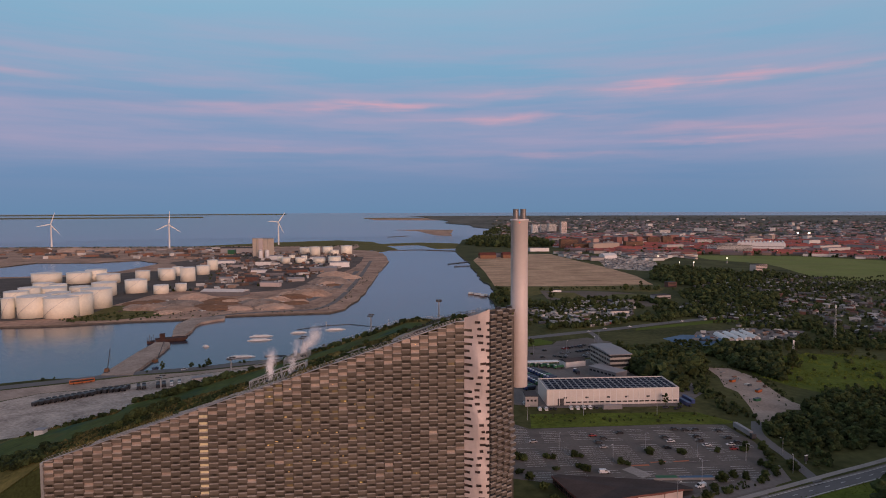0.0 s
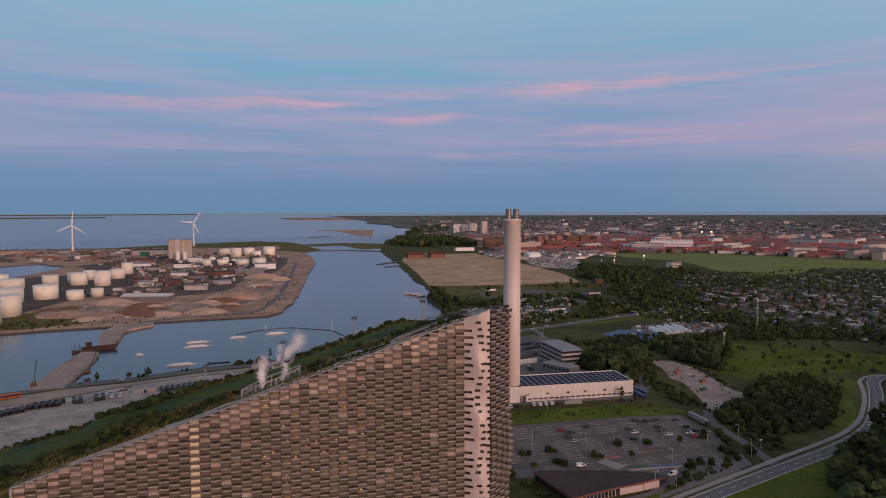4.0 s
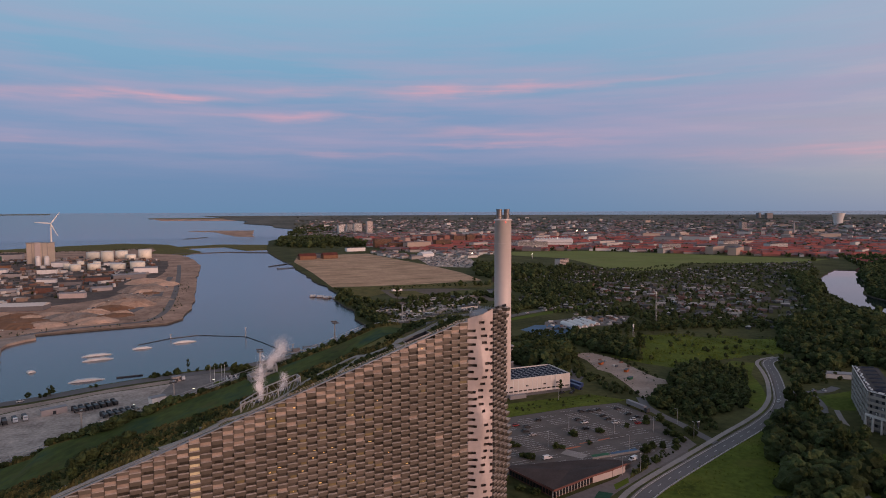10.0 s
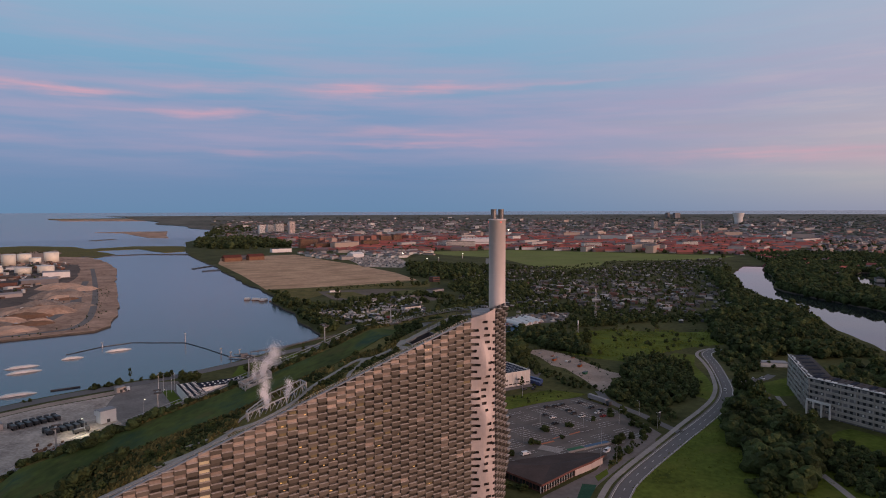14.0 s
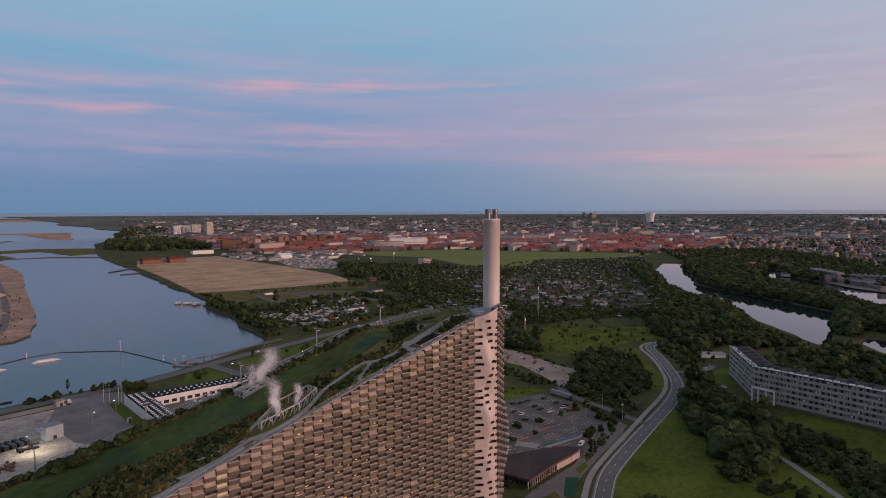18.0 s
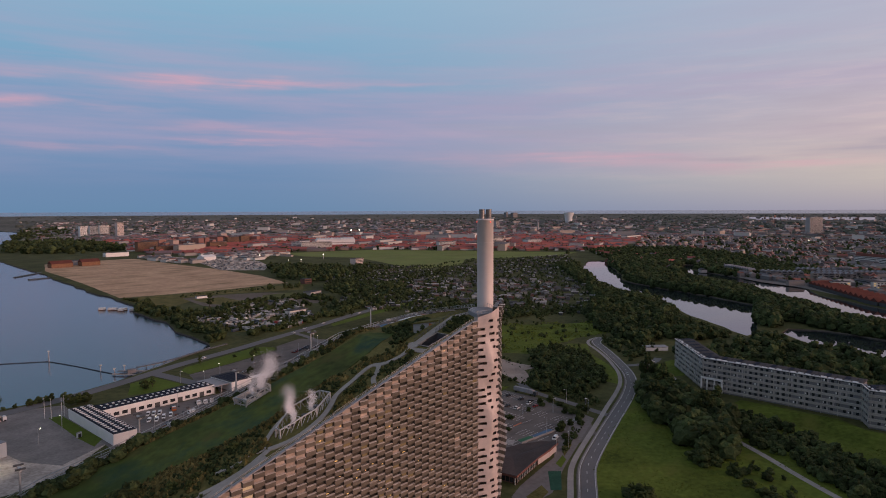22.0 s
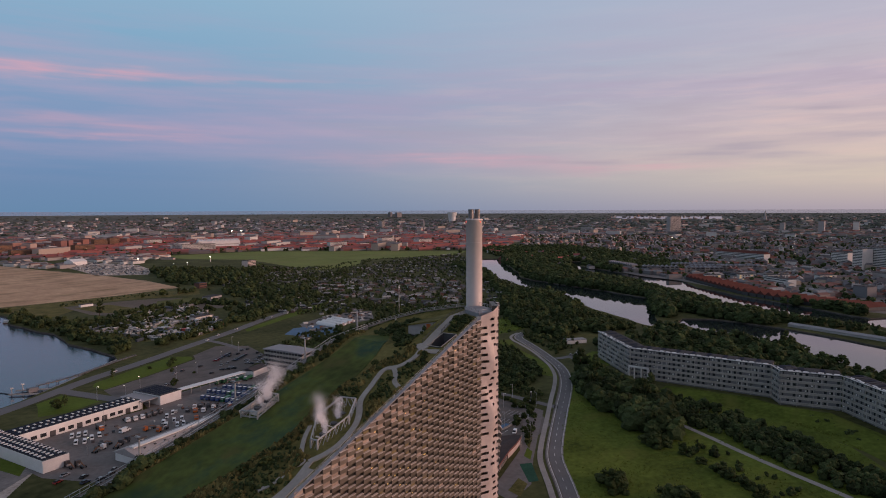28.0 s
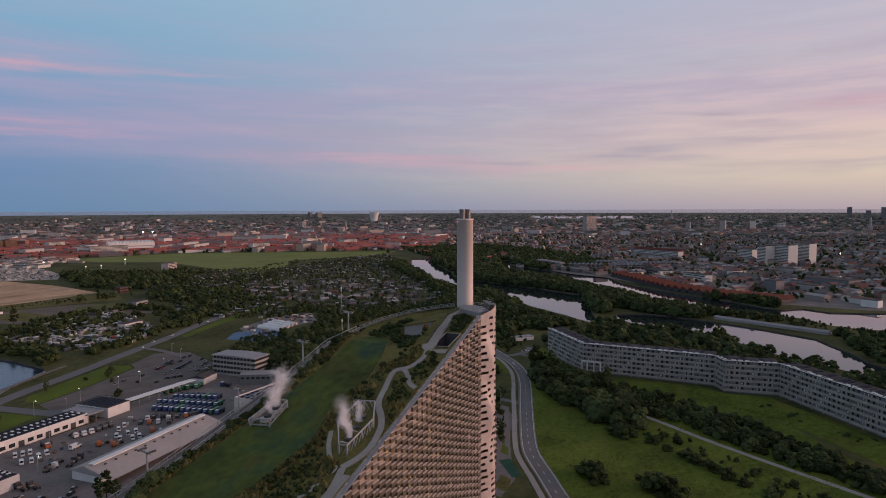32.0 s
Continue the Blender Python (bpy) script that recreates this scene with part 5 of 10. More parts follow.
def woods(name, label, poly, n, h0, h1, keep_off=(), fine=True, per=3, zf=None, width=0.42, category="trees"):
    """A wood or thicket that nobody could count: clumps joined into one mesh."""
    P = scatter(poly, n, keep_off)
    H = h0 + (h1 - h0) * RNG.rand(len(P)) ** 1.3
    ok = np.ones(len(P), bool)
    for eye in LOOKOUTS:
        away = P - np.array(eye)
        for reach in (0.4, 0.75, 1.05):
            Q = P + away * (reach * H / (124 - H))[:, None]
            for s in IN_SIGHT:
                ok &= ~inside(s, Q[:, 0], Q[:, 1])
    H = np.where(ok, H, np.minimum(H * 0.4, 3.0))
    n = len(P)
    C, R = [], []
    for k in range(per):
        off = (RNG.rand(n, 2) - 0.5) * (H * 0.5)[:, None]
        zz = H * (0.3 + 0.45 * k / max(1, per - 1)) + (0 if zf is None else np.array([zf(px_, py_) for px_, py_ in P]))
        C.append(np.column_stack([P + off, zz]))
        R.append(H * width * (0.75 + 0.5 * RNG.rand(n)) * (1.0 - 0.22 * k))
    C, R = np.vstack(C), np.concatenate(R)
    V, F = lumps(C, R, ICO2 if fine else ICO1, RNG, 0.36, 0.85)
    if fine:
        # loose sprays of leaves break the outline of each clump
        k = 22
        D = RNG.randn(len(C), k, 3)
        D /= np.linalg.norm(D, axis=2, keepdims=True)
        D[:, :, 2] = np.abs(D[:, :, 2]) * 0.9 - 0.1
        P0 = (C[:, None, :] + D * (R[:, None, None] * (0.85 + 0.35 * RNG.rand(len(C), k, 1)))).reshape(-1, 3)
        S = np.repeat(R, k)[:, None] * 0.42
        T = np.stack([P0, P0 + (RNG.rand(len(P0), 3) - 0.5) * S, P0 + (RNG.rand(len(P0), 3) - 0.5) * S], 1).reshape(-1, 3)
        F = np.vstack([F, np.arange(len(T)).reshape(-1, 3) + len(V)])
        V = np.vstack([V, T])
    return tagged(part(name, mesh_np(name, V, F, M_LEAVES), None), label, category, "", "stuff")


P_ROWBANK = [(582, 228), (592, 205), (548, 82), (505, 88), (550, 220)]
far_z = lambda x, y: swell(x, y)
# belts and thickets near the plant
woods("wood", "dense dark wood behind the white hall", [(134, 492), (152, 452), (168, 408), (176, 374), (188, 368), (186, 400), (192, 440), (202, 490), (212, 545), (190, 560), (160, 535)], 330, 9, 15)
woods("wood", "dark thicket beside the dirt track", [(232, 492), (246, 450), (262, 470), (270, 520), (262, 560), (228, 560)], 150, 6, 11)
woods("thicket", "dense green thicket between car park and road", [(180, 362), (180, 338), (197, 315), (235, 325), (262, 350), (275, 392), (258, 412), (228, 388), (200, 366)], 330, 3, 7)
woods("wood", "dark tree belt beside the road", [(206, 278), (225, 290), (244, 300), (248, 280), (240, 262), (232, 244), (216, 230), (196, 216), (162, 202), (153, 207), (165, 226), (179, 245), (190, 262)], 250, 7, 13)
woods("thicket", "dark hedge belt along the footpath", [(205, 232), (232, 226), (222, 190), (200, 150), (156, 98), (118, 45), (108, 60), (138, 112), (164, 158), (196, 212)], 420, 3.5, 7.0)
woods("thicket", "low bushes by the footpath", [(165, 205), (172, 198), (150, 165), (118, 118), (100, 90), (96, 110), (114, 148), (140, 190)], 45, 1.5, 4)
woods("wood", "dark trees in front of the housing slab", [(246, 150), (244, 135), (226, 114), (200, 84), (190, 70), (184, 84), (212, 118), (234, 146)], 45, 1.5, 4)
woods("wood", "dark wood behind the housing slab", [(322, 318), (345, 330), (440, 300), (480, 330), (455, 260), (452, 190), (420, 120), (370, 85), (300, 0), (240, 20), (270, 130), (285, 180), (285, 260)], 620, 7, 13, LAKES)
woods("wood", "wooded rampart between the lakes", [(545, 215), (600, 372), (690, 402), (735, 500), (800, 590), (960, 490), (860, 415), (760, 285), (720, 170), (600, 95), (530, 110)], 1250, 8, 15, [*LAKES, P_ROWBANK], per=3)
woods("wood", "tall trees leaning over the far bank of the lake", [(545, 346), (600, 371), (640, 384), (692, 404), (732, 494), (750, 549), (772, 604), (817, 689), (838, 680), (794, 592), (772, 540), (752, 484), (708, 392), (650, 368), (608, 352), (548, 328)], 300, 9, 15, LAKES)
woods("wood", "dark wood along the canal park", [(360, 380), (470, 330), (540, 430), (600, 490), (655, 540), (700, 590), (800, 730), (900, 850), (1000, 925), (960, 960), (800, 790), (690, 680), (560, 560), (470, 520), (390, 440)], 1300, 6, 13, LAKES)
woods("wood", "dark wood on the canal bank", [(588, 81), (575, 45), (525, -80), (455, -230), (300, -120), (335, -20), (390, 55), (423, 77), (490, 89), (529, 97)], 420, 7, 13, LAKES)
woods("wood", "dark wood behind the docks", [(1030, 560), (1110, 690), (1250, 720), (1330, 620), (1200, 480), (1080, 500)], 380, 9, 15, LAKES, fine=False)
woods("wood", "dark woods beyond the canal", [(740, 500), (720, 575), (800, 680), (1000, 860), (1160, 950), (1300, 900), (1150, 700), (1000, 560), (960, 500), (850, 600)], 1250, 9, 16, LAKES, fine=False)
woods("wood", "dark tree belt by the common", [(374, 1130), (430, 1290), (470, 1376), (530, 1300), (600, 1200), (560, 1100), (450, 1060), (400, 1020)], 420, 8, 14, fine=False)
woods("wood", "trees round the allotments", [(350, 820), (400, 990), (560, 1100), (640, 1060), (720, 1060), (640, 960), (520, 830), (430, 720), (380, 700)], 260, 4, 8, fine=False)
woods("wood", "tree row at the edge of the common", [(600, 1200), (700, 1120), (720, 1180), (760, 1110), (850, 1140), (930, 1235), (1190, 1145), (1310, 1190), (1180, 1110), (930, 1180), (760, 1060), (620, 1120)], 260, 6, 13, fine=False)
woods("wood", "coastal wood by the beach", [(75, 2300), (120, 2650), (131, 2900), (335, 3100), (420, 2700), (400, 2240), (229, 2150)], 520, 12, 22, fine=False, per=2)
woods("wood", "wood in the far beach park", [(210, 3150), (330, 3200), (520, 3700), (480, 3900), (330, 3800), (215, 3420)], 260, 10, 18, fine=False, per=2, zf=far_z)
woods("shore_bushes", "bushes along the quay", [(-320, 448), (-205, 492), (-150, 520), (-75, 540), (-60, 548), (-110, 536), (-165, 515), (-210, 490)], 30, 2, 5)
woods("shore_bushes", "dark reeds and bushes on the bank", [(66, 650), (76, 668), (74, 740), (78, 800), (70, 900), (86, 950), (86, 1030), (98, 1030), (100, 900), (92, 800), (95, 700), (90, 650)], 150, 4, 10)
woods("wood", "trees between the yards and the sports ground", [(100, 775), (100, 880), (160, 826), (245, 812), (300, 800), (290, 775), (225, 790), (137, 780)], 90, 4, 9)
woods("wood", "trees round the depot", [(215, 690), (250, 760), (330, 800), (380, 770), (300, 720), (240, 695)], 70, 4, 9)
woods("wood", "scattered trees south of the far road", [(390, 770), (350, 810), (330, 870), (365, 960), (440, 1000), (480, 900), (420, 790)], 210, 5, 11, fine=False)
woods("shore_bushes", "scrub on the peninsula bank", [(-430, 700), (-350, 725), (-330, 760), (-400, 770), (-450, 730)], 60, 1.5, 4)
woods("shore_bushes", "green spit along the sound", [(-1900, 2215), (-1494, 2270), (-1029, 2280), (-480, 2280), (-330, 2390), (-310, 2250), (-480, 2250), (-1029, 2230), (-1494, 2230), (-1900, 2170)], 500, 2, 5, fine=False, per=2)
woods("thicket", "scattered bushes over the rough green", [(235, 470), (250, 520), (330, 545), (440, 480), (425, 425), (350, 432), (300, 428), (262, 415), (245, 440)], 75, 1.2, 4.5)
woods("thicket", "bushes beside the curving road", [(240, 318), (262, 345), (300, 392), (325, 415), (300, 420), (262, 392), (236, 350)], 90, 1.2, 3.2)
woods("thicket", "bushes south of the housing lane", [(300, 345), (352, 350), (380, 385), (360, 420), (330, 385)], 80, 2.5, 6)
woods("thicket", "trees and bushes along the allotment edge", [(270, 560), (400, 545), (470, 525), (560, 565), (500, 560), (440, 600), (400, 690), (330, 660), (380, 640), (330, 590)], 330, 3, 7)
woods("thicket", "weeds and scrub along the dirt track", [(204, 494), (226, 494), (238, 449), (227, 390), (206, 362), (184, 364), (190, 392), (196, 435)], 110, 0.8, 2.8, [[(210, 484), (220, 482), (229, 448), (217, 396), (203, 372), (194, 372), (200, 392), (206, 433)]])
woods("thicket", "bushes on the grass strip below the hall", [(52, 362), (54, 378), (156, 381), (170, 364), (158, 362)], 45, 0.8, 2)
woods("shrubs", "low shrubs in the garden beds by the road", [(100, 257), (116, 264.5), (150, 281), (148, 288), (122, 271), (108, 265)], 46, 0.6, 1.8, category="shrubs")
woods("thicket", "dense bushes spreading from the thicket to the road", [(236, 330), (268, 352), (300, 392), (300, 430), (262, 424), (230, 392), (250, 400), (262, 380)], 150, 2.0, 5.0)
woods("wood", "dense dark trees behind the office block", [(180, 552), (205, 582), (222, 594), (266, 598), (262, 570), (236, 556), (196, 534)], 170, 5, 9)
woods("wood", "tree line along the inland side of the far road", [(112, 652), (150, 664), (200, 690), (262, 716), (330, 750), (325, 764), (258, 732), (196, 706), (146, 680), (112, 668)], 120, 2.5, 7.5)
woods("wood", "trees along the edge of the sports ground", [(150, 985), (260, 1000), (330, 975), (345, 990), (270, 1030), (180, 1020)], 60, 3, 9, fine=False)
woods("wood", "dark trees between sports ground and storage yard", [(150, 840), (208, 870), (262, 868), (300, 812), (316, 830), (290, 880), (210, 884), (152, 858)], 130, 3, 8)
woods("wood", "dark clumps along the near edge of the common", [(640, 1240), (700, 1130), (760, 1125), (880, 1180), (860, 1205), (770, 1150), (700, 1180), (660, 1290)], 120, 8, 15, fine=False)
woods("thicket", "weeds and young trees at the car park gate", [(179, 292), (179, 318), (181, 340), (190, 332), (198, 316), (188, 298)], 50, 1.0, 3.6)
# single trees that stand out
for x, y, s in ([(166, 206, 0.9), (159, 214, 1.0), (210, 271, 1.15), (205, 237, 1.1), (223, 237, 1.1), (216, 254, 1.15),
                (30, 570, 0.6), (76, 574, 0.6), (82, 580, 0.5), (-24, 527, 0.7), (-18, 530, 0.6), (-71, 521, 0.8), (-66, 520, 0.85), (-62, 519, 0.8), (-113, 533, 0.6), (-106, 548, 0.5),
                (-231, 482, 0.35), (-222, 489, 0.4), (-203, 499, 0.45), (-190, 500, 0.45), (-298, 460, 0.3), (-291, 463, 0.35),
                (258, 985, 1.1), (288, 985, 1.2), (310, 980, 1.0), (150, 870, 1.4)] + [(140, 800, 1.1), (175, 812, 1.0), (250, 690, 0.8), (360, 980, 1.0), (142, 395, 0.55), (150, 392, 0.5),
                (240, 297, 0.85), (236, 284, 0.9), (242, 278, 0.9), (230, 266, 0.9), (236, 258, 0.9), (224, 250, 0.9), (216, 240, 0.85), (206, 230, 0.8), (198, 222, 0.75), (226, 290, 0.8), (216, 280, 0.8)]):
    plant_tree(x, y, s)
for x, y, s in [(-44, 385, 0.62), (-42.5, 381, 0.75), (-40.5, 378, 0.6), (-46, 380, 0.55)]:
    plant_tree(x, y, s, TREE_KINDS[3:4])
for x, y, s in [(87, 207, 1.55), (80, 201, 1.1), (86, 177, 1.6), (82, 170, 1.1), (145, 207, 1.15), (153, 209, 1.0), (147, 203, 0.8), (142, 190, 0.7), (136, 181, 0.6), (126, 165, 0.8), (130, 171, 0.6), (120, 157, 0.7), (114, 150, 0.8), (110, 143, 0.6), (104, 132, 0.7), (162, 216, 0.9)]:
    plant_tree(x, y, s * 0.85, BROAD_KINDS, -0.4 * s)
for poly, n, s0, s1, off in ((([(130, 472), (160, 415), (196, 440), (225, 560), (150, 545)], 34, 0.8, 1.15, ()), ([(175, 360), (235, 328), (272, 392), (228, 388)], 24, 0.4, 0.7, ()), ([(322, 318), (345, 330), (440, 300), (455, 260), (420, 120), (290, 160), (285, 260)], 30, 0.7, 1.1, LAKES),
                             ([(365, 385), (470, 335), (560, 470), (620, 540), (470, 520)], 20, 0.7, 1.1, LAKES), ([(246, 450), (262, 470), (330, 540), (420, 500), (400, 540), (270, 560)], 26, 0.5, 0.9, ())) + (([(560, 240), (600, 365), (690, 395), (740, 300), (700, 170), (610, 110)], 12, 0.8, 1.2, LAKES),
                             ([(392, 540), (440, 640), (560, 900), (700, 1000), (800, 980), (620, 700)], 10, 0.6, 1.0, LAKES))):
    for x, y in scatter(poly, n, off):
        s = s0 + (s1 - s0) * RNG.rand()
        if open_view(x, y, 13 * s):
            plant_tree(x, y, s)
for x, y in ([(37, 309), (40, 307), (52, 310), (55, 309), (69, 311), (66, 312), (54, 295), (68, 294), (66, 297), (87, 302), (90, 301), (105, 314), (106, 317), (107, 302), (122, 315), (141, 317), (157, 319), (155, 318), (158, 322), (155, 300), (157, 296), (158, 292), (156, 288), (150, 286), (140, 284), (135, 286), (128, 282), (145, 280), (120, 272),
             (114, 266), (125, 270), (60, 262), (52, 258), (48, 264), (45, 275), (40, 285), (36, 292), (170, 300), (168, 294), (163, 306)] + [(165, 312), (166, 320)]):
    plant_tree(x, y, 0.75 + 0.5 * RNG.rand(), SHRUB_KINDS)

# ---- long grass and weeds in the open greens ----
def tufts(name, label, poly, n, h0, h1, material, keep=(), zf=None):
    """Fine upright blades in loose drifts, too many to count."""
    P = scatter(poly, n, keep)
    drift = np.array([noise.noise(Vector((x * 0.05, y * 0.05, 7))) + 0.6 * noise.noise(Vector((x * 0.17, y * 0.17, 2))) for x, y in P])
    P = P[drift > -0.05]
    n = len(P)
    H = h0 + (h1 - h0) * RNG.rand(n)
    A = RNG.rand(n) * 6.283
    V = np.zeros((n, 5, 3))
    for i, (r, z) in enumerate(((1.0, 0), (1.0, 0), (1.0, 0), (1.0, 0), (0, 1))):
        V[:, i] = np.column_stack([P[:, 0] + np.cos(A + i * 1.571) * r * H * 0.9, P[:, 1] + np.sin(A + i * 1.571) * r * H * 0.9, 0.03 + z * H])
    if zf is not None:
        V[:, :, 2] += np.array([zf(x, y) for x, y in P])[:, None]
    V[:, 4, :2] += (RNG.rand(n, 2) - 0.5) * H[:, None]
    F = np.array([(0, 1, 4), (1, 2, 4), (2, 3, 4), (3, 0, 4)])
    F = (F[None] + (np.arange(n) * 5)[:, None, None]).reshape(-1, 3)
    return tagged(part(name, mesh_np(name, V.reshape(-1, 3), F, material), None), label, "grass", "", "stuff")


M_TUFT = mat("tall_grass", (0.084, 0.108, 0.018), 0.95, vary=0.45, scale=0.05, fine=0.6, tint=(0.11, 0.135, 0.026), island=0.2)
tufts("meadow_grass", "uneven long grass in the meadow", P_MEADOW, 9000, 0.2, 0.6, M_TUFT)
FOOT = [(232, 236), (238, 190), (228, 164), (226, 142), (205, 122), (165, 85)]
CREST = [(250, 240), (256, 188), (247, 166), (250, 139), (224, 115), (180, 72)]
HEEL = [(262, 240), (268, 186), (258, 168), (262, 140), (232, 108), (188, 66)]
bm = bmesh.new()
rows_b = []
for i in range(len(FOOT)):
    hgt = (0.6, 3.2, 3.6, 3.4, 3.0, 2.0)[i]
    A_, B_, C_ = Vector((*FOOT[i], 0.1)), Vector((*CREST[i], hgt)), Vector((*HEEL[i], 0.15))
    rows_b.append([A_, A_.lerp(B_, 0.5) + Vector((0, 0, hgt * 0.16)), B_, B_.lerp(C_, 0.5), C_])
fine_rows = []
for a, b in zip(rows_b, rows_b[1:]):
    for k in range(6):
        fine_rows.append([p.lerp(q, k / 6) + Vector((0, 0, 0.5 * noise.noise(Vector((p.x * 0.1 + k, p.y * 0.1, 2))) if 0 < n_i < 4 else 0)) for n_i, (p, q) in enumerate(zip(a, b))])
fine_rows.append(rows_b[-1])
VB = [[bm.verts.new(p) for p in row] for row in fine_rows]
for a, b in zip(VB, VB[1:]):
    for k in range(4):
        bm.faces.new((a[k], a[k + 1], b[k + 1], b[k]))
tagged(part("bank", bm, M_MEADOW), "grassy bank in front of the housing slab", "bank", "", "structure")
tufts("meadow_grass", "long grass on the bank below the slab", [(267, 230), (262, 199), (241, 140), (206, 95), (186, 92), (203, 121), (243, 180)], 2600, 0.3, 1.0, M_TUFT)
tufts("meadow_grass", "rank grass between the thickets", [(235, 470), (250, 520), (330, 545), (440, 480), (425, 425), (350, 432), (300, 428), (262, 415), (245, 440)], 4200, 0.3, 1.2, M_TUFT)
tufts("meadow_grass", "weeds along the edge of the car park", P_HALLBERM, 900, 0.2, 0.6, M_TUFT)

def frame_at(a, b):
    """Axes along a wall from a to b, -y outward on its right side."""
    a, b = Vector((*a, 0)), Vector((*b, 0))
    u = (b - a).normalized()
    return Matrix(((u.x, -u.y, 0, a.x), (u.y, u.x, 0, a.y), (0, 0, 1, 0), (0, 0, 0, 1))), (b - a).length


# ---- on the sloping roof ----
def roof_pts(pts, dz=0.0):
    return [(x, y, roof_z(x, y) + dz) for x, y in pts]


bm = bmesh.new()
drape(bm, [(-196, 246), (-175, 238), (-142, 238), (-122, 237.5), (-111, 242), (-96, 243.5), (-85, 240.5), (-75, 239), (-66, 239), (-56, 242.5), (-38, 242.5), (-25, 246), (-12, 252), (-5, 258),
           (-11, 266), (-24, 265), (-36, 264.5), (-53, 265), (-64, 265.5), (-86, 267), (-113, 267.5), (-130, 267.5), (-160, 271), (-196, 276)], 5.0, 0.22, roof_z, 0.3)
tagged(part("ski_slope", bm, M_SKI), "green artificial ski slope running down the roof", "ski slope", "", "structure")
for pts, w in ((([(-75, 222), (-71, 219.8), (-66, 219.1), (-58.4, 221.3), (-53.7, 224.6), (-49, 229.6), (-44, 231.7), (-41, 232.5), (-35.5, 234.8), (-31, 236), (-29.8, 233.5), (-28.5, 231.5), (-25, 230.4), (-21.5, 230.2), (-18, 231.5)], 1.9), ([(-29.9, 233), (-32, 230.3), (-34.5, 228), (-37, 226.3), (-39, 222.5)], 1.5), ([(-63, 235.5), (-68.4, 232), (-74.2, 226.2), (-75.7, 222.6), (-79, 225.2), (-83, 223.7), (-88, 226)], 1.3), ([(-75, 221.5), (-83, 218.6), (-92, 219), (-100, 222), (-112, 221), (-128, 217)], 1.9),
               ([(x, near_y(x) + 2.6 + 0.5 * math.sin(x * 0.21)) for x in range(-122, -72, 5)], 2.6),
               ) + (([(-19, 232), (-18, 228), (-17.5, 224)], 2.2),)):
    bm = bmesh.new()
    ribbon(bm, pts, w, 0.28, lift=roof_z, thick=0.35)
    tagged(part("roof_path", bm, M_PATH), "pale winding path across the planted roof", "path", "", "structure")
# summit terrace, ramp and sunken court
terrace = thing("summit_terrace", "pale summit terrace with a ramp, low walls and a sunken court", "terrace", kind="structure")
bm = bmesh.new()
zp = roof_z(PIT[0], 228) - 1.6
rim_ = [bm.verts.new((x, y, roof_z(x, y) + 0.35)) for x, y in ((PIT[0], PIT[1]), (PIT[2], PIT[1]), (PIT[2], PIT[3]), (PIT[0], PIT[3]))]
low_ = [bm.verts.new((v.co.x, v.co.y, zp)) for v in rim_]
bm.faces.new(low_)
for i in range(4):
    bm.faces.new((rim_[i], rim_[(i + 1) % 4], low_[(i + 1) % 4], low_[i]))
part("court", bm, M_ROOFDARK, terrace, "dark sunken court")
for i in range(4):
    bm2 = bmesh.new()
    bar(bm2, bpy.data.objects["court"].data.vertices[i].co, bpy.data.objects["court"].data.vertices[(i + 1) % 4].co, 0.28, 0.2)
    part("kerb", bm2, M_PATH, terrace)
bm = bmesh.new()
drape(bm, [(-18.5, 231.3), (-15.5, 236.2), (-13.6, 234), (-4.2, 235.8), (6.3, 237.2), (16, 238.6), (25, 238.8), (21, 235), (13, 235), (2.4, 233.3), (-5.8, 232.1), (-16, 229.9)], 4.0, 0.3, roof_z, 0.5)
part("ramp", bm, M_PATH, terrace, "pale ramp climbing to the summit")
for line in ([(-13.6, 234.2), (-4.2, 236), (6.3, 237.4), (16, 238.8)], [(-5.8, 231.9), (2.4, 233.1), (13, 234.8)]):
    bm = bmesh.new()
    for a, b in zip(line, line[1:]):
        for dz in (0.6, 1.1):
            bar(bm, (*a, roof_z(*a) + 0.3 + dz), (*b, roof_z(*b) + 0.3 + dz), 0.08)
        n = int((Vector(b) - Vector(a)).length / 2)
        for k in range(n):
            p = Vector(a).lerp(Vector(b), k / n)
            bar(bm, (p.x, p.y, roof_z(p.x, p.y)), (p.x, p.y, roof_z(p.x, p.y) + 1.4), 0.1)
    part("railing", bm, M_DARKSTEEL, terrace, "dark railing beside the ramp")
bm = bmesh.new()
z0 = 85.4
for p in ([(9, 226), (16, 224.4), (23.2, 230.4), (25.2, 237), (20, 240), (14, 236)],):
    vs = [bm.verts.new((x, y, z0 + 1.2)) for x, y in p]
    bm.faces.new(vs)
    lo_ = [bm.verts.new((x, y, z0 - 1)) for x, y in p]
    for i in range(len(vs)):
        bm.faces.new((vs[i], lo_[i], lo_[(i + 1) % len(vs)], vs[(i + 1) % len(vs)]))
part("deck", bm, M_ROOFGREY, terrace, "grey summit deck")
for a, b in (((9, 226), (16, 224.4)), ((16, 224.4), (23.2, 230.4)), ((23.2, 230.4), (25.2, 237)), ((9, 226), (14, 236))):
    bm = bmesh.new()
    bar(bm, (*a, z0 + 2.4), (*b, z0 + 2.4), 0.12)
    bar(bm, (*a, z0 + 1.8), (*b, z0 + 1.8), 0.08)
    for k in range(5):
        p = Vector((*a, 0)).lerp(Vector((*b, 0)), k / 4)
        bar(bm, (p.x, p.y, z0 + 1.2), (p.x, p.y, z0 + 2.4), 0.1)
    part("railing", bm, M_STEEL, terrace)
cab = thing("lift_house", "pale grey lift-station wall under a planted roof, with an orange panel", "building")
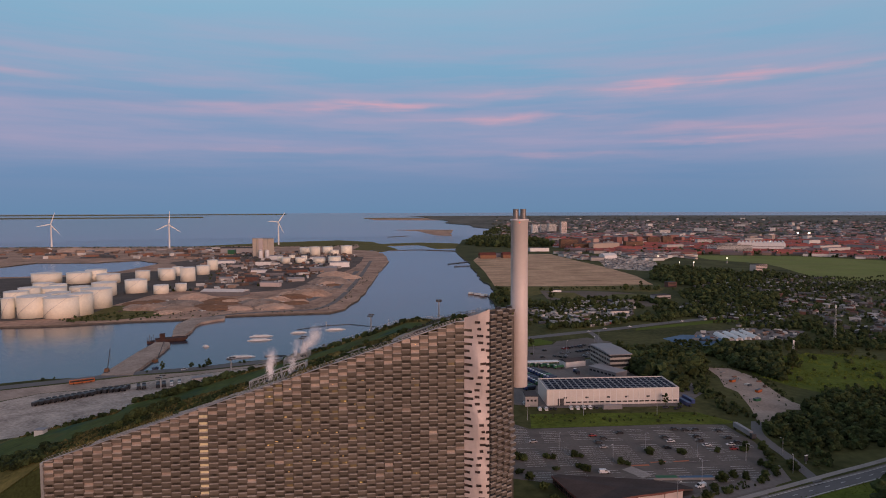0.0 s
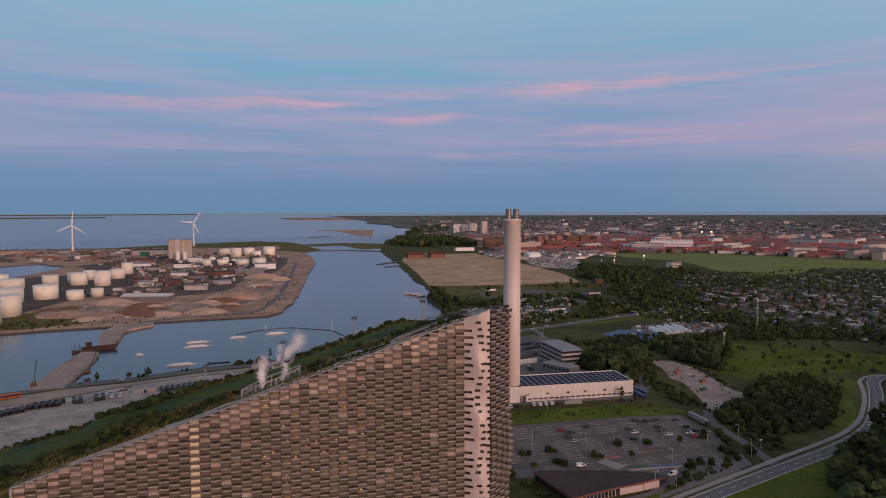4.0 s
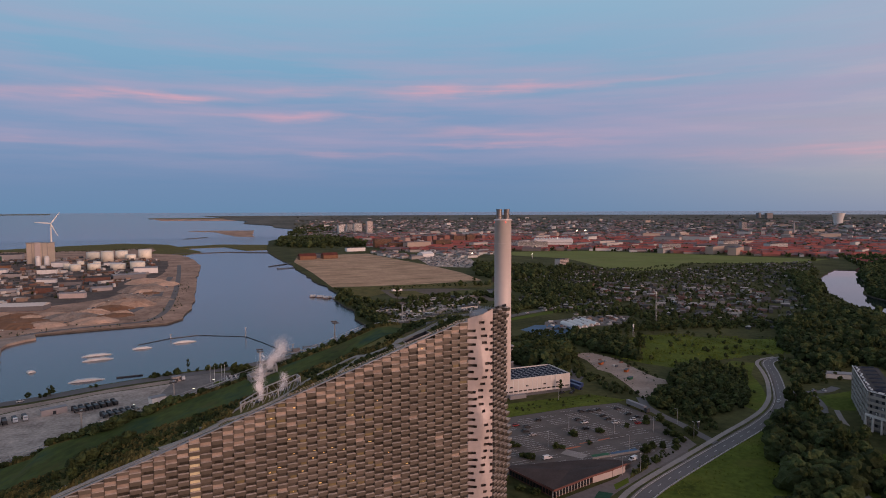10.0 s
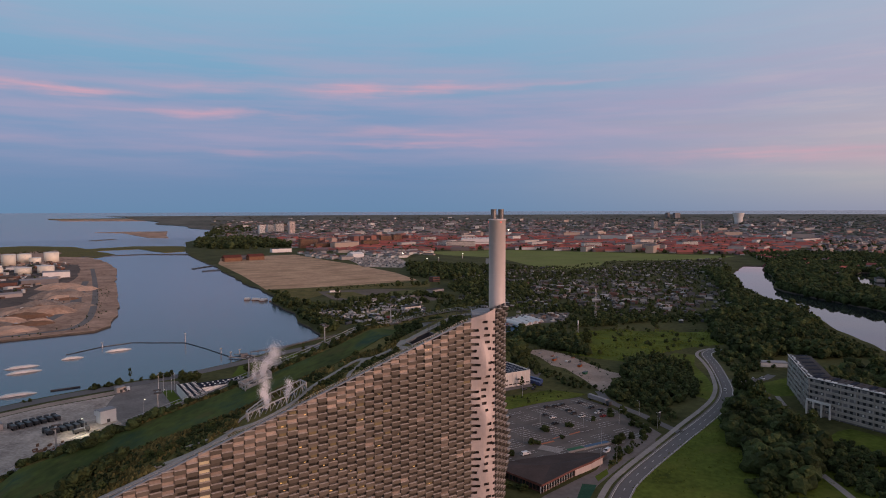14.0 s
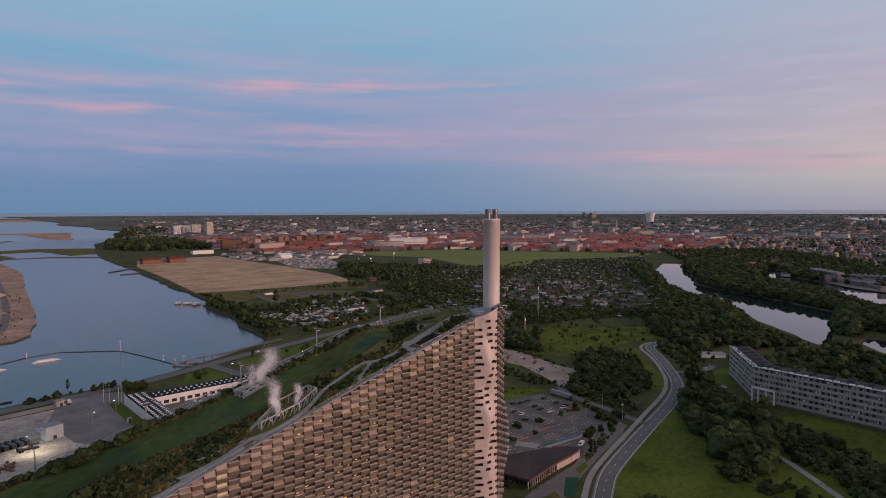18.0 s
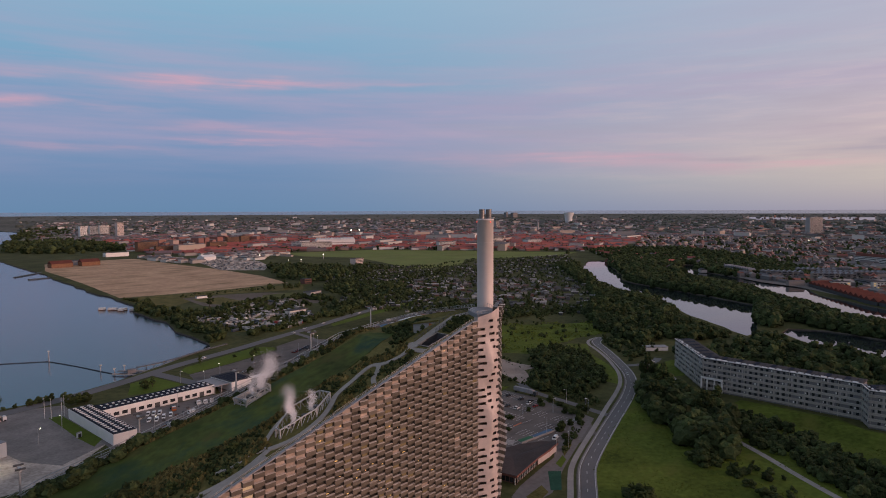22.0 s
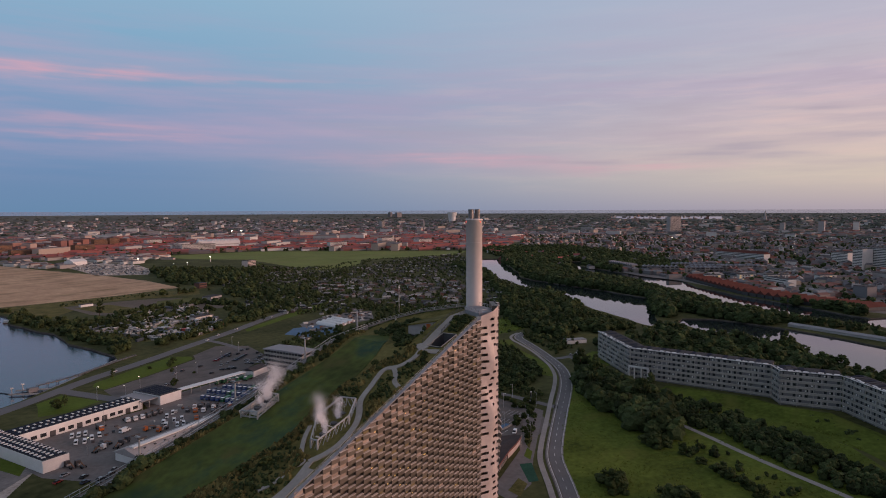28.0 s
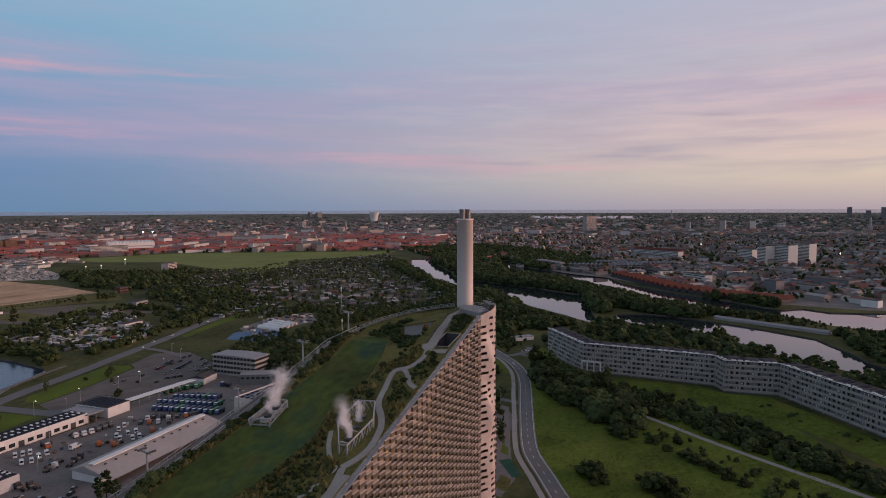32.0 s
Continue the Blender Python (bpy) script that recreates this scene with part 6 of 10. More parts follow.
foot = [(3.0, 240.5), (1.0, 253.5), (9, 254), (17, 248), (21, 240.5)]
tops = [83.0, 80.2, 80.6, 82.4, 84.2]
bm = bmesh.new()
lo_ = [bm.verts.new((x, y, 75.5)) for x, y in foot]
up_ = [bm.verts.new((x, y, z)) for (x, y), z in zip(foot, tops)]
for i in range(5):
    bm.faces.new((lo_[i], up_[i], up_[(i + 1) % 5], lo_[(i + 1) % 5]))
part("wall", bm, M_FACADEGREY, cab)
bm = bmesh.new()
lo_ = [bm.verts.new((10 + (x - 10) * 1.06, 247 + (y - 247) * 1.06, z)) for (x, y), z in zip(foot, tops)]
up_ = [bm.verts.new(v.co + Vector((0, 0, 0.55))) for v in lo_]
bm.faces.new(up_)
for i in range(5):
    bm.faces.new((lo_[i], lo_[(i + 1) % 5], up_[(i + 1) % 5], up_[i]))
part("roof", bm, M_ROUGH, cab, "planted roof")
M_CAB, _ = frame_at((1.0, 253.5), (3.0, 240.5))
part("panel", boxm(8.2, -0.12, 77.2, 10.0, -0.02, 81.6, m=M_CAB), M_ORANGE, cab, "orange-red panel")
part("door", boxm(11.2, -0.1, 77, 12.9, -0.02, 82.0, m=M_CAB), M_GLASS, cab, "dark glazed opening")
part("bench", boxm(2.0, -1.6, 76.4, 7.5, -0.9, 77.2, m=M_CAB), M_DARKSTEEL, cab)
for x, y in ((-32, 275), (-2, 278.5), (-62, 274.2), (-94, 274.2), (-126, 275.6)):
    m = thing("lift_mast", "grey steel ski-lift mast with a crossarm", "mast", "lift masts", at=pose(x, y, roof_z(x, y)))
    bm = bmesh.new()
    tube(bm, [(0.35, 0), (0.22, 7.5)], 10)
    part("pole", bm, M_STEEL, m)
    part("crossarm", boxm(-0.3, -2.2, 7.2, 0.3, 2.2, 7.7), M_STEEL, m)
    for dy in (-2, 2):
        part("sheave", boxm(-1.3, dy - 0.25, 7.6, 1.3, dy + 0.25, 8.1), M_DARKSTEEL, m)


def truss(name, label, corners, h, mid):
    """A steel screen frame round cooling units: posts, rails and slats on each side."""
    t = thing(name, label, "steel frame", "cooling frames")
    n = len(corners)
    for i in range(n):
        a, b = Vector(corners[i]), Vector(corners[(i + 1) % n])
        bm = bmesh.new()
        bar(bm, a - Vector((0, 0, 1.0)), a + Vector((0, 0, h)), 0.42)
        part("post", bm, M_STEEL, t)
        L = (b - a).length
        for z in (0.3, h * 0.52, h):
            bm = bmesh.new()
            bar(bm, a + Vector((0, 0, z)), b + Vector((0, 0, z)), 0.32)
            part("rail", bm, M_STEEL, t)
        k = max(2, int(L / 1.7))
        for j in range(k):
            p, q = a.lerp(b, j / k), a.lerp(b, (j + 1) / k)
            bm = bmesh.new()
            bar(bm, p + Vector((0, 0, h * 0.52)), q + Vector((0, 0, h)), 0.13)
            if j % 2 == 0:
                bar(bm, p, p + Vector((0, 0, h)), 0.16)
            part("brace", bm, M_STEEL, t)
    for x, y, z in mid:
        bm = bmesh.new()
        box(bm, x - 1.8, y - 1.5, z - 1, x + 1.8, y + 1.5, z + 2.2)
        u = part("cooling_unit", bm, M_WHITEWALL, t, "pale cooling unit")
        bm = bmesh.new()
        tube(bm, [(1.2, z + 2.2), (1.2, z + 2.9), (1.0, z + 2.9)], 20)
        part("fan_ring", bm, M_DARKSTEEL, u).location = (x, y, 0)
    return t


truss("cooling_frame", "galvanised steel screen frame round steaming cooling units",
      roof_pts([(-70.3, 226.6), (-70.2, 224), (-58.5, 224), (-51, 229), (-51.6, 234.4), (-61.5, 234.2)], -3.4), 5.9, roof_pts([(-64.5, 228), (-59.5, 229), (-55, 230.5)], -2.6))
truss("cooling_frame", "galvanised steel screen frame with pale panels on the slope",
      roof_pts([(-67, 263.6), (-66, 256.6), (-56.5, 258.8), (-56.6, 264)], -1.2), 3.7, roof_pts([(-63, 260.5), (-59, 261)], -1.2))
part("panel", boxm(-5, -0.1, 0.4, 5, 0.1, 3.4), M_WHITEWALL, bpy.data.objects["cooling_frame.001"]).matrix_world = pose(-61.8, 263.9, roof_z(-61.8, 263.9) - 1.0, 0, -17, -1)

# far parapet walk
walkway = thing("rim_walk", "grey metal walkway and rail along the far roof edge", "walkway", kind="structure")
def rim_in(x):
    return 274.5 - 3.6 * min(1, max(0, -x - 2) / 38) + max(0, -x - 100) * 0.06


def rim_out(x):
    return rim_in(x) + 1.6 + 2.2 * min(1, max(0, -x - 15) / 45)


X = [0, -20, -40, -60, -80, -100, -120, -140, -160, -180]
for a, b in zip(X, X[1:]):
    za, zb = roof_z(a, 275) + 0.3, roof_z(b, 275) + 0.3
    ya, yb, oa, ob_ = rim_in(a), rim_in(b), rim_out(a), rim_out(b)
    bm = bmesh.new()
    vs = [bm.verts.new(c) for c in ((a, ya, za), (b, yb, zb), (b, ob_, zb), (a, oa, za))]
    lo_ = [bm.verts.new(v.co - Vector((0, 0, 0.6))) for v in vs]
    bm.faces.new(vs[::-1])
    for i in range(4):
        bm.faces.new((vs[i], vs[(i + 1) % 4], lo_[(i + 1) % 4], lo_[i]))
    part("deck", bm, M_DECK, walkway)
    for ra, rb, hh in ((ya + 0.1, yb + 0.1, 1.2), (oa - 0.1, ob_ - 0.1, 1.5)):
        bm = bmesh.new()
        for z in (0.5, hh):
            bar(bm, (a, ra, za + z), (b, rb, zb + z), 0.16)
        for k in range(8):
            t = k / 8
            bar(bm, (a + (b - a) * t, ra + (rb - ra) * t, za + (zb - za) * t), (a + (b - a) * t, ra + (rb - ra) * t, za + (zb - za) * t + hh), 0.14)
        part("rail", bm, M_STEEL, walkway)
    bm = bmesh.new()
    vs = [bm.verts.new(c) for c in ((a, oa + 0.1, za), (b, ob_ + 0.1, zb), (b, ob_ + 0.1, 0), (a, oa + 0.1, 0))]
    bm.faces.new(vs)
    part("back_wall", bm, M_RECESS, walkway)
edge = [(0, 275.2, 77.3), (10, 270.5, 79.8), (19, 263, 82.2), (25, 252, 84.3), (27, 246, 85.2)]
for a, b in zip(edge, edge[1:]):
    bm = bmesh.new()
    bar(bm, a, b, 1.6, 0.25)
    part("deck", bm, M_DECK, walkway)
    bm = bmesh.new()
    for dz in (0.6, 1.15):
        bar(bm, Vector(a) + Vector((0, 0, dz)), Vector(b) + Vector((0, 0, dz)), 0.1)
    for k in range(4):
        p = Vector(a).lerp(Vector(b), k / 4)
        bar(bm, p, p + Vector((0, 0, 1.2)), 0.1)
    part("rail", bm, M_STEEL, walkway)
# roof planting
P_PLANT = [(-135, 212.5), (-8, 224.5), (-14, 236), (-30, 241), (-42, 243), (-56, 242), (-66, 238.5), (-85, 240), (-96, 243), (-111, 241.5), (-122, 237), (-142, 237.5), (-160, 236), (-150, 225)]
TRAILS = [[(-17, 233), (-23, 228.5), (-28, 229.3), (-36, 232.5), (-44, 229.5), (-52, 224), (-58, 219.5), (-66, 217.5), (-76, 220), (-84, 217), (-92, 217.5), (-92, 221), (-83, 220.5), (-78, 224), (-70, 222), (-60, 223), (-54, 227.5), (-46, 233.5), (-36, 237.5), (-29, 237.5), (-26, 232.5), (-20, 233.5)], [(-28, 234), (-36, 225), (-38, 221.5), (-41, 222.5), (-36, 229), (-31, 234.5)]]
COURTS = [*TRAILS, [(-122, 211.8), (-62, 217.8), (-62, 221.5), (-122, 216)], [(-73, 220), (-58, 220), (-48, 227), (-49, 237), (-63, 237), (-73, 230)], [(-19, 222), (-3, 222), (-3, 240), (-19, 234)]]
woods("roof_shrubs", "dark shrubs planted on the roof", P_PLANT, 1000, 0.4, 1.15, COURTS, zf=roof_z, width=0.6, category="shrubs")
woods("roof_shrubs", "shrubs along the far roof edge", [(-4, 271), (-30, 266), (-62, 267), (-100, 268.5), (-150, 271), (-190, 275), (-190, 277), (-120, 271.5), (-60, 270.4), (-4, 273.2)], 190, 0.6, 2.2, zf=roof_z, width=0.6, category="shrubs")
woods("roof_shrubs", "dense bushes low on the far edge", [(-90, 270.6), (-104, 266), (-118, 264), (-128, 267), (-120, 271.5), (-98, 271.2)], 60, 1.6, 3.6, zf=roof_z, width=0.6, category="shrubs")
woods("roof_shrubs", "tall bushes beside the slope", [(-120, 238), (-107, 245), (-103, 241), (-112, 233), (-120, 232)], 34, 2.0, 4.4, zf=roof_z, width=0.55, category="shrubs")
woods("roof_shrubs", "planted bed between ramp and roof edge", [(-4, 226), (6, 226.5), (8, 230), (9, 234), (1, 232.3), (-4, 230)], 80, 0.5, 1.2, zf=roof_z, width=0.6, category="shrubs")
woods("roof_shrubs", "bushes round the summit", [(-22, 240), (-14, 238), (-4, 240), (-2, 255), (4, 258), (14, 252), (12, 262), (-2, 268), (-8, 262), (-4, 256), (-14, 247)], 110, 0.7, 1.9, zf=roof_z, width=0.6, category="shrubs")
woods("roof_shrubs", "dense bushes over the low end of the roof", [(-139, 211.5), (-139, 222), (-150, 231), (-176, 230), (-186, 222), (-170, 211)], 170, 0.8, 2.6, zf=roof_z, width=0.65, category="shrubs")
woods("roof_shrubs", "shrubs at the foot of the slope", [(-150, 237), (-138, 237), (-128, 232), (-140, 218), (-165, 215), (-178, 226)], 50, 1.0, 3.0, zf=roof_z, width=0.6, category="shrubs")
M_TUFTDRY = mat("dry_weeds", (0.075, 0.078, 0.022), 0.95, vary=0.5, scale=0.06, fine=0.5, tint=(0.135, 0.11, 0.042), island=0.45)
tufts("roof_grass", "rough grass and weeds on the planted roof", P_PLANT, 9000, 0.4, 1.25, M_TUFTDRY, COURTS, roof_z)
tufts("roof_grass", "rough grass beside the rim walk", [(-4, 271), (-30, 266), (-62, 267), (-100, 268.5), (-150, 271), (-190, 275), (-190, 277), (-120, 271.5), (-60, 270.4), (-4, 273.2)], 3000, 0.35, 1.1, M_TUFTDRY, (), roof_z)
for x, y in [(-95, 226), (-92, 229), (-98, 231), (-88, 228), (-104, 228), (-80, 233), (-110, 222), (-118, 224), (-84, 238), (-78, 237), (-124, 230), (-36, 229), (-30, 241), (-12, 243), (0, 231), (4, 233), (6, 230), (-46, 226), (-42, 227)]:
    plant_tree(x, y, 0.5 + 0.4 * RNG.rand(), SHRUB_KINDS, roof_z(x, y) - 0.1)
hut = thing("roof_hut", "small white hut at the foot of the ski slope", "hut", at=pose(-176, 269, roof_z(-176, 269)))
part("wall", boxm(-2, -1.6, -1, 2, 1.6, 2.4), M_WHITE, hut)
part("roof", boxm(-2.2, -1.8, 2.4, 2.2, 1.8, 2.6), M_ROOFGREY, hut)

# steam: fine droplets, thick in the core and thin at the rim
M_STEAM = mat("steam_droplets", (0.82, 0.82, 0.84), 0.95, vary=0.05)
TETRA = (np.array([(1, 1, 1), (-1, -1, 1), (-1, 1, -1), (1, -1, -1)], float) * 0.9, np.array([(0, 2, 1), (0, 1, 3), (0, 3, 2), (1, 2, 3)]))
for n, pts, r0, r1 in ((60000, [(-59.2, 261, 2.5), (-58.6, 261.5, 4), (-57, 262, 6), (-55, 263, 7.5), (-53, 264, 8.2)], 0.6, 2.4), (9000, [(-62, 260.5, 2), (-62.3, 260.8, 5), (-61, 261.5, 8)], 0.5, 1.4), (40000, [(-64.0, 228, -0.5), (-63.6, 228.6, 3), (-64.8, 229.8, 6), (-63.4, 231.5, 9)], 0.4, 1.5), (15000, [(-57, 230, -0.5), (-56.6, 230.6, 2), (-55.8, 231.4, 4.5)], 0.5, 1.1)):
    rng = np.random.RandomState(n)
    P = np.array([(x, y, roof_z(x, y) + z) for x, y, z in pts])
    k = rng.rand(n) ** 1.25
    f = k * (len(P) - 1)
    C = np.column_stack([np.interp(f, np.arange(len(P)), P[:, c]) for c in range(3)])
    wob = np.column_stack([np.sin(k * 9 + c * 2.1 + n) * 0.45 * k for c in range(3)])
    C = C + wob * r1 + rng.randn(n, 3) * (r0 + (r1 - r0) * k)[:, None] * (0.42 + 0.4 * np.abs(np.sin(k * 14 + n)))[:, None]
    V, F = lumps(C, 0.013 + 0.016 * rng.rand(n), TETRA, rng, 0.2, 1.0)
    ob = part("steam_plume", mesh_np("steam_plume", V, F, M_STEAM), None)
    ob.visible_shadow = False
    tagged(ob, "thin white steam rising from a cooling unit", "steam", "", "stuff")

# ---- vehicles ----
# lorry windscreens: reflected sky is painted in as a lighter base colour
M_SKYPANE = mat("windscreen_sky_tint", (0.22, 0.24, 0.27), 0.25, vary=0.2, random_=0.5)


def shell(bm, prof, w, taper=0.12):
    """A body from a side outline (x, z), narrower toward the top."""
    zs = [p[1] for p in prof]
    lo_, hi_ = min(zs), max(zs)
    rows = []
    for s in (-1, 1):
        rows.append([bm.verts.new((x, s * w / 2 * (1 - taper * (z - lo_) / (hi_ - lo_ + 1e-6)), z)) for x, z in prof])
    n = len(prof)
    for i in range(n):
        j = (i + 1) % n
        bm.faces.new((rows[0][i], rows[0][j], rows[1][j], rows[1][i]))
    bm.faces.new(rows[0][::-1])
    bm.faces.new(rows[1])
    bmesh.ops.recalc_face_normals(bm, faces=bm.faces[:])


wheel_bm = bmesh.new()
tube(wheel_bm, [(0.33, -0.11), (0.33, 0.11)], 12, Matrix.Rotation(math.pi / 2, 4, "X"))
WHEEL = finish(wheel_bm, "wheel", M_TYRE)


def wheels(t, xs, w, s=1.0):
    for x in xs:
        for y in (-w / 2, w / 2):
            o = part("wheel", WHEEL, None, t)
            o.location, o.scale = (x, y, 0.33 * s), (s, s, s)


def car_proto(label, paint, group="parked cars"):
    t = thing("car", label, "car", group)
    bm = bmesh.new()
    shell(bm, [(-2.2, 0.3), (2.2, 0.3), (2.25, 0.65), (1.3, 0.88), (-1.9, 0.95), (-2.25, 0.7)], 1.78, 0.06)
    part("body", bm, paint, t)
    bm = bmesh.new()
    shell(bm, [(-1.95, 0.93), (1.2, 0.88), (0.5, 1.36), (-1.2, 1.4)], 1.62, 0.2)
    part("cabin", bm, M_CARGLASS, t)
    part("roof", boxm(-1.15, -0.62, 1.38, 0.45, 0.62, 1.44), paint, t)
    wheels(t, (-1.35, 1.4), 1.6)
    return t


def van_proto(label, paint, group="vans in the yard"):
    t = thing("van", label, "van", group)
    bm = bmesh.new()
    shell(bm, [(-2.5, 0.35), (2.5, 0.35), (2.55, 0.85), (1.75, 1.08), (1.0, 1.85), (-2.4, 1.95), (-2.5, 1.2)], 1.9, 0.09)
    part("body", bm, paint, t)
    bm = bmesh.new()
    shell(bm, [(1.72, 1.12), (1.8, 1.12), (1.1, 1.83), (1.02, 1.83)], 1.62, 0.08)
    part("windscreen", bm, M_CARGLASS, t)
    for sy in (-0.9, 0.9):
        bm = bmesh.new()
        shell(bm, [(0.2, 1.18), (1.5, 1.18), (1.0, 1.7), (0.2, 1.7)], 0.12, 0.0)
        part("side_window", bm, M_CARGLASS, t).location = (0, sy * 0.985, 0)
    part("rear_window", boxm(-2.52, -0.7, 1.2, -2.44, 0.7, 1.72), M_CARGLASS, t)
    wheels(t, (-1.6, 1.6), 1.72)
    return t


def truck_proto(label, cab_paint, body_paint, group="lorries in the yard"):
    t = thing("truck", label, "truck", group)
    bm = bmesh.new()
    shell(bm, [(2.2, 0.6), (4.2, 0.6), (4.25, 1.6), (4.0, 2.9), (2.2, 3.0)], 2.4, 0.06)
    part("cab", bm, cab_paint, t)
    part("windscreen", boxm(4.08, -1.0, 1.7, 4.2, 1.0, 2.6), M_SKYPANE, t)
    part("cab_roof", boxm(2.4, -1.05, 2.96, 4.0, 1.05, 3.12), cab_paint if cab_paint == M_DARKSTEEL else M_WHITEVAN, t)
    bm = bmesh.new()
    box(bm, -4.2, -1.2, 1.1, 1.6, 1.2, 2.75)
    bmesh.ops.bevel(bm, geom=bm.edges[:], offset=0.15, segments=1, affect="EDGES")
    part("body", bm, body_paint, t)
    part("chassis", boxm(-4.2, -0.9, 0.6, 4.0, 0.9, 1.1), M_DARKSTEEL, t)
    wheels(t, (-3.2, -2.0, 3.2), 2.2, 1.5)
    return t


def chassis_proto(label, cab_paint, group="lorries in the yard"):
    t = thing("truck", label, "truck", group)
    bm = bmesh.new()
    shell(bm, [(2.0, 0.6), (3.9, 0.6), (3.95, 1.6), (3.7, 2.8), (2.0, 2.9)], 2.3, 0.06)
    part("cab", bm, cab_paint, t)
    part("windscreen", boxm(3.8, -1.0, 1.6, 3.9, 1.0, 2.5), M_SKYPANE, t)
    part("chassis", boxm(-3.8, -0.55, 0.7, 2.0, 0.55, 1.05), M_DARKSTEEL, t)
    bm = bmesh.new()
    bar(bm, (-3.4, 0, 1.1), (-0.4, 0, 2.5), 0.4)
    bar(bm, (-0.4, 0, 2.5), (1.7, 0, 1.4), 0.35)
    part("hook_arm", bm, M_RUST, t)
    part("tool_box", boxm(0.2, -1.1, 0.7, 1.6, 1.1, 1.5), M_CONC, t)
    wheels(t, (-3.0, -1.8, 3.0), 2.1, 1.4)
    return t


def spread(proto, spots):
    """The first spot takes the original, the others copies."""
    for i, (x, y, a) in enumerate(spots):
        m = pose(x, y, 0.09, 0, 0, a)
        if i == 0:
            proto.matrix_world = m
        else:
            copy_thing(proto, m)


M_DARKCAR = mat("dark_car_paint", (0.028, 0.03, 0.036), 0.35, vary=0.1, random_=0.6)
M_REDCAR = mat("red_car_paint", (0.28, 0.02, 0.02), 0.35, vary=0.1)
M_GREYCAR = mat("silver_car_paint", (0.36, 0.35, 0.36), 0.35, vary=0.1)
spread(car_proto("dark parked car in the asphalt car park", M_DARKCAR), [(87, 336, 4), (83, 330, 4), (98, 344, 184), (121, 337, 4), (131, 350, 4), (136.5, 348.5, 4), (142, 348.9, 184), (139, 338, 4), (138, 332, 184), (117, 322, 4), (155, 347, 4), (155, 336, 184), (157, 329, 4)])
spread(car_proto("red parked car in the asphalt car park", M_REDCAR), [(82, 340, 4), (151, 320, 4)])
spread(car_proto("silver parked car in the asphalt car park", M_GREYCAR), [(84, 323, 4), (48, 331, 184), (305, 336, 20)])
spread(car_proto("white parked car in the asphalt car park", M_WHITE), [(122, 331, 4), (139, 325, 4), (152, 326, 184), (312, 334, 70)])
spread(van_proto("small white lorry van by the low brown hall", M_WHITEVAN, ""), [(76, 291, 5), (115.5, 275.5, 200)])
spread(van_proto("white works van parked in the yard", M_WHITEVAN), [(-39.2, 465.3, 245), (-36.2, 464.1, 245), (-33, 463.4, 245), (-33.5, 454.1, 250), (-29, 455.3, 250), (-42, 453.2, 245), (-38.3, 451.3, 245), (10.3, 456.1, 240), (1.9, 441.8, 235), (9, 445.4, 240), (13.5, 444.8, 240), (9.7, 436.1, 240), (6.3, 437, 240), (16, 459.6, 240), (3.5, 447.5, 235), (60, 386, 92), (80, 388, 92), (84, 388, 92), (88, 388.5, 92), (92, 389, 92), (64, 386, 92), (52, 398, 90)])
big_van = van_proto("large white box van crossing the yard", M_WHITEVAN)
spread(big_van, [(-17, 451, 20)])
big_van.scale = (1.35, 1.25, 1.4)
spread(car_proto("car parked at the foot of the yard", M_CAR, "yard cars"), [(-62.4, 413.9, 20), (-57.8, 404.6, 25), (-67.7, 408.1, 20), (-60, 398, 15), (-54, 396, 15), (-51, 392.5, 15), (-57, 391, 15), (-48.5, 398, 30), (-45, 402, 40)])
spread(chassis_proto("white-cabbed skip lorry with a bare chassis", M_WHITEVAN), [(-8, 468.7, 262), (-4, 467.5, 262), (0, 467.2, 262), (-39, 433, 20), (31.2, 459.8, 230), (38.1, 449.4, 225), (30.6, 448.9, 230)])

spread(chassis_proto("dark hooklift lorry with a bare chassis", M_DARKSTEEL), [(25, 457.3, 230), (35.3, 459.6, 225), (38.5, 455.5, 225), (43.1, 447.9, 225), (34.2, 443.6, 225), (4, 467.6, 262), (8, 468.2, 262), (12, 468.6, 262), (-33.4, 437.9, 200), (-30, 431, 40), (-26, 433.5, 25), (-57, 422, 95), (-53.4, 419, 95)])
spread(chassis_proto("orange-cabbed skip lorry in the works yard", M_ORANGE), [(20, 439.4, 235), (-2.8, 436.4, 200), (-6.5, 443.5, 190), (27.5, 452.5, 228)])
spread(car_proto("car parked on the depot forecourt", M_CAR, "forecourt cars"), [(108 + 3.1 * i, 560 + 2.0 * i, 120) for i in range(8)] + [(118 + 3.0 * i, 548 + 1.8 * i, 120) for i in range(7)] + [(66, 548, 30), (74, 551, 30), (90, 553, 30)])
spread(car_proto("silver car parked on the depot forecourt", M_GREYCAR, "forecourt cars"), [(103, 543, 30), (110, 545, 30), (105, 533, 120), (125, 541, 120), (131, 537, 120), (136, 533, 120), (144, 547, 30), (120, 533, 110), (127, 527, 120), (46, 523, 40)])
spread(car_proto("dark car parked on the depot forecourt", M_DARKCAR, "forecourt cars"), [(103, 526, 120), (99, 528, 120), (95, 530, 120), (139, 543, 30), (147, 557, 30), (150, 576, 30), (144, 576, 30), (134, 567, 30), (125, 566, 30), (121, 528.5, 110), (84, 527, 30)])
spread(truck_proto("orange works lorry in the yard", M_ORANGE, M_DARKSTEEL), [(-24.2, 466, 262), (47, 441, 160)])
M_BLUEBODY = mat("dark_blue_body", (0.03, 0.04, 0.075), 0.5, vary=0.3, random_=0.5)
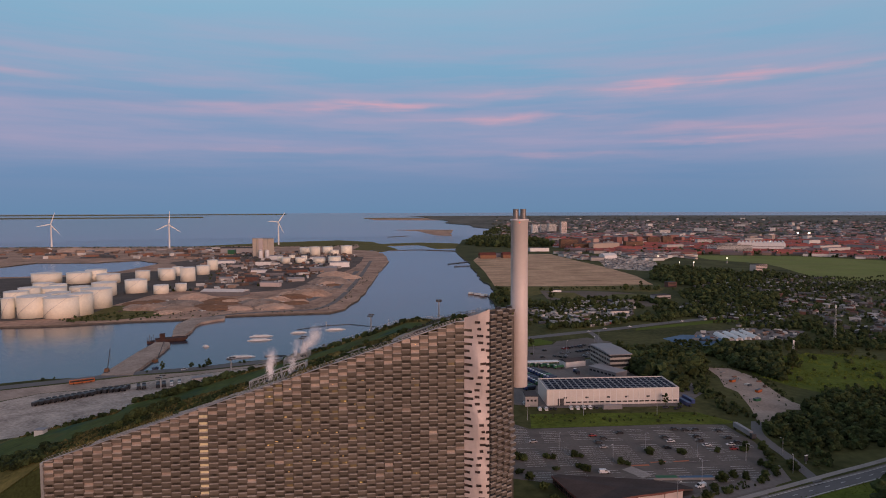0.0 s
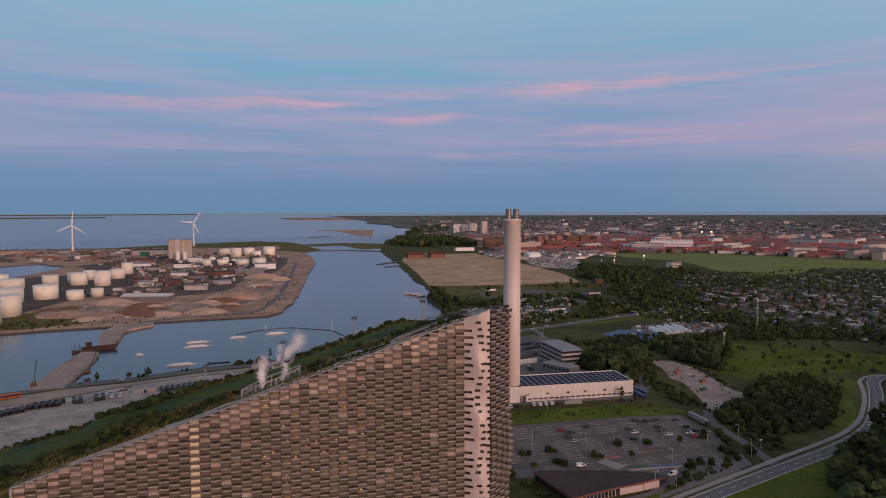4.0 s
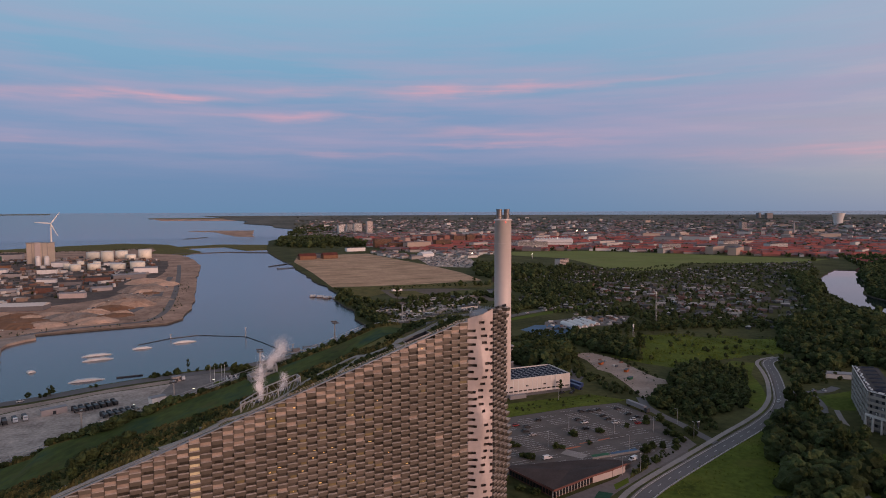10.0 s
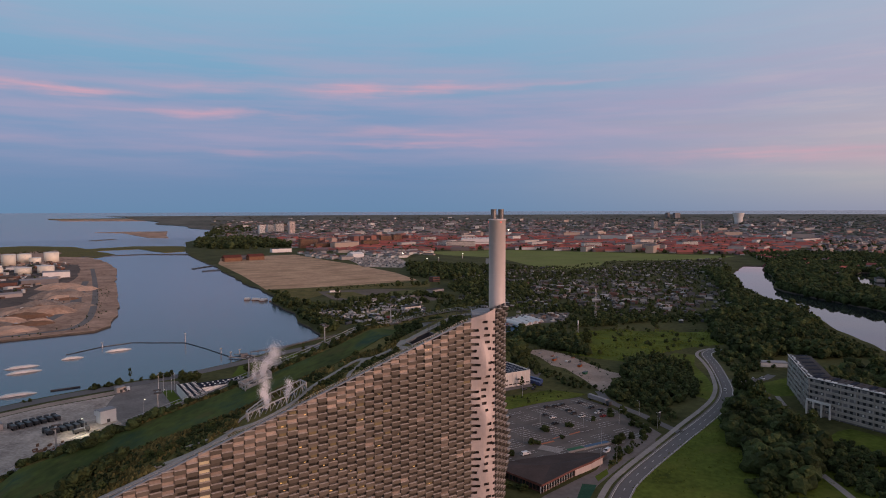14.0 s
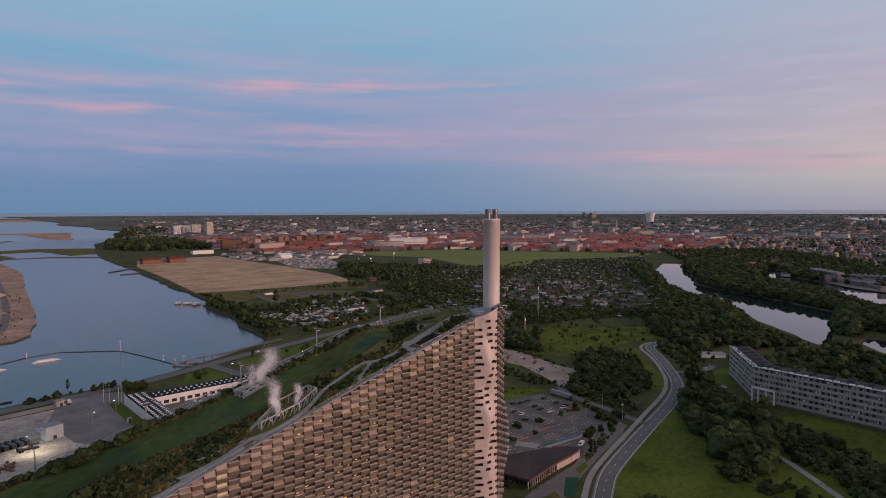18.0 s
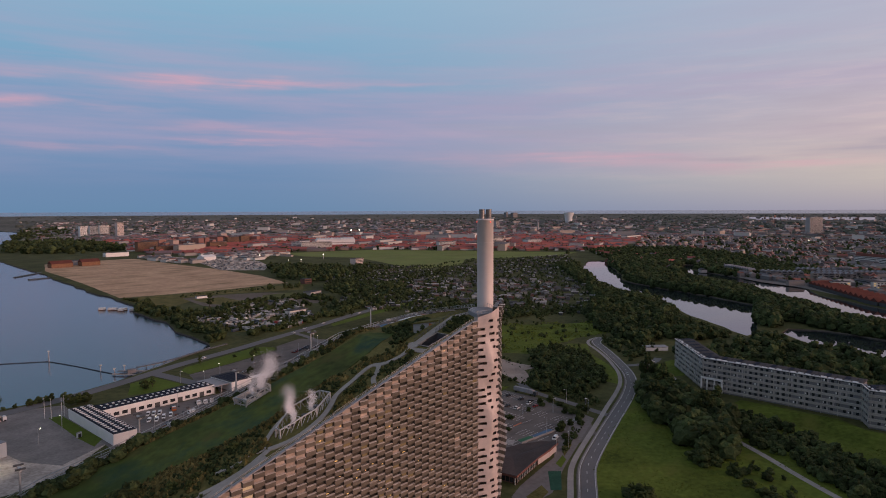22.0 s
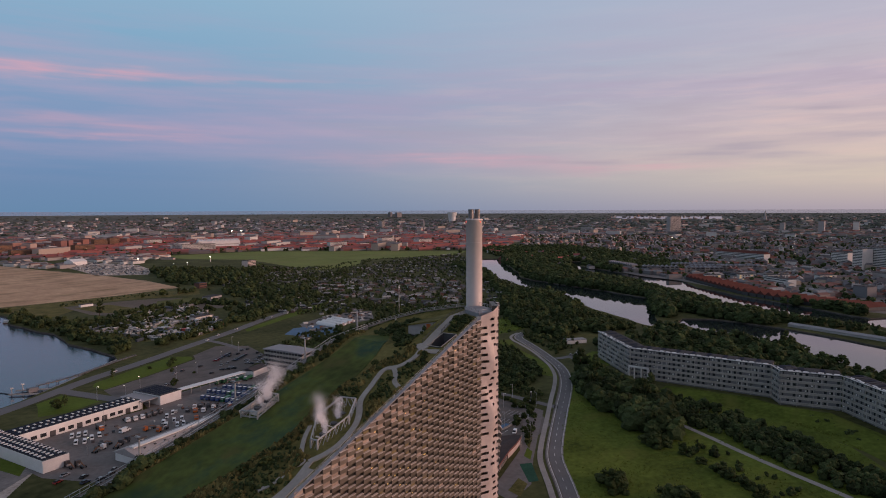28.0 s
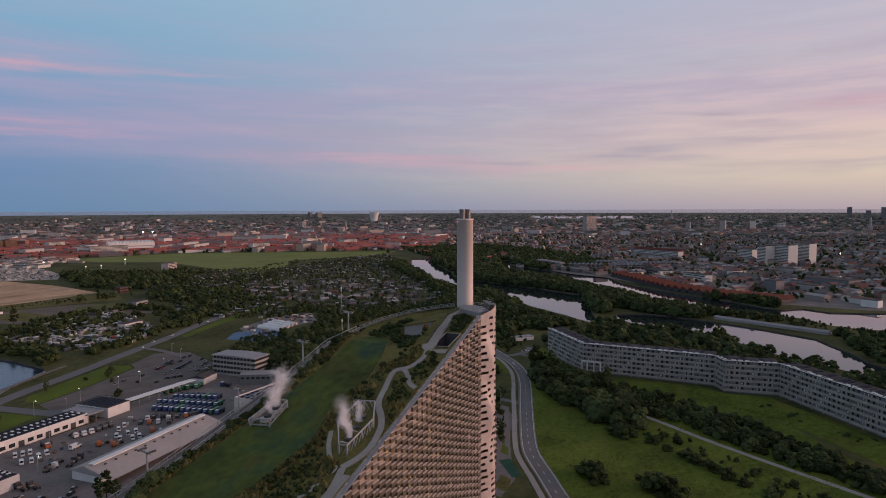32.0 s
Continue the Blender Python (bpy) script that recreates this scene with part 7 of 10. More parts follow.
BLUES = [(46 + 1.28 * i, 472 - 3.72 * i, 199) for i in range(12)] + [(56 + 1.35 * i, 481 - 3.72 * i, 199) for i in range(11)] + [(68.5 + 1.6 * i, 482 - 3.6 * i, 199) for i in range(8)] + [(102, 475, 100)]
spread(truck_proto("blue refuse lorry in a row", M_BLUE, M_BLUEBODY, "refuse lorries"), [b for i, b in enumerate(BLUES) if i % 6 != 4])
spread(truck_proto("green refuse lorry in a row", M_GREEN, M_GREEN, "refuse lorries"), [b for i, b in enumerate(BLUES) if i % 6 == 4] + [(72, 497, 199), (76.5, 496, 199), (81, 495, 199), (86, 493, 199), (91, 490, 199)])
QUAY_ROW = [(-263 + 2.69 * i, 400.3 + 2.5 * i, 78) for i in range(10)] + [(-236.5 + 3.4 * i, 427.5 + 1.5 * i, 85) for i in range(5)] + [(-215.5, 437, 116), (-212.3, 438.4, 116), (-204, 442, 112), (-200.6, 443.6, 112)]
spread(truck_proto("dark container lorry parked on the harbour yard", M_DARKSTEEL, M_DARKSTEEL, "lorries on the harbour yard"), QUAY_ROW + [(-166 + 3.4 * i, 455 + 1.5 * i, 118) for i in range(7)] + [(-147 + 3.3 * i, 437 + 1.2 * i, 118) for i in range(6)] + [(-130, 431, 20)])
spread(truck_proto("white-fronted lorry on the harbour yard", M_WHITEVAN, M_DARKSTEEL, "lorries on the harbour yard"), [(-196, 446, 292), (-191.5, 448.5, 292), (-110, 511, 10)])
spread(car_proto("car driving on the grey road", M_WHITE, "cars on the road"), [(-205, 490, 30), (41, 592, 30), (150, 641, 30), (200, 668, 28), (268, 700, 24), (320, 724, 22), (170, 655, 210), (262, 325, 40)])
spread(car_proto("dark car parked in front of the long hall", M_DARKCAR, "cars by the hall"), [(67, 387, 92), (70, 387.3, 92), (96, 389, 92), (140, 389, 20), (146, 387, 40), (150, 391, 60), (156, 393, 110)])
for x, y, a, m_, lab in ((106, 388, 4, M_ROOFGREY, "long grey container beside the hall"), (155, 398, 100, M_BLUE, "blue container at the end of the hall"), (160, 404, 100, M_BLUE, "blue container at the end of the hall")):
    box_ = thing("container", lab, "container", "containers by the hall", at=pose(x, y, 0.06, 0, 0, a))
    part("body", boxm(-6, -1.2, 0.1, 6, 1.2, 2.6), m_, box_)
    for k in range(11):
        part("rib", boxm(-5.5 + 1.1 * k, -1.26, 0.2, -5.2 + 1.1 * k, -1.2, 2.5), m_, box_)
bus = thing("bus", "orange and white articulated bus on the quay road", "bus", at=pose(-264, 452, 0.12, 0, 0, 32))
bm = bmesh.new()
shell(bm, [(-8, 0.4), (8, 0.4), (8.1, 1.2), (7.9, 3.0), (-8, 3.05)], 2.5, 0.05)
part("body", bm, M_ORANGE, bus)
for s in (-1.24, 1.24):
    part("window_band", boxm(-7.6, s - 0.04, 1.5, 7.4, s + 0.04, 2.6), M_GLASS, bus)
wheels(bus, (-5.5, 0, 5.5), 2.3, 1.4)
lorry = thing("tank_trailer", "long silver trailer parked at the edge of the car park", "trailer", at=pose(167, 344, 0.08, 0, 0, -84))
bm = bmesh.new()
box(bm, -8, -1.25, 1.2, 8, 1.25, 3.8)
bmesh.ops.bevel(bm, geom=bm.edges[:], offset=0.2, segments=2, affect="EDGES")
part("body", bm, M_ROOFGREY, lorry)
part("cab", boxm(8.4, -1.2, 0.7, 10.6, 1.2, 3.2), M_DARKSTEEL, lorry)
wheels(lorry, (-6.5, -5.2, 6, 9.5), 2.2, 1.5)

# ---- buildings round the plant ----
def pane_mesh(w, h):
    return finish(boxm(-w / 2, -0.03, 0, w / 2, 0.05, h), "window", M_GLASS)


def solar_rows(t, m, x0, x1, y0, y1, z, px_, py_, w, d):
    """Rows of dark solar panels on a flat roof."""
    me = finish(boxm(-w / 2, -d / 2, 0, w / 2, d / 2, 0.12), "solar_panel", M_SOLAR)
    x = x0
    while x <= x1:
        y = y0
        while y <= y1:
            o = part("solar_panel", me, None, t)
            o.matrix_local = m @ pose(x, y, z, 7)
            y += py_
        x += px_


# long white hall with solar roof beside the chimney
hall = thing("works_hall", "long pale ribbed works hall with solar panels on its roof", "building", at=frame_at((66, 395), (152.5, 400))[0])
part("wall", boxm(0, 0, 0, 86.5, 28, 9.6), M_WHITEWALL, hall)
for k in range(24):
    part("rib", boxm(k * 3.7 + 0.6, -0.18, 0, k * 3.7 + 0.95, 0, 9.6), M_WHITE, hall)
part("roof", boxm(0.5, 0.5, 9.6, 86, 27.5, 9.75), M_ROOFGREY, hall)
for a in ((0, 0, 86.5, 0.5), (0, 27.5, 86.5, 28), (0, 0.5, 0.5, 27.5), (86, 0.5, 86.5, 27.5)):
    part("parapet", boxm(a[0], a[1], 9.6, a[2], a[3], 10.4), M_WHITEWALL, hall)
solar_rows(hall, Matrix(), 4, 84, 3, 26, 9.85, 4.2, 4.4, 3.1, 2.5)
part("gate", boxm(7, -0.12, 0, 11, 0, 4.5), M_DARKSTEEL, hall, "dark open gate")
for k in range(3, 23):
    part("low_window", boxm(k * 3.7 + 1.2, -0.1, 1.5, k * 3.7 + 4.0, 0.02, 2.3), M_GLASS, hall)
part("string_course", boxm(12, -0.26, 2.75, 86.4, -0.19, 3.0), M_WHITE, hall, "pale ledge over the low windows")
for k in (12, 26, 40, 52, 66, 76):
    part("window", pane_mesh(2.2, 1.0), None, hall).location = (k, -0.02, 4.4)
annex = thing("gate_house", "small grey concrete block beside the chimney", "building", at=pose(56, 399, 0))
part("wall", boxm(-4, -6, 0, 4, 6, 6.5), M_FACADEGREY, annex)
part("roof", boxm(-4.2, -6.2, 6.5, 4.2, 6.2, 6.8), M_ROOFDARK, annex)
for k in range(3):
    part("window", pane_mesh(1.4, 1.2), None, annex).location = (-2.4 + 2.4 * k, -6.02, 3.4)

# office block
office = thing("office_block", "grey four-storey office block with window bands", "building", at=frame_at((121, 512), (127, 474))[0])
LO = 39.5
for s in range(4):
    z = 0.2 + s * 3.55
    part("floor_band", boxm(0, 0, z, LO, 17, z + 1.6), M_SLAB, office)
    part("window_band", boxm(0.3, 0.3, z + 1.6, LO - 0.3, 16.7, z + 3.55), M_GLASS, office, "dark ribbon window")
    for k in range(12):
        part("mullion", boxm(1 + k * 3.1, 0.1, z + 1.6, 1.3 + k * 3.1, 0.3, z + 3.55), M_FACADEGREY, office)
bm = bmesh.new()
shell(bm, [(-0.6, 14.4), (LO + 0.6, 14.4), (LO + 0.6, 15.0), (LO * 0.5, 15.7), (-0.6, 15.0)], 18.2, 0.0)
part("roof", bm, M_ROOFGREY, office, "pale curved metal roof").location = (0, 8.5, 0)
wing = thing("office_wing", "low grey wing beside the office block", "building", at=frame_at((110, 470), (124, 450))[0])
part("wall", boxm(0, 0, 0, 26, 12, 7.0), M_FACADEDARK, wing)
part("roof", boxm(-0.2, -0.2, 7.0, 26.2, 12.2, 7.3), M_ROOFGREY, wing)
for k in range(7):
    part("window", pane_mesh(2.4, 1.4), None, wing).location = (2.2 + 3.6 * k, -0.02, 4.0)

# L-shaped white hall, solar roof
lh = thing("angled_hall", "white L-shaped depot hall with a solar roof", "building")
M1, L1 = frame_at((-68, 424.5), (-77, 491))
part("wall", boxm(0, -12.5, 0, L1, 0, 6.0, m=M1), M_WHITE, lh)
part("roof", boxm(0.3, -12.2, 6.0, L1 - 0.3, -0.3, 6.12, m=M1), M_ROOFDARK, lh)
M2, L2 = frame_at((-63, 473.5), (9, 484.5))
part("wall", boxm(0, 0, 0, L2, 14, 6.0, m=M2), M_WHITE, lh)
part("roof", boxm(0.3, 0.3, 6.0, L2 - 0.3, 13.7, 6.12, m=M2), M_ROOFDARK, lh)
for k in range(14):
    part("window" if k % 3 else "door", boxm(2 + k * 5, -0.08, 1.2 if k % 3 else 0, 5.2 + k * 5, 0.02, 3.2, m=M2), M_GLASS if k % 3 else M_DARKSTEEL, lh)
solar_rows(lh, M1, 2.5, L1 - 2, -10.5, -1.5, 6.2, 3.0, 3.0, 2.4, 1.9)
solar_rows(lh, M2, 2, L2 - 2, 2, 12.5, 6.2, 3.0, 3.3, 2.4, 2.0)
pale_me = finish(boxm(-0.5, -0.9, 0, 0.5, 0.9, 0.5), "rooflight", M_WHITE)
for k in range(20):
    for j in range(2):
        part("rooflight", pale_me, None, lh).matrix_local = M2 @ pose(3.6 + 3.5 * k, 4 + 5.4 * j, 6.12)
for k in range(18):
    for j in range(3):
        part("rooflight", pale_me, None, lh).matrix_local = M1 @ pose(4 + 3.5 * k, -10.2 + 3.9 * j, 6.12)
# canopy and gate block
gb = thing("weighbridge_block", "white flat-roofed block with a canopy over the yard gate", "building", at=frame_at((20, 482), (36, 485))[0])
part("wall", boxm(0, 0, 0, 16, 26, 6.2), M_WHITE, gb)
part("roof", boxm(-0.2, -0.2, 6.2, 16.2, 26.2, 6.5), M_ROOFDARK, gb)
part("canopy", boxm(-12, 2, 4.9, -0.05, 24, 5.5), M_ROOFGREY, gb, "flat grey canopy")
for x, y in ((-11, 3), (-11, 23), (-6, 3), (-6, 23)):
    part("column", boxm(x - 0.2, y - 0.2, 0, x + 0.2, y + 0.2, 4.9), M_CONC, gb)
solar_rows(gb, Matrix(), 2, 14, 3, 24, 6.6, 3.0, 3.6, 2.4, 2.0)
cn = thing("long_canopy", "long white-edged canopy along the yard", "canopy", at=frame_at((37.5, 489), (92.5, 494.5))[0])
part("roof", boxm(0, 0, 4.2, 55, 6, 4.6), M_WHITE, cn)
for k in range(8):
    part("column", boxm(1 + k * 7.5, 0.3, 0, 1.3 + k * 7.5, 0.6, 4.2), M_CONC, cn)
wb = thing("low_white_shed", "white gabled shed beside the blue lorries", "building", at=pose(104, 500, 0, 0, 0, 20))
part("wall", boxm(-9, -5, 0, 9, 5, 4.5), M_WHITE, wb)
bm = bmesh.new()
shell(bm, [(-5.4, 4.5), (5.4, 4.5), (0, 6.4)], 18.6, 0.0)
part("roof", bm, M_ROOFDARK, wb).rotation_euler = (0, 0, math.pi / 2)

# big grey shed roof below the rim walk
gs = thing("grey_shed", "large low shed with pale grey sheet roof and skylight", "building", at=frame_at((-38, 408), (44, 424))[0])
part("wall", boxm(0, -12, 0, 78, 6, 4.6), M_WHITE, gs)
bm = bmesh.new()
vs = [bm.verts.new(c) for c in ((-0.8, 7, 4.6), (78.8, 7, 4.6), (78.8, -2, 7.6), (-0.8, -2, 7.6), (78.8, -19, 3.2), (-0.8, -19, 3.2))]
bm.faces.new(vs[:4])
bm.faces.new((vs[3], vs[2], vs[4], vs[5]))
bm.faces.new((vs[0], vs[3], vs[5]))
bm.faces.new((vs[1], vs[4], vs[2]))
part("roof", bm, M_FACADEGREY, gs)
part("skylight", boxm(2, -5.4, 7.2, 77, -2.0, 7.78), M_WHITE, gs, "pale skylight strip")
for k in range(12):
    part("vent", boxm(6 + k * 6, -8, 6.4, 7 + k * 6, -7.2, 7.0), M_DARKSTEEL, gs)

# low brown hall with a swept roof
bh = thing("brown_hall", "low brown timber hall with a dark swept roof and glazed front", "building", at=pose(0, 0, 0))
FRONT = [(49, 279, 3.9), (57.5, 250.5, 4.4), (82, 258.4, 4.1), (94.5, 261.2, 4.6), (103.5, 264, 4.3)]
BACK = [(109, 268, 2.6), (111, 273, 0.9), (107, 278.5, 0.3), (96, 283, 0.25), (78, 286, 0.25), (62, 287, 0.6), (53, 284.5, 2.4)]
bm = bmesh.new()
ring = FRONT + BACK
inner = [bm.verts.new((77 + (x - 77) * 0.55, 271 + (y - 271) * 0.55, z * 0.62 + 0.75)) for x, y, z in ring]
core = bm.verts.new((77, 271, 2.1))
up = [bm.verts.new(p) for p in ring]
dn = [bm.verts.new((x, y, max(0.02, z - 0.7))) for x, y, z in ring]
for i in range(len(ring)):
    k = (i + 1) % len(ring)
    bm.faces.new((up[i], up[k], inner[k], inner[i]))
    bm.faces.new((inner[i], inner[k], core))
    bm.faces.new((up[i], dn[i], dn[k], up[k]))
part("roof", bm, mat("brown_felt", (0.085, 0.062, 0.056), 0.85, vary=0.3, scale=0.1, fine=1.0), bh, "dark roof sloping down to the ground")
M_FASCIA = mat("rust_red_fascia", (0.17, 0.06, 0.045), 0.7, vary=0.25, scale=0.3, fine=2.0)
for e, (a, b) in enumerate(zip(FRONT, FRONT[1:])):
    m, l = frame_at(a[:2], b[:2])
    n = max(2, int(l / 1.9))
    top = min(a[2], b[2]) - 0.55
    for k in range(n):
        x0 = l * k / n
        if e < 2:
            part("window", boxm(x0 + 0.12, 0.8, 0.5, x0 + l / n - 0.12, 0.95, top, m=m), M_GLASS, bh)
        part("post", boxm(x0 - 0.08, 0.6, 0, x0 + 0.12, 1.0, top + 0.3, m=m), M_WHITEWALL if e == 1 else M_BROWN, bh)
    if e > 1:
        part("mural", boxm(0.3, 0.5, 0.1, l - 0.2, 0.75, top, m=m), M_TOWER, bh, "pale painted end wall")
    part("fascia", boxm(0, -0.15, top - 0.1, l, 0.08, top + 0.75, m=m), M_FASCIA, bh, "rust-red fascia")
    part("sill_wall", boxm(0, 0.8, 0, l, 1.0, 0.5, m=m), M_BROWN, bh)

# zigzag housing slab
LONG = [(313, 315), (267, 269.5), (274, 176), (262, 169), (270, 136), (236, 105), (190, 62)]

slab = thing("housing_slab", "long zigzag six-storey grey housing slab with balcony bands", "apartment building")
pm = pane_mesh(1.5, 1.7)
np_ = 0
for (a, b) in zip(LONG, LONG[1:]):
    m, l = frame_at(a, b)
    if l < 1:
        continue
    seg = part("wing", boxm(0, -0.001, 0, l, 13.5, 21.4, m=m @ Matrix.Translation((0, 0.6, 0)) ), M_FACADEDARK, slab)
    rest = bmesh.new()
    for s in range(6):
        z = 1.0 + s * 3.45
        part("parapet_band", boxm(-0.02, 0.0, z, l + 0.02, 0.6, z + 1.5, m=m), M_SLAB, seg)
        n = int(l / 3.3)
        for k in range(n):
            if (s * 5 + k * 3) % 4 == 0:
                continue
            if np_ >= 295:
                box(rest, -0.75, -0.03, 0, 0.75, 0.05, 1.7, m @ pose((k + 0.5) * l / n, 0.58, z + 1.6))
            else:
                part("window", pm, None, seg).matrix_local = m @ pose((k + 0.5) * l / n, 0.58, z + 1.6)
                np_ += 1
    part("roof", boxm(-0.3, 0.2, 21.4, l + 0.3, 14.3, 22.0, m=m), M_ROOFDARK, seg)
    dots, shades = bmesh.new(), bmesh.new()
    for s in range(6):
        for k in range(int(l / 3.3)):
            h_ = (s * 7 + k * 11 + int(l)) % 9
            if h_ < 2:
                box(dots, -0.35, -0.08, 0.3, 0.25 + 0.2 * h_, 0.0, 1.3, m @ pose((k + 0.5) * 3.3, 0.55, 1.0 + s * 3.45 + 1.6))
            elif h_ < 5:
                box(shades, -0.5, -0.1, 0.0, 0.5, 0.02, 1.75, m @ pose((k + 0.1) * 3.3, 0.56, 1.0 + s * 3.45 + 1.55))
    if len(dots.verts):
        tagged(part("blinds", dots, M_WHITE, seg, "pale blinds and curtains"), kind="stuff")
    if len(shades.verts):
        tagged(part("bay_divider", shades, M_FACADEGREY, seg), kind="stuff")
    n = int(l / 3.4)
    for k in range(n):
        part("roof_panel", boxm(-1.25, -3.4, 0, 1.25, 3.4, 0.35, m=m @ pose((k + 0.5) * l / max(1, n), 8.2, 22.05, 4)), M_ROOFDARK if (k * 5) % 3 else M_SOLAR, seg)
    part("roof_edge", boxm(-0.3, -0.12, 21.9, l + 0.3, 0.25, 22.35, m=m), M_WHITE, seg, "pale roof edge")
    for k in range(max(1, int(l / 4.2))):
        part("skylight", boxm(-1.5, -0.55, 0, 1.5, 0.55, 0.3, m=m @ pose((k + 0.5) * 4.2, 1.5 + 0.5 * (k % 3), 22.03, 12 + 5 * (k % 2))), M_WHITE if k % 4 else M_ROOFGREY, seg, "pale tilted roof light")
    if len(rest.verts):
        tagged(part("windows_joined", rest, M_GLASS, seg), kind="stuff")
    n = int(l / 9)
    for k in range(n):
        part("party_wall", boxm(-0.12, -0.1, 0, 0.12, 0.62, 21.4, m=m @ Matrix.Translation((k * 9.0 + 1, 0, 0))), M_SLAB, seg)
porch = thing("white_porch", "white concrete porch frame at the slab corner", "porch", at=frame_at((265.2, 255), (264.6, 269))[0] @ pose(0, -1.2, 0))
for x in (0, 5, 10, 14):
    part("pillar", boxm(x - 0.4, -0.5, 0, x + 0.4, 0.5, 8.2), M_WHITE, porch)
part("beam", boxm(-0.4, -0.5, 8.2, 14.4, 0.5, 9.4), M_WHITE, porch)
for x, y, w, d, h, a in ((354, 356, 20, 8, 3.2, -35),):
    t = thing("flat_hut", "low flat-roofed white hut among trees" if h < 5 else "end block of the grey housing slab", "building", at=pose(x, y, 0, 0, 0, a))
    part("wall", boxm(-w / 2, -d / 2, 0, w / 2, d / 2, h), M_WHITE if h < 5 else M_FACADEGREY, t)
    part("roof", boxm(-w / 2 - 0.4, -d / 2 - 0.4, h, w / 2 + 0.4, d / 2 + 0.4, h + 0.4), M_ROOFGREY, t)

# lamp posts and masts
def lamp_post(x, y, h=9.0, z=0.0, on=False):
    t = thing("lamp_post", "slim grey lamp post" + (" with its lamp lit" if on else ""), "lamp post", "lamp posts", at=pose(x, y, z, 0, 0, (x * 7) % 360))
    bm = bmesh.new()
    tube(bm, [(0.14, 0), (0.08, h)], 8)
    part("pole", bm, M_STEEL, t)
    part("arm", boxm(-0.06, -0.06, h - 0.1, 1.4, 0.06, h), M_STEEL, t)
    part("lantern", boxm(0.9, -0.2, h - 0.22, 1.6, 0.2, h - 0.1), M_LAMP if on else M_WHITE, t)


for x, y, on in ([(60, 320, 0), (84, 305, 0), (105, 320, 0), (128, 310, 0), (150, 305, 0), (165, 290, 0), (120, 285, 0), (110, 262, 0), (85, 375, 0), (50, 368, 0), (130, 376, 0), (100, 262, 0), (172, 312, 0), (0, 526, 1), (31, 531, 1), (60, 535, 1), (78, 537, 1), (110, 555, 1), (140, 575, 1), (13, 514, 1), (150, 600, 0),
                 (-84, 470, 1), (-45, 432, 1), (-98, 452, 1), (-128, 428, 1), (-205, 395, 0)] + [(-20, 470, 0)]):
    lamp_post(x, y, 9.0, on=bool(on))
yard_light = bpy.data.lights.new("yard_light", "SPOT")
yard_light.energy, yard_light.spot_size, yard_light.spot_blend, yard_light.color = 9000.0, 2.7, 0.9, (1.0, 0.88, 0.68)
new("yard_light", yard_light).matrix_world = pose(-127, 428, 10.4)
clutter_me = [finish(boxm(-w / 2, -d / 2, 0, w / 2, d / 2, h), "bundle", M_RUST) for w, d, h in ((2.4, 1.2, 1.0), (1.2, 1.2, 1.4), (3.0, 1.4, 0.7))]
for i in range(26):
    x, y = -150 + 15 * RNG.rand(), 404 + 14 * RNG.rand()
    st = thing("scrap_bundle", "bundle of weathered timber and scrap on the gravel", "scrap", "scrap bundles", at=pose(x, y, 0.05, 0, 0, 360 * RNG.rand()))
    part("bundle", clutter_me[i % 3], None, st)
    part("tarp", boxm(-0.7, -0.6, 0.6, 0.7, 0.6, 0.75), M_DARKSTEEL if i % 2 else M_CONC, st)
for x, y in ((-85, 497), (-80, 494), (-78, 498), (-88, 500)):
    t = thing("flagpole", "tall slim white flagpole", "flagpole", "flagpoles", at=pose(x, y, 0))
    bm = bmesh.new()
    tube(bm, [(0.16, 0), (0.07, 13)], 8)
    part("pole", bm, M_WHITE, t)
    part("foot", boxm(-0.4, -0.4, 0, 0.4, 0.4, 0.3), M_CONC, t)
for x, y, h in ((376, 597, 34), (301, 534, 13)):
    t = thing("lattice_mast", "thin grey lattice radio mast", "mast", at=pose(x, y, 0))
    bm = bmesh.new()
    for a in range(3):
        c, s = math.cos(a * 2.094), math.sin(a * 2.094)
        bar(bm, (1.2 * c, 1.2 * s, 0), (0.4 * c, 0.4 * s, h), 0.16)
        c2, s2 = math.cos((a + 1) * 2.094), math.sin((a + 1) * 2.094)
        for k in range(8):
            r0, r1 = 1.2 - 0.1 * k, 1.1 - 0.1 * k
            bar(bm, (r0 * c, r0 * s, h * k / 8), (r1 * c2, r1 * s2, h * (k + 1) / 8), 0.08)
    part("lattice", bm, M_STEEL, t)
    part("antenna", boxm(-0.5, -0.5, h - 3, 0.5, 0.5, h), M_WHITE, t)
for (x, y, w, d, h), m_ in (((-118, 446, 9, 6, 7.4), M_WHITE), ((-178, 456, 14, 5, 3.5), M_TOWER), ((-120, 463, 10, 4, 3), M_WHITE), ((-79, 451, 2.6, 1, 2.6), M_WHITE), ((-112, 511, 6, 4, 3.6), M_GRAVEL)):
    t = thing("container", "pale site container on the harbour yard", "container", "containers", at=pose(x, y, 0.05, 0, 0, 25))
    part("body", boxm(-w / 2, -d / 2, 0, w / 2, d / 2, h), m_, t)
    part("lid", boxm(-w / 2 - 0.1, -d / 2 - 0.1, h, w / 2 + 0.1, d / 2 + 0.1, h + 0.25), M_ROOFGREY, t)
    part("door", boxm(-0.9, -d / 2 - 0.06, 0.1, 0.9, -d / 2, min(2.2, h * 0.85)), M_DARKSTEEL, t)

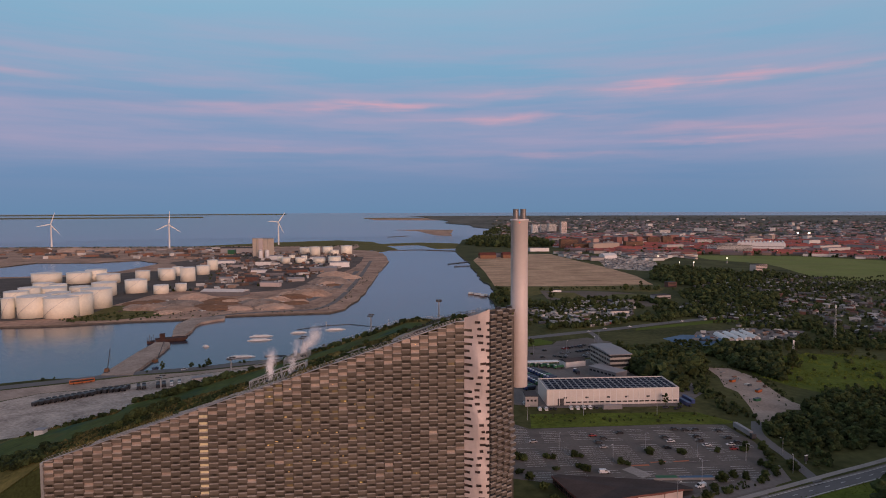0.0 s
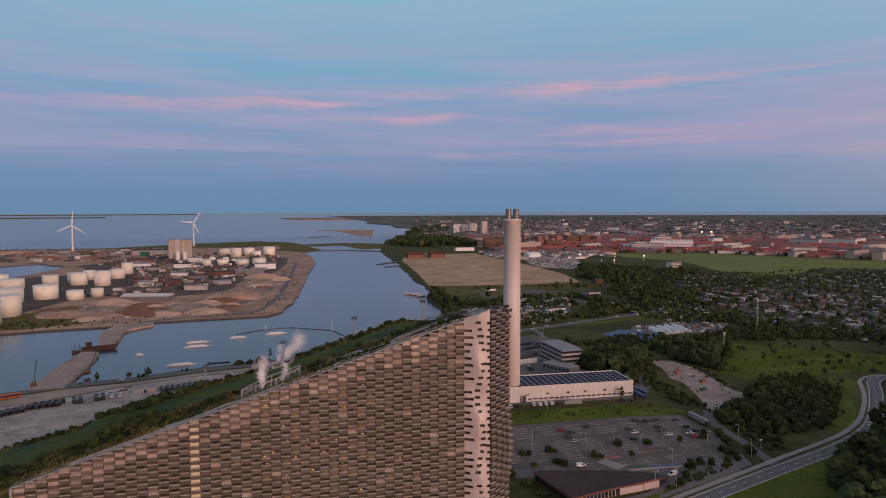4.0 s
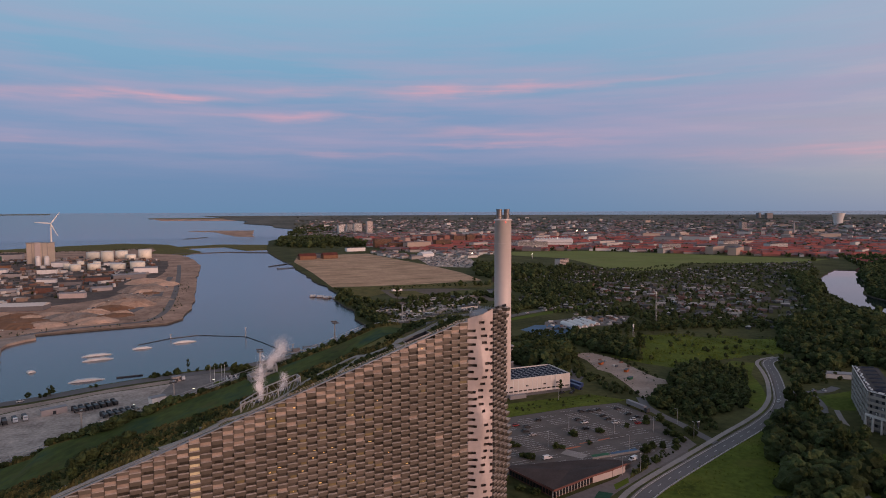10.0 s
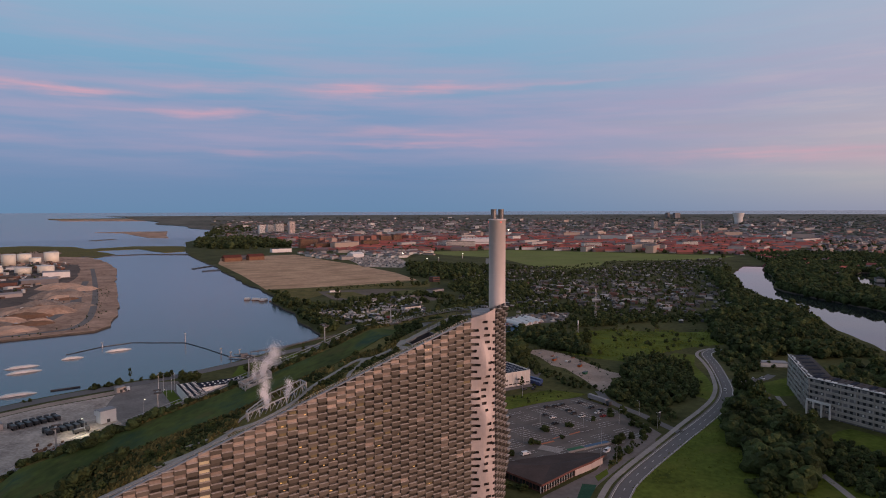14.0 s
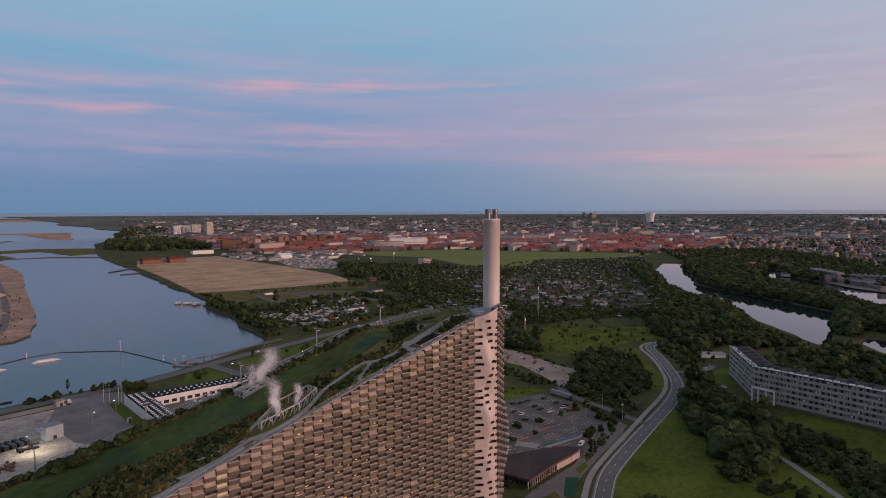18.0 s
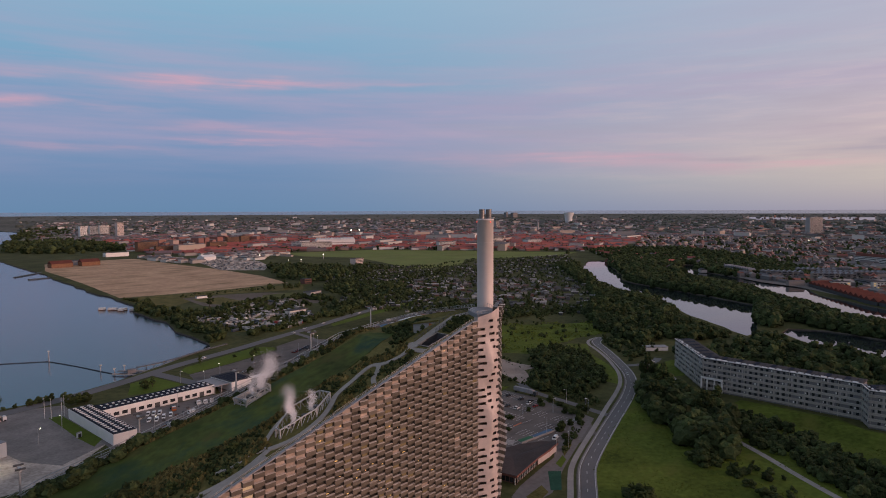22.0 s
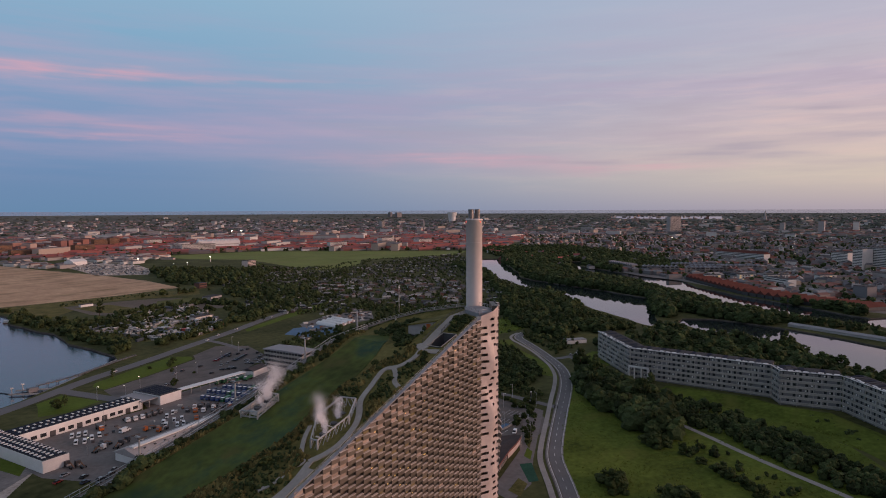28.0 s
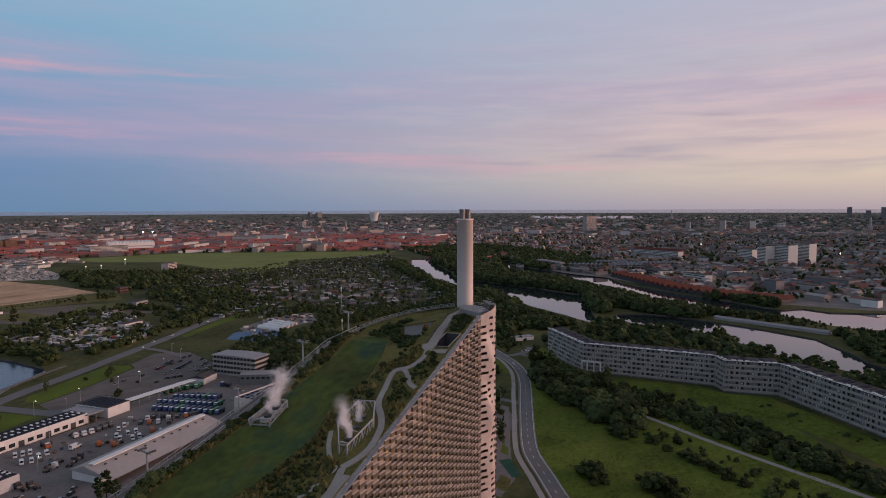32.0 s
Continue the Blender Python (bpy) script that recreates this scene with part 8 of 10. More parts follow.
# ---- harbour and peninsula ----
def tank(x, y, d, h):
    t = thing("storage_tank", "cream-white cylindrical storage tank with a shallow cone roof", "tank", "storage tanks", at=pose(x, y + d / 2, 0))
    bm = bmesh.new()
    tube(bm, [(d / 2, 0), (d / 2, h * 0.5), (d / 2, h)], 28)
    for f in bm.faces:
        f.smooth = abs(f.normal.z) < 0.5
    part("shell", bm, M_TANK, t)
    bm = bmesh.new()
    tube(bm, [(d / 2 + 0.25, h - 0.3), (d / 2 + 0.25, h + 0.1), (0.6, h + d * 0.05)], 28)
    part("roof", bm, M_TANKROOF, t)
    bm = bmesh.new()
    n = 12
    for k in range(n):
        a0, a1 = -2.4 + 1.6 * k / n, -2.4 + 1.6 * (k + 1) / n
        r = d / 2 + 0.4
        bar(bm, (r * math.cos(a0), r * math.sin(a0), h * k / n), (r * math.cos(a1), r * math.sin(a1), h * (k + 1) / n), 0.3)
    part("stair", bm, M_STEEL, t, "spiral stair")


TANKS_QUAY = [(-516, 732, 14, 24), (-492, 732, 36, 25), (-459, 731, 40, 24), (-446, 751, 29, 26), (-457, 804, 37, 25), (-572, 821, 29, 20), (-588, 873, 28, 19), (-576, 901, 37, 15), (-548, 872, 31, 12), (-590, 945, 24, 16), (-562, 951, 30, 11)]
TANKS_MIDDLE = [(-511, 924, 34, 20), (-706, 1089, 48, 18), (-648, 1092, 40, 19), (-640, 1135, 36, 20), (-596, 1094, 38, 16), (-481, 962, 32, 20), (-553, 1138, 25, 18), (-530, 1175, 20, 19), (-511, 1146, 27, 21), (-436, 954, 22, 13), (-417, 985, 17, 12), (-525, 1228, 20, 18), (-465, 1126, 26, 25), (-484, 1248, 25, 18), (-500, 1346, 22, 22)]
TANKS_REAR = [(-415, 1868, 31, 19), (-365, 1770, 29, 26), (-347, 1870, 30, 21), (-289, 1861, 33, 24), (-318, 1820, 25, 14), (-358, 1606, 15, 13), (-384, 1518, 21, 14), (-352, 1535, 26, 13), (-303, 1515, 30, 13), (-262, 1497, 30, 17), (-398, 1642, 15, 12), (-408, 1560, 13, 14)]
TANKS_WEST = [(-640, 760, 34, 22), (-700, 800, 30, 20), (-640, 860, 30, 15), (-700, 930, 34, 14), (-640, 985, 30, 13), (-770, 1000, 36, 15)]
for row in (*TANKS_QUAY, *TANKS_MIDDLE, *TANKS_REAR, *TANKS_WEST):
    tank(*row)
silo = thing("grain_silo", "tall pale beige concrete silo building", "silo", at=pose(-498, 1735, 0, 0, 0, -14))
part("wall", boxm(-25, -14, 0, 25, 14, 52), mat("silo_concrete", (0.50, 0.42, 0.34), 0.85, vary=0.15, scale=0.04, fine=0.4), silo)
part("bay", boxm(-5, -15.5, 0, 7, -14, 53.5), M_TOWER, silo, "paler projecting bay")
part("roof", boxm(-26, -15, 52, 26, 15, 53.4), M_ROOFGREY, silo)
for k in range(5):
    part("pilaster", boxm(-24 + k * 11.5, -14.8, 0, -22.8 + k * 11.5, -14, 52), M_CONC, silo)
for x, y in ((-497, 1706), (-480, 1709)):
    t = thing("silo_tube", "pale round silo beside the elevator", "silo", at=pose(x, y, 0))
    bm = bmesh.new()
    tube(bm, [(5.5, 0), (5.5, 20), (1.6, 23)], 20)
    part("shell", bm, M_WHITE, t)
    part("catwalk", boxm(-1, -6.5, 20, 1, 6.5, 21), M_STEEL, t)
for x, y, h, ph in ((-1430, 2290, 84, 20), (-960, 2200, 84, 5), (-640, 2440, 88, 35)):
    t = thing("wind_turbine", "white three-bladed wind turbine standing at the shore", "wind turbine", "wind turbines", at=pose(x, y, -1, 0, 0, 15))
    bm = bmesh.new()
    tube(bm, [(3.0, 0), (1.8, h)], 16)
    part("tower", bm, M_WHITE, t)
    part("nacelle", boxm(-1.6, -4, h - 1.2, 1.6, 4, h + 1.8), M_WHITE, t)
    bm = bmesh.new()
    tube(bm, [(1.7, 0), (1.6, 1.2), (0.5, 2.4)], 14, pose(0, -4, h + 0.3, 90))
    hub = part("hub", bm, M_WHITE, t)
    for k in range(3):
        bm = bmesh.new()
        m = pose(0, -5.2, h + 0.3) @ Matrix.Rotation(radians(ph + 120 * k), 4, "Y")
        vs = [bm.verts.new(m @ Vector(c)) for c in ((-1.3, 0, 1), (1.3, 0, 1), (2.6, 0.1, 9), (0.7, 0, 46), (-0.5, 0, 46), (-1.5, -0.1, 9), (0, 0.9, 1), (0.3, 0.8, 9))]
        for f in ((0, 5, 4, 3, 2, 1), (0, 6, 7, 5), (6, 1, 2, 7), (7, 2, 3), (7, 3, 4), (7, 4, 5), (0, 1, 6)):
            bm.faces.new([vs[i] for i in f])
        part("blade", bm, M_WHITE, hub)


def gable(name, label, x, y, w, d, h, a, wall, roof, rise=0.25, cat="building", group="", win=0):
    t = thing(name, label, cat, group, at=pose(x, y, swell(x, y), 0, 0, a))
    part("wall", boxm(-w / 2, -d / 2, 0, w / 2, d / 2, h), wall, t)
    bm = bmesh.new()
    if rise:
        shell(bm, [(-d / 2 - 0.4, h), (d / 2 + 0.4, h), (0, h + d * rise)], w + 0.8, 0.0)
        part("roof", bm, roof, t).rotation_euler = (0, 0, math.pi / 2)
    else:
        box(bm, -w / 2 - 0.3, -d / 2 - 0.3, h, w / 2 + 0.3, d / 2 + 0.3, h + 0.5)
        part("roof", bm, roof, t)
    if win:
        storeys = max(1, int(h / 3.2))
        for s in range(storeys):
            for sgn in (-1, 1):
                part("window_band", boxm(-w / 2 + 0.6, sgn * d / 2 - 0.08, 1.0 + s * h / storeys, w / 2 - 0.6, sgn * d / 2 + 0.08, 2.4 + s * h / storeys), M_GLASS, t)
    return t


for x, y, w, d, h, a, wl, rf, r in (((-330, 945, 66, 26, 6, -6, M_FACADEDARK, M_WHITEWALL, 0.12), (-251, 1305, 56, 20, 9, 20, M_FACADEDARK, M_ROOFGREY, 0.1), (-236, 1425, 44, 22, 11, 10, M_WHITE, M_ROOFGREY, 0.1), (-627, 1860, 20, 18, 14, 0, M_GREEN, M_ROOFGREY, 0.1),
                                    (-640, 1950, 95, 30, 14, 5, M_FACADEGREY, M_ROOFDARK, 0.1), (-290, 1050, 34, 10, 7, -10, M_TOWER, M_ROOFGREY, 0.15), (-346, 1132, 21, 14, 8, 0, M_BROWN, M_ROOFDARK, 0.2), (-394, 1132, 22, 12, 6, 10, M_FACADEGREY, M_ROOFGREY, 0.2),
                                    (-332, 1234, 34, 14, 6, 0, M_FACADEDARK, M_ROOFDARK, 0.2), (-441, 1655, 32, 16, 10, 0, M_WHITE, M_ROOFGREY, 0.15), (-423, 1474, 34, 16, 9, 0, M_WHITE, M_ROOFDARK, 0.15)) + ((-267, 1130, 30, 12, 5, 25, M_FACADEGREY, M_ROOFGREY, 0.2), (-300, 1290, 40, 16, 7, 12, M_BROWN, M_ROOFDARK, 0.15),
                                    (-380, 1290, 30, 14, 6, 4, M_WHITE, M_ROOFGREY, 0.15), (-470, 1420, 30, 14, 7, -10, M_FACADEGREY, M_ROOFDARK, 0.15), (-520, 1500, 40, 20, 9, 5, M_WHITE, M_ROOFGREY, 0.15), (-560, 1640, 50, 18, 8, 0, M_RUST, M_ROOFDARK, 0.15), (-330, 1640, 36, 16, 7, 5, M_WHITE, M_ROOFGREY, 0.1))):
    gable("harbour_shed", "low industrial shed on the peninsula", x, y, w, d, h, a, wl, rf, r, "shed", "harbour sheds")
rngp = np.random.RandomState(21)
HEAPS = (M_SANDHEAP, mat("gravel_heap", (0.24, 0.185, 0.15), 0.95, vary=0.4, scale=0.08, fine=0.5, bump=0.6, tint=(0.31, 0.25, 0.21)), mat("pale_sand_heap", (0.52, 0.36, 0.27), 0.95, vary=0.3, scale=0.06, fine=0.4, bump=0.5), mat("soil_heap", (0.29, 0.15, 0.085), 0.95, vary=0.4, scale=0.08, fine=0.5, bump=0.6, tint=(0.2, 0.12, 0.08)))
P_RUBBLE = [(-405, 775), (-330, 765), (-262, 790), (-200, 850), (-180, 960), (-178, 1180), (-205, 1330), (-225, 1200), (-225, 1020), (-262, 905), (-330, 905), (-415, 880)]
for i, (x, y, r, h) in enumerate(([(-384, 812, 26, 6), (-356, 838, 30, 8), (-361, 905, 24, 9), (-297, 824, 30, 7), (-270, 811, 24, 5), (-251, 848, 28, 8), (-221, 815, 22, 6), (-218, 905, 24, 7), (-204, 940, 30, 11), (-200, 1106, 34, 13), (-211, 1222, 30, 11), (-414, 850, 20, 5), (-235, 880, 20, 7), (-175, 985, 20, 6), (-180, 1180, 22, 8), (-310, 870, 22, 7), (-340, 800, 26, 5), (-215, 1010, 24, 9), (-1200, 2050, 60, 14), (-1300, 2000, 50, 16)] + [(-1100, 2080, 50, 10), (-900, 1950, 60, 9)] + [(px_, py_, 7 + 10 * rngp.rand(), 2.5 + 4 * rngp.rand()) for px_, py_ in scatter(P_RUBBLE, 46)])):
    bm = bmesh.new()
    n = 18
    rings = []
    for k, (rr, zz_) in enumerate(((1.25, -0.3), (0.95, 0.3), (0.66, 0.62), (0.36, 0.72), (0.12, 0.8))):
        rings.append([bm.verts.new((x + r * rr * math.cos(6.283 * j / n) * (1 + 0.35 * noise.noise(Vector((j * 0.9, i, k * 0.3)))), y + r * 0.8 * rr * math.sin(6.283 * j / n) * (1 + 0.35 * noise.noise(Vector((j * 0.7, i + 9, k * 0.3)))), max(-0.3, h * zz_ * (1 + 0.25 * noise.noise(Vector((j * 1.3, i, k)))))) ) for j in range(n)])
    for a, b in zip(rings, rings[1:]):
        for j in range(n):
            bm.faces.new((a[j], a[(j + 1) % n], b[(j + 1) % n], b[j]))
    bm.faces.new(rings[-1])
    tagged(part("mound", bm, HEAPS[i % 4]), ("broad mound of reddish sand and rubble", "mound of grey-brown gravel", "mound of pale pinkish sand", "mound of dark orange soil")[i % 4], "mound", "sand mounds")
# loose clutter of the working harbour
def clutter(name, label, poly, n, s0, s1, h0, h1, material, keep=(), cat="clutter"):
    P = scatter(poly, n, keep)
    V, F = [], []
    for x, y in P:
        w, d, h, a = s0 + (s1 - s0) * RNG.rand(), (s0 + (s1 - s0) * RNG.rand()) * 0.5, h0 + (h1 - h0) * RNG.rand(), RNG.rand() * 3.14
        c, s = math.cos(a), math.sin(a)
        z = swell(x, y)
        k = len(V)
        for zz_ in (z, z + h):
            for ex, ey in ((-w, -d), (w, -d), (w, d), (-w, d)):
                V.append((x + (ex * c - ey * s) / 2, y + (ex * s + ey * c) / 2, zz_))
        F += [(k + a_, k + b_, k + c_, k + d_) for a_, b_, c_, d_ in ((4, 5, 6, 7), (0, 1, 5, 4), (1, 2, 6, 5), (2, 3, 7, 6), (3, 0, 4, 7))]
    return tagged(part(name, mesh_np(name, V, F, material), None), label, cat, "", "stuff")


M_CLUTTER = palette("yard_clutter", [(0.3, 0.28, 0.27), (0.10, 0.09, 0.09), (0.22, 0.11, 0.075), (0.62, 0.59, 0.55), (0.07, 0.08, 0.09), (0.34, 0.24, 0.18), (0.12, 0.08, 0.06)])
woods("shore_bushes", "green scrub between the harbour stores", [(-450, 980), (-350, 1000), (-270, 1110), (-235, 1300), (-240, 1780), (-650, 1950), (-650, 1600), (-480, 1350)], 160, 2, 5, [LAGOON], fine=False)
M_CARAVANS = palette("caravan_bodies", [(0.7, 0.68, 0.65), (0.5, 0.48, 0.46), (0.62, 0.62, 0.62), (0.08, 0.08, 0.09), (0.35, 0.05, 0.04), (0.2, 0.22, 0.25)], 0.5)
clutter("harbour_clutter", "stacked pipes, sheds and stores of the working harbour", [(-450, 980), (-350, 1000), (-270, 1110), (-235, 1300), (-225, 1500), (-240, 1780), (-330, 1950), (-650, 1950), (-650, 1600), (-480, 1350), (-420, 1150)], 760, 3, 17, 1.2, 5.5, M_CLUTTER, [LAGOON])
clutter("rubble", "broken concrete, pipes and boards strewn between the heaps", P_RUBBLE, 300, 1.5, 7, 0.5, 1.8, M_CLUTTER)
woods("shore_bushes", "weeds on the rubble and along the bank", [(-400, 722), (-297, 738), (-221, 770), (-150, 785), (-136, 830), (-131, 960), (-140, 1215), (-160, 1215), (-150, 960), (-158, 830), (-240, 800), (-330, 770), (-410, 760)], 170, 0.6, 2.0, fine=False)
clutter("far_clutter", "stores and heaps behind the basin", [(-1850, 1700), (-900, 1700), (-650, 1700), (-650, 2150), (-1850, 2150)], 260, 6, 40, 2, 8, M_CLUTTER)
clutter("caravan_rows", "rows of parked caravans and boats in a dusty yard", [(105, 740), (137, 772), (222, 782), (236, 765), (213, 694), (138, 672)], 40, 4, 8, 1.6, 2.6, M_CARAVANS, cat="caravans")
clutter("parked_rows", "rows of parked cars on the pale lot", [(360, 1370), (425, 1310), (475, 1380), (515, 1530), (470, 1790), (410, 1690)], 330, 4, 7, 1.4, 2.4, M_CARAVAN, cat="cars")
clutter("depot_stores", "stacked building materials in the depot", [(235, 590), (330, 600), (372, 642), (330, 656), (262, 636)], 90, 2, 7, 0.8, 2, M_CLUTTER)
clutter("yard_stores", "stored skips and materials on the dirt track", [(208, 480), (226, 480), (230, 440), (212, 410), (204, 440)], 8, 2, 4, 0.6, 1.6, M_CLUTTER)
clutter("yard_bins", "small bins and pallets in the works yard", [(-45, 425), (-40, 470), (40, 475), (95, 445), (40, 430), (-30, 430)], 40, 1, 3, 0.6, 1.6, M_CLUTTER)
for x, y, w in ((210, 450, 5), (216, 424, 6), (205, 404, 5)):
    t = thing("skip", "orange waste skip on the dirt track" if w > 5 else "painted waste skip on the dirt track", "skip", "skips", at=pose(x, y, 0.07, 0, 0, x))
    bm = bmesh.new()
    shell(bm, [(-w / 2 + 0.6, 0), (w / 2 - 0.6, 0), (w / 2, 1.7), (-w / 2, 1.7)], 2.4, 0)
    part("tub", bm, M_ORANGE if y > 410 else M_GREEN, t)
    part("rim", boxm(-w / 2 - 0.1, -1.3, 1.7, w / 2 + 0.1, 1.3, 1.8), M_DARKSTEEL, t)
# white tunnel tents
for k in range(4):
    t = thing("storage_tent", "white curved storage tent", "tent", "storage tents", at=pose(274 + 10 * k, 608 + 3.4 * k, 0, 0, 0, 88))
    bm = bmesh.new()
    prof = [(-3.6 * math.cos(math.pi * i / 8), 3.2 * math.sin(math.pi * i / 8)) for i in range(9)]
    shell(bm, [(a, b) for a, b in prof], 34, 0)
    part("skin", bm, M_WHITE, t).rotation_euler = (0, 0, math.pi / 2)
    part("door", boxm(-17.1, -1.5, 0, -16.95, 1.5, 3), M_FACADEGREY, t)
# wake park: floats, cable, pier
for i, (x, y, w, a) in enumerate([(-185, 631, 24, 12), (-181, 612, 24, 12), (-151, 649, 17, 10), (-116, 666, 22, 14), (-176, 540, 24, 10), (-223, 583, 6, 40)]):
    t = thing("water_ramp", "white floating ramp on the harbour water", "float", "floating ramps", at=pose(x, y, -1.5, 0, 0, a))
    bm = bmesh.new()
    shell(bm, [(-w / 2, 0), (w / 2, 0), (w * 0.2, 1.5), (-w * 0.25, 1.6)], 4.0, 0.1)
    part("deck", bm, M_WHITE, t)
    part("skirt", boxm(-w / 2 + 0.5, -1.9, -0.3, w / 2 - 0.5, 1.9, 0.15), M_CONC, t)
t = thing("dark_float", "long dark floating boom", "float", at=pose(-147, 543, -1.5, 0, 0, 8))
part("tube", boxm(-9, -0.8, 0, 9, 0.8, 0.7), M_DARKSTEEL, t)
part("cap", boxm(-9.3, -0.9, 0.1, -8.8, 0.9, 0.8), M_DARKSTEEL, t)
boom = thing("boom_line", "thin floating boom on posts across the bay", "boom")
B = [(-157, 667), (-130, 690), (-105, 698), (-59, 674), (-45, 640), (-34, 609), (-28, 592)]
for a, b in zip(B, B[1:]):
    bm = bmesh.new()
    bar(bm, (*a, -1.3), (*b, -1.3), 0.45)
    part("float", bm, M_DARKSTEEL, boom)
for (x, y), h in (((-59, 674), 9), ((-34, 609), 5), ((-130, 690), 4), ((-28, 592), 4.5), ((-20, 596), 5)):
    t = thing("cable_mast", "grey cable-ski mast in the water", "mast", "cable masts", at=pose(x, y, -2))
    bm = bmesh.new()
    tube(bm, [(0.55, 0), (0.3, h)], 8)
    part("pole", bm, M_STEEL, t)
    part("head", boxm(-0.9, -0.9, h, 0.9, 0.9, h + 0.8), M_STEEL, t)
jet = thing("landing_stage", "timber landing stage with small huts", "jetty")
for a, b in (((-30, 590), (-16, 575)), ((-24, 597), (-6, 582)), ((-16, 575), (70, 640))):
    bm = bmesh.new()
    bar(bm, (*a, -0.6), (*b, -0.6), 2.4, 0.5)
    part("deck", bm, M_CONC, jet)
part("hut", boxm(-21, 582, -0.4, -15, 586, 2.4), M_FACADEDARK, jet)
barge = thing("barge", "rusty dredging barge beside the causeway", "barge", at=pose(-267, 611, -1.4, 0, 0, 24))
bm = bmesh.new()
shell(bm, [(-14, 0), (12, 0), (15, 3.2), (-15, 3.0)], 9, 0)
part("hull", bm, M_BARGE, barge)
part("wheelhouse", boxm(-11, -2.5, 3.0, -6, 2.5, 7.5), M_BARGE, barge)
part("pontoon", boxm(-22, -5, -0.2, -15, 3, 1.2), M_BARGE, barge)
for k in range(4):
    bm = bmesh.new()
    bar(bm, (-22 + 2 * k, -4, 0), (-22 + 2 * k, -4, 6 + (k % 2) * 2), 0.5)
    part("pile", bm, M_DARKSTEEL, barge)
for x, y, a in ((-262, 482, 100), (-238, 512, 60)):
    t = thing("excavator_crane", "dark crawler crane with a long boom on the bank", "crane", "cranes", at=pose(x, y, 0.2, 0, 0, a))
    part("track", boxm(-2.2, -1.6, 0, 2.2, 1.6, 1.0), M_DARKSTEEL, t)
    part("house", boxm(-2, -1.4, 1.0, 1.8, 1.4, 3.0), M_RUST, t)
    bm = bmesh.new()
    bar(bm, (1.5, 0, 2), (9, 0, 17), 0.45)
    bar(bm, (9, 0, 17), (9.3, 0, 6), 0.1)
    part("boom", bm, M_DARKSTEEL, t)
for x, y, w in ((42, 950, 9), (52, 940, 12), (62, 930, 10), (72, 916, 12), (58, 925, 8)):
    t = thing("houseboat", "small white houseboat moored by the bank", "boat", "houseboats", at=pose(x, y, -1.6, 0, 0, -30))
    part("hull", boxm(-w / 2, -2, 0, w / 2, 2, 0.8), M_RUST, t)
    part("cabin", boxm(-w / 2 + 0.8, -1.7, 0.8, w / 2 - 0.8, 1.7, 3.4), M_WHITE, t)
for a, b in (((12, 1500), (68, 1577)), ((26, 1432), (72, 1455))):
    t = thing("far_jetty", "dark narrow jetty in the bay", "jetty", "jetties")
    bm = bmesh.new()
    bar(bm, (*a, -0.6), (*b, -0.6), 5, 1.2)
    part("deck", bm, M_DARKSTEEL, t)
    for k in range(5):
        p = Vector((*a, 0)).lerp(Vector((*b, 0)), k / 4)
        part("pile", boxm(p.x - 0.5, p.y - 0.5, -3, p.x + 0.5, p.y + 0.5, 0.8), M_DARKSTEEL, t)

# timber walk on piles along the shore of the bay
PIER = [(-11, 595), (12, 599), (56, 624), (78, 634)]
t = thing("shore_pier", "dark timber walkway on piles along the bay", "pier")
bm = bmesh.new()
ribbon(bm, PIER, 2.6, 0.5, thick=0.25)
part("deck", bm, M_DECK, t)
for a, b in zip(PIER, PIER[1:]):
    a, b = Vector((*a, 0)), Vector((*b, 0))
    d = (b - a).normalized()
    side = Vector((-d.y, d.x, 0)) * 1.15
    for s_ in (-1, 1):
        bm = bmesh.new()
        bar(bm, a + side * s_ + Vector((0, 0, 1.45)), b + side * s_ + Vector((0, 0, 1.45)), 0.12)
        part("rail", bm, M_DARKSTEEL, t)
    for k in range(int((b - a).length / 7) + 1):
        p = a + d * 7 * k
        for s_ in (-1, 1):
            bm = bmesh.new()
            bar(bm, p + side * s_ + Vector((0, 0, -2)), p + side * s_ + Vector((0, 0, 1.5)), 0.3)
            part("post", bm, M_DARKSTEEL, t)
# ---- allotment gardens ----
P_ALLOT = [(603, 1120), (735, 1062), (935, 1135), (1250, 1160), (1100, 1010), (954, 890), (760, 740), (640, 610), (540, 520), (450, 500), (400, 560), (385, 680), (430, 800), (480, 930), (530, 1050)]
cot = gable("cottage", "small allotment cottage with a shallow roof", 0, 0, 7, 5, 2.4, 0, palette("cottage_walls", [(0.3, 0.29, 0.27), (0.16, 0.08, 0.06), (0.09, 0.09, 0.09), (0.5, 0.48, 0.46), (0.15, 0.14, 0.12)], by="object"),
            palette("cottage_roofs", [(0.16, 0.155, 0.155), (0.07, 0.07, 0.07), (0.13, 0.065, 0.05), (0.38, 0.37, 0.36), (0.1, 0.1, 0.1)], by="object"), 0.2, "cottage", "allotment cottages")
C = scatter([(502, 560), (448, 600), (405, 700), (430, 800), (480, 930), (600, 900), (700, 780), (640, 660)], 200, LAKES)
for i, (x, y) in enumerate(C):
    m = pose(x, y, 0, 0, 0, 40 + 90 * (i % 2) + RNG.rand() * 16) @ Matrix.Diagonal((0.8 + 0.6 * RNG.rand(), 0.8 + 0.5 * RNG.rand(), 0.9 + 0.4 * RNG.rand(), 1))
    if i == 0:
        cot.matrix_world = m
    else:
        copy_thing(cot, m)


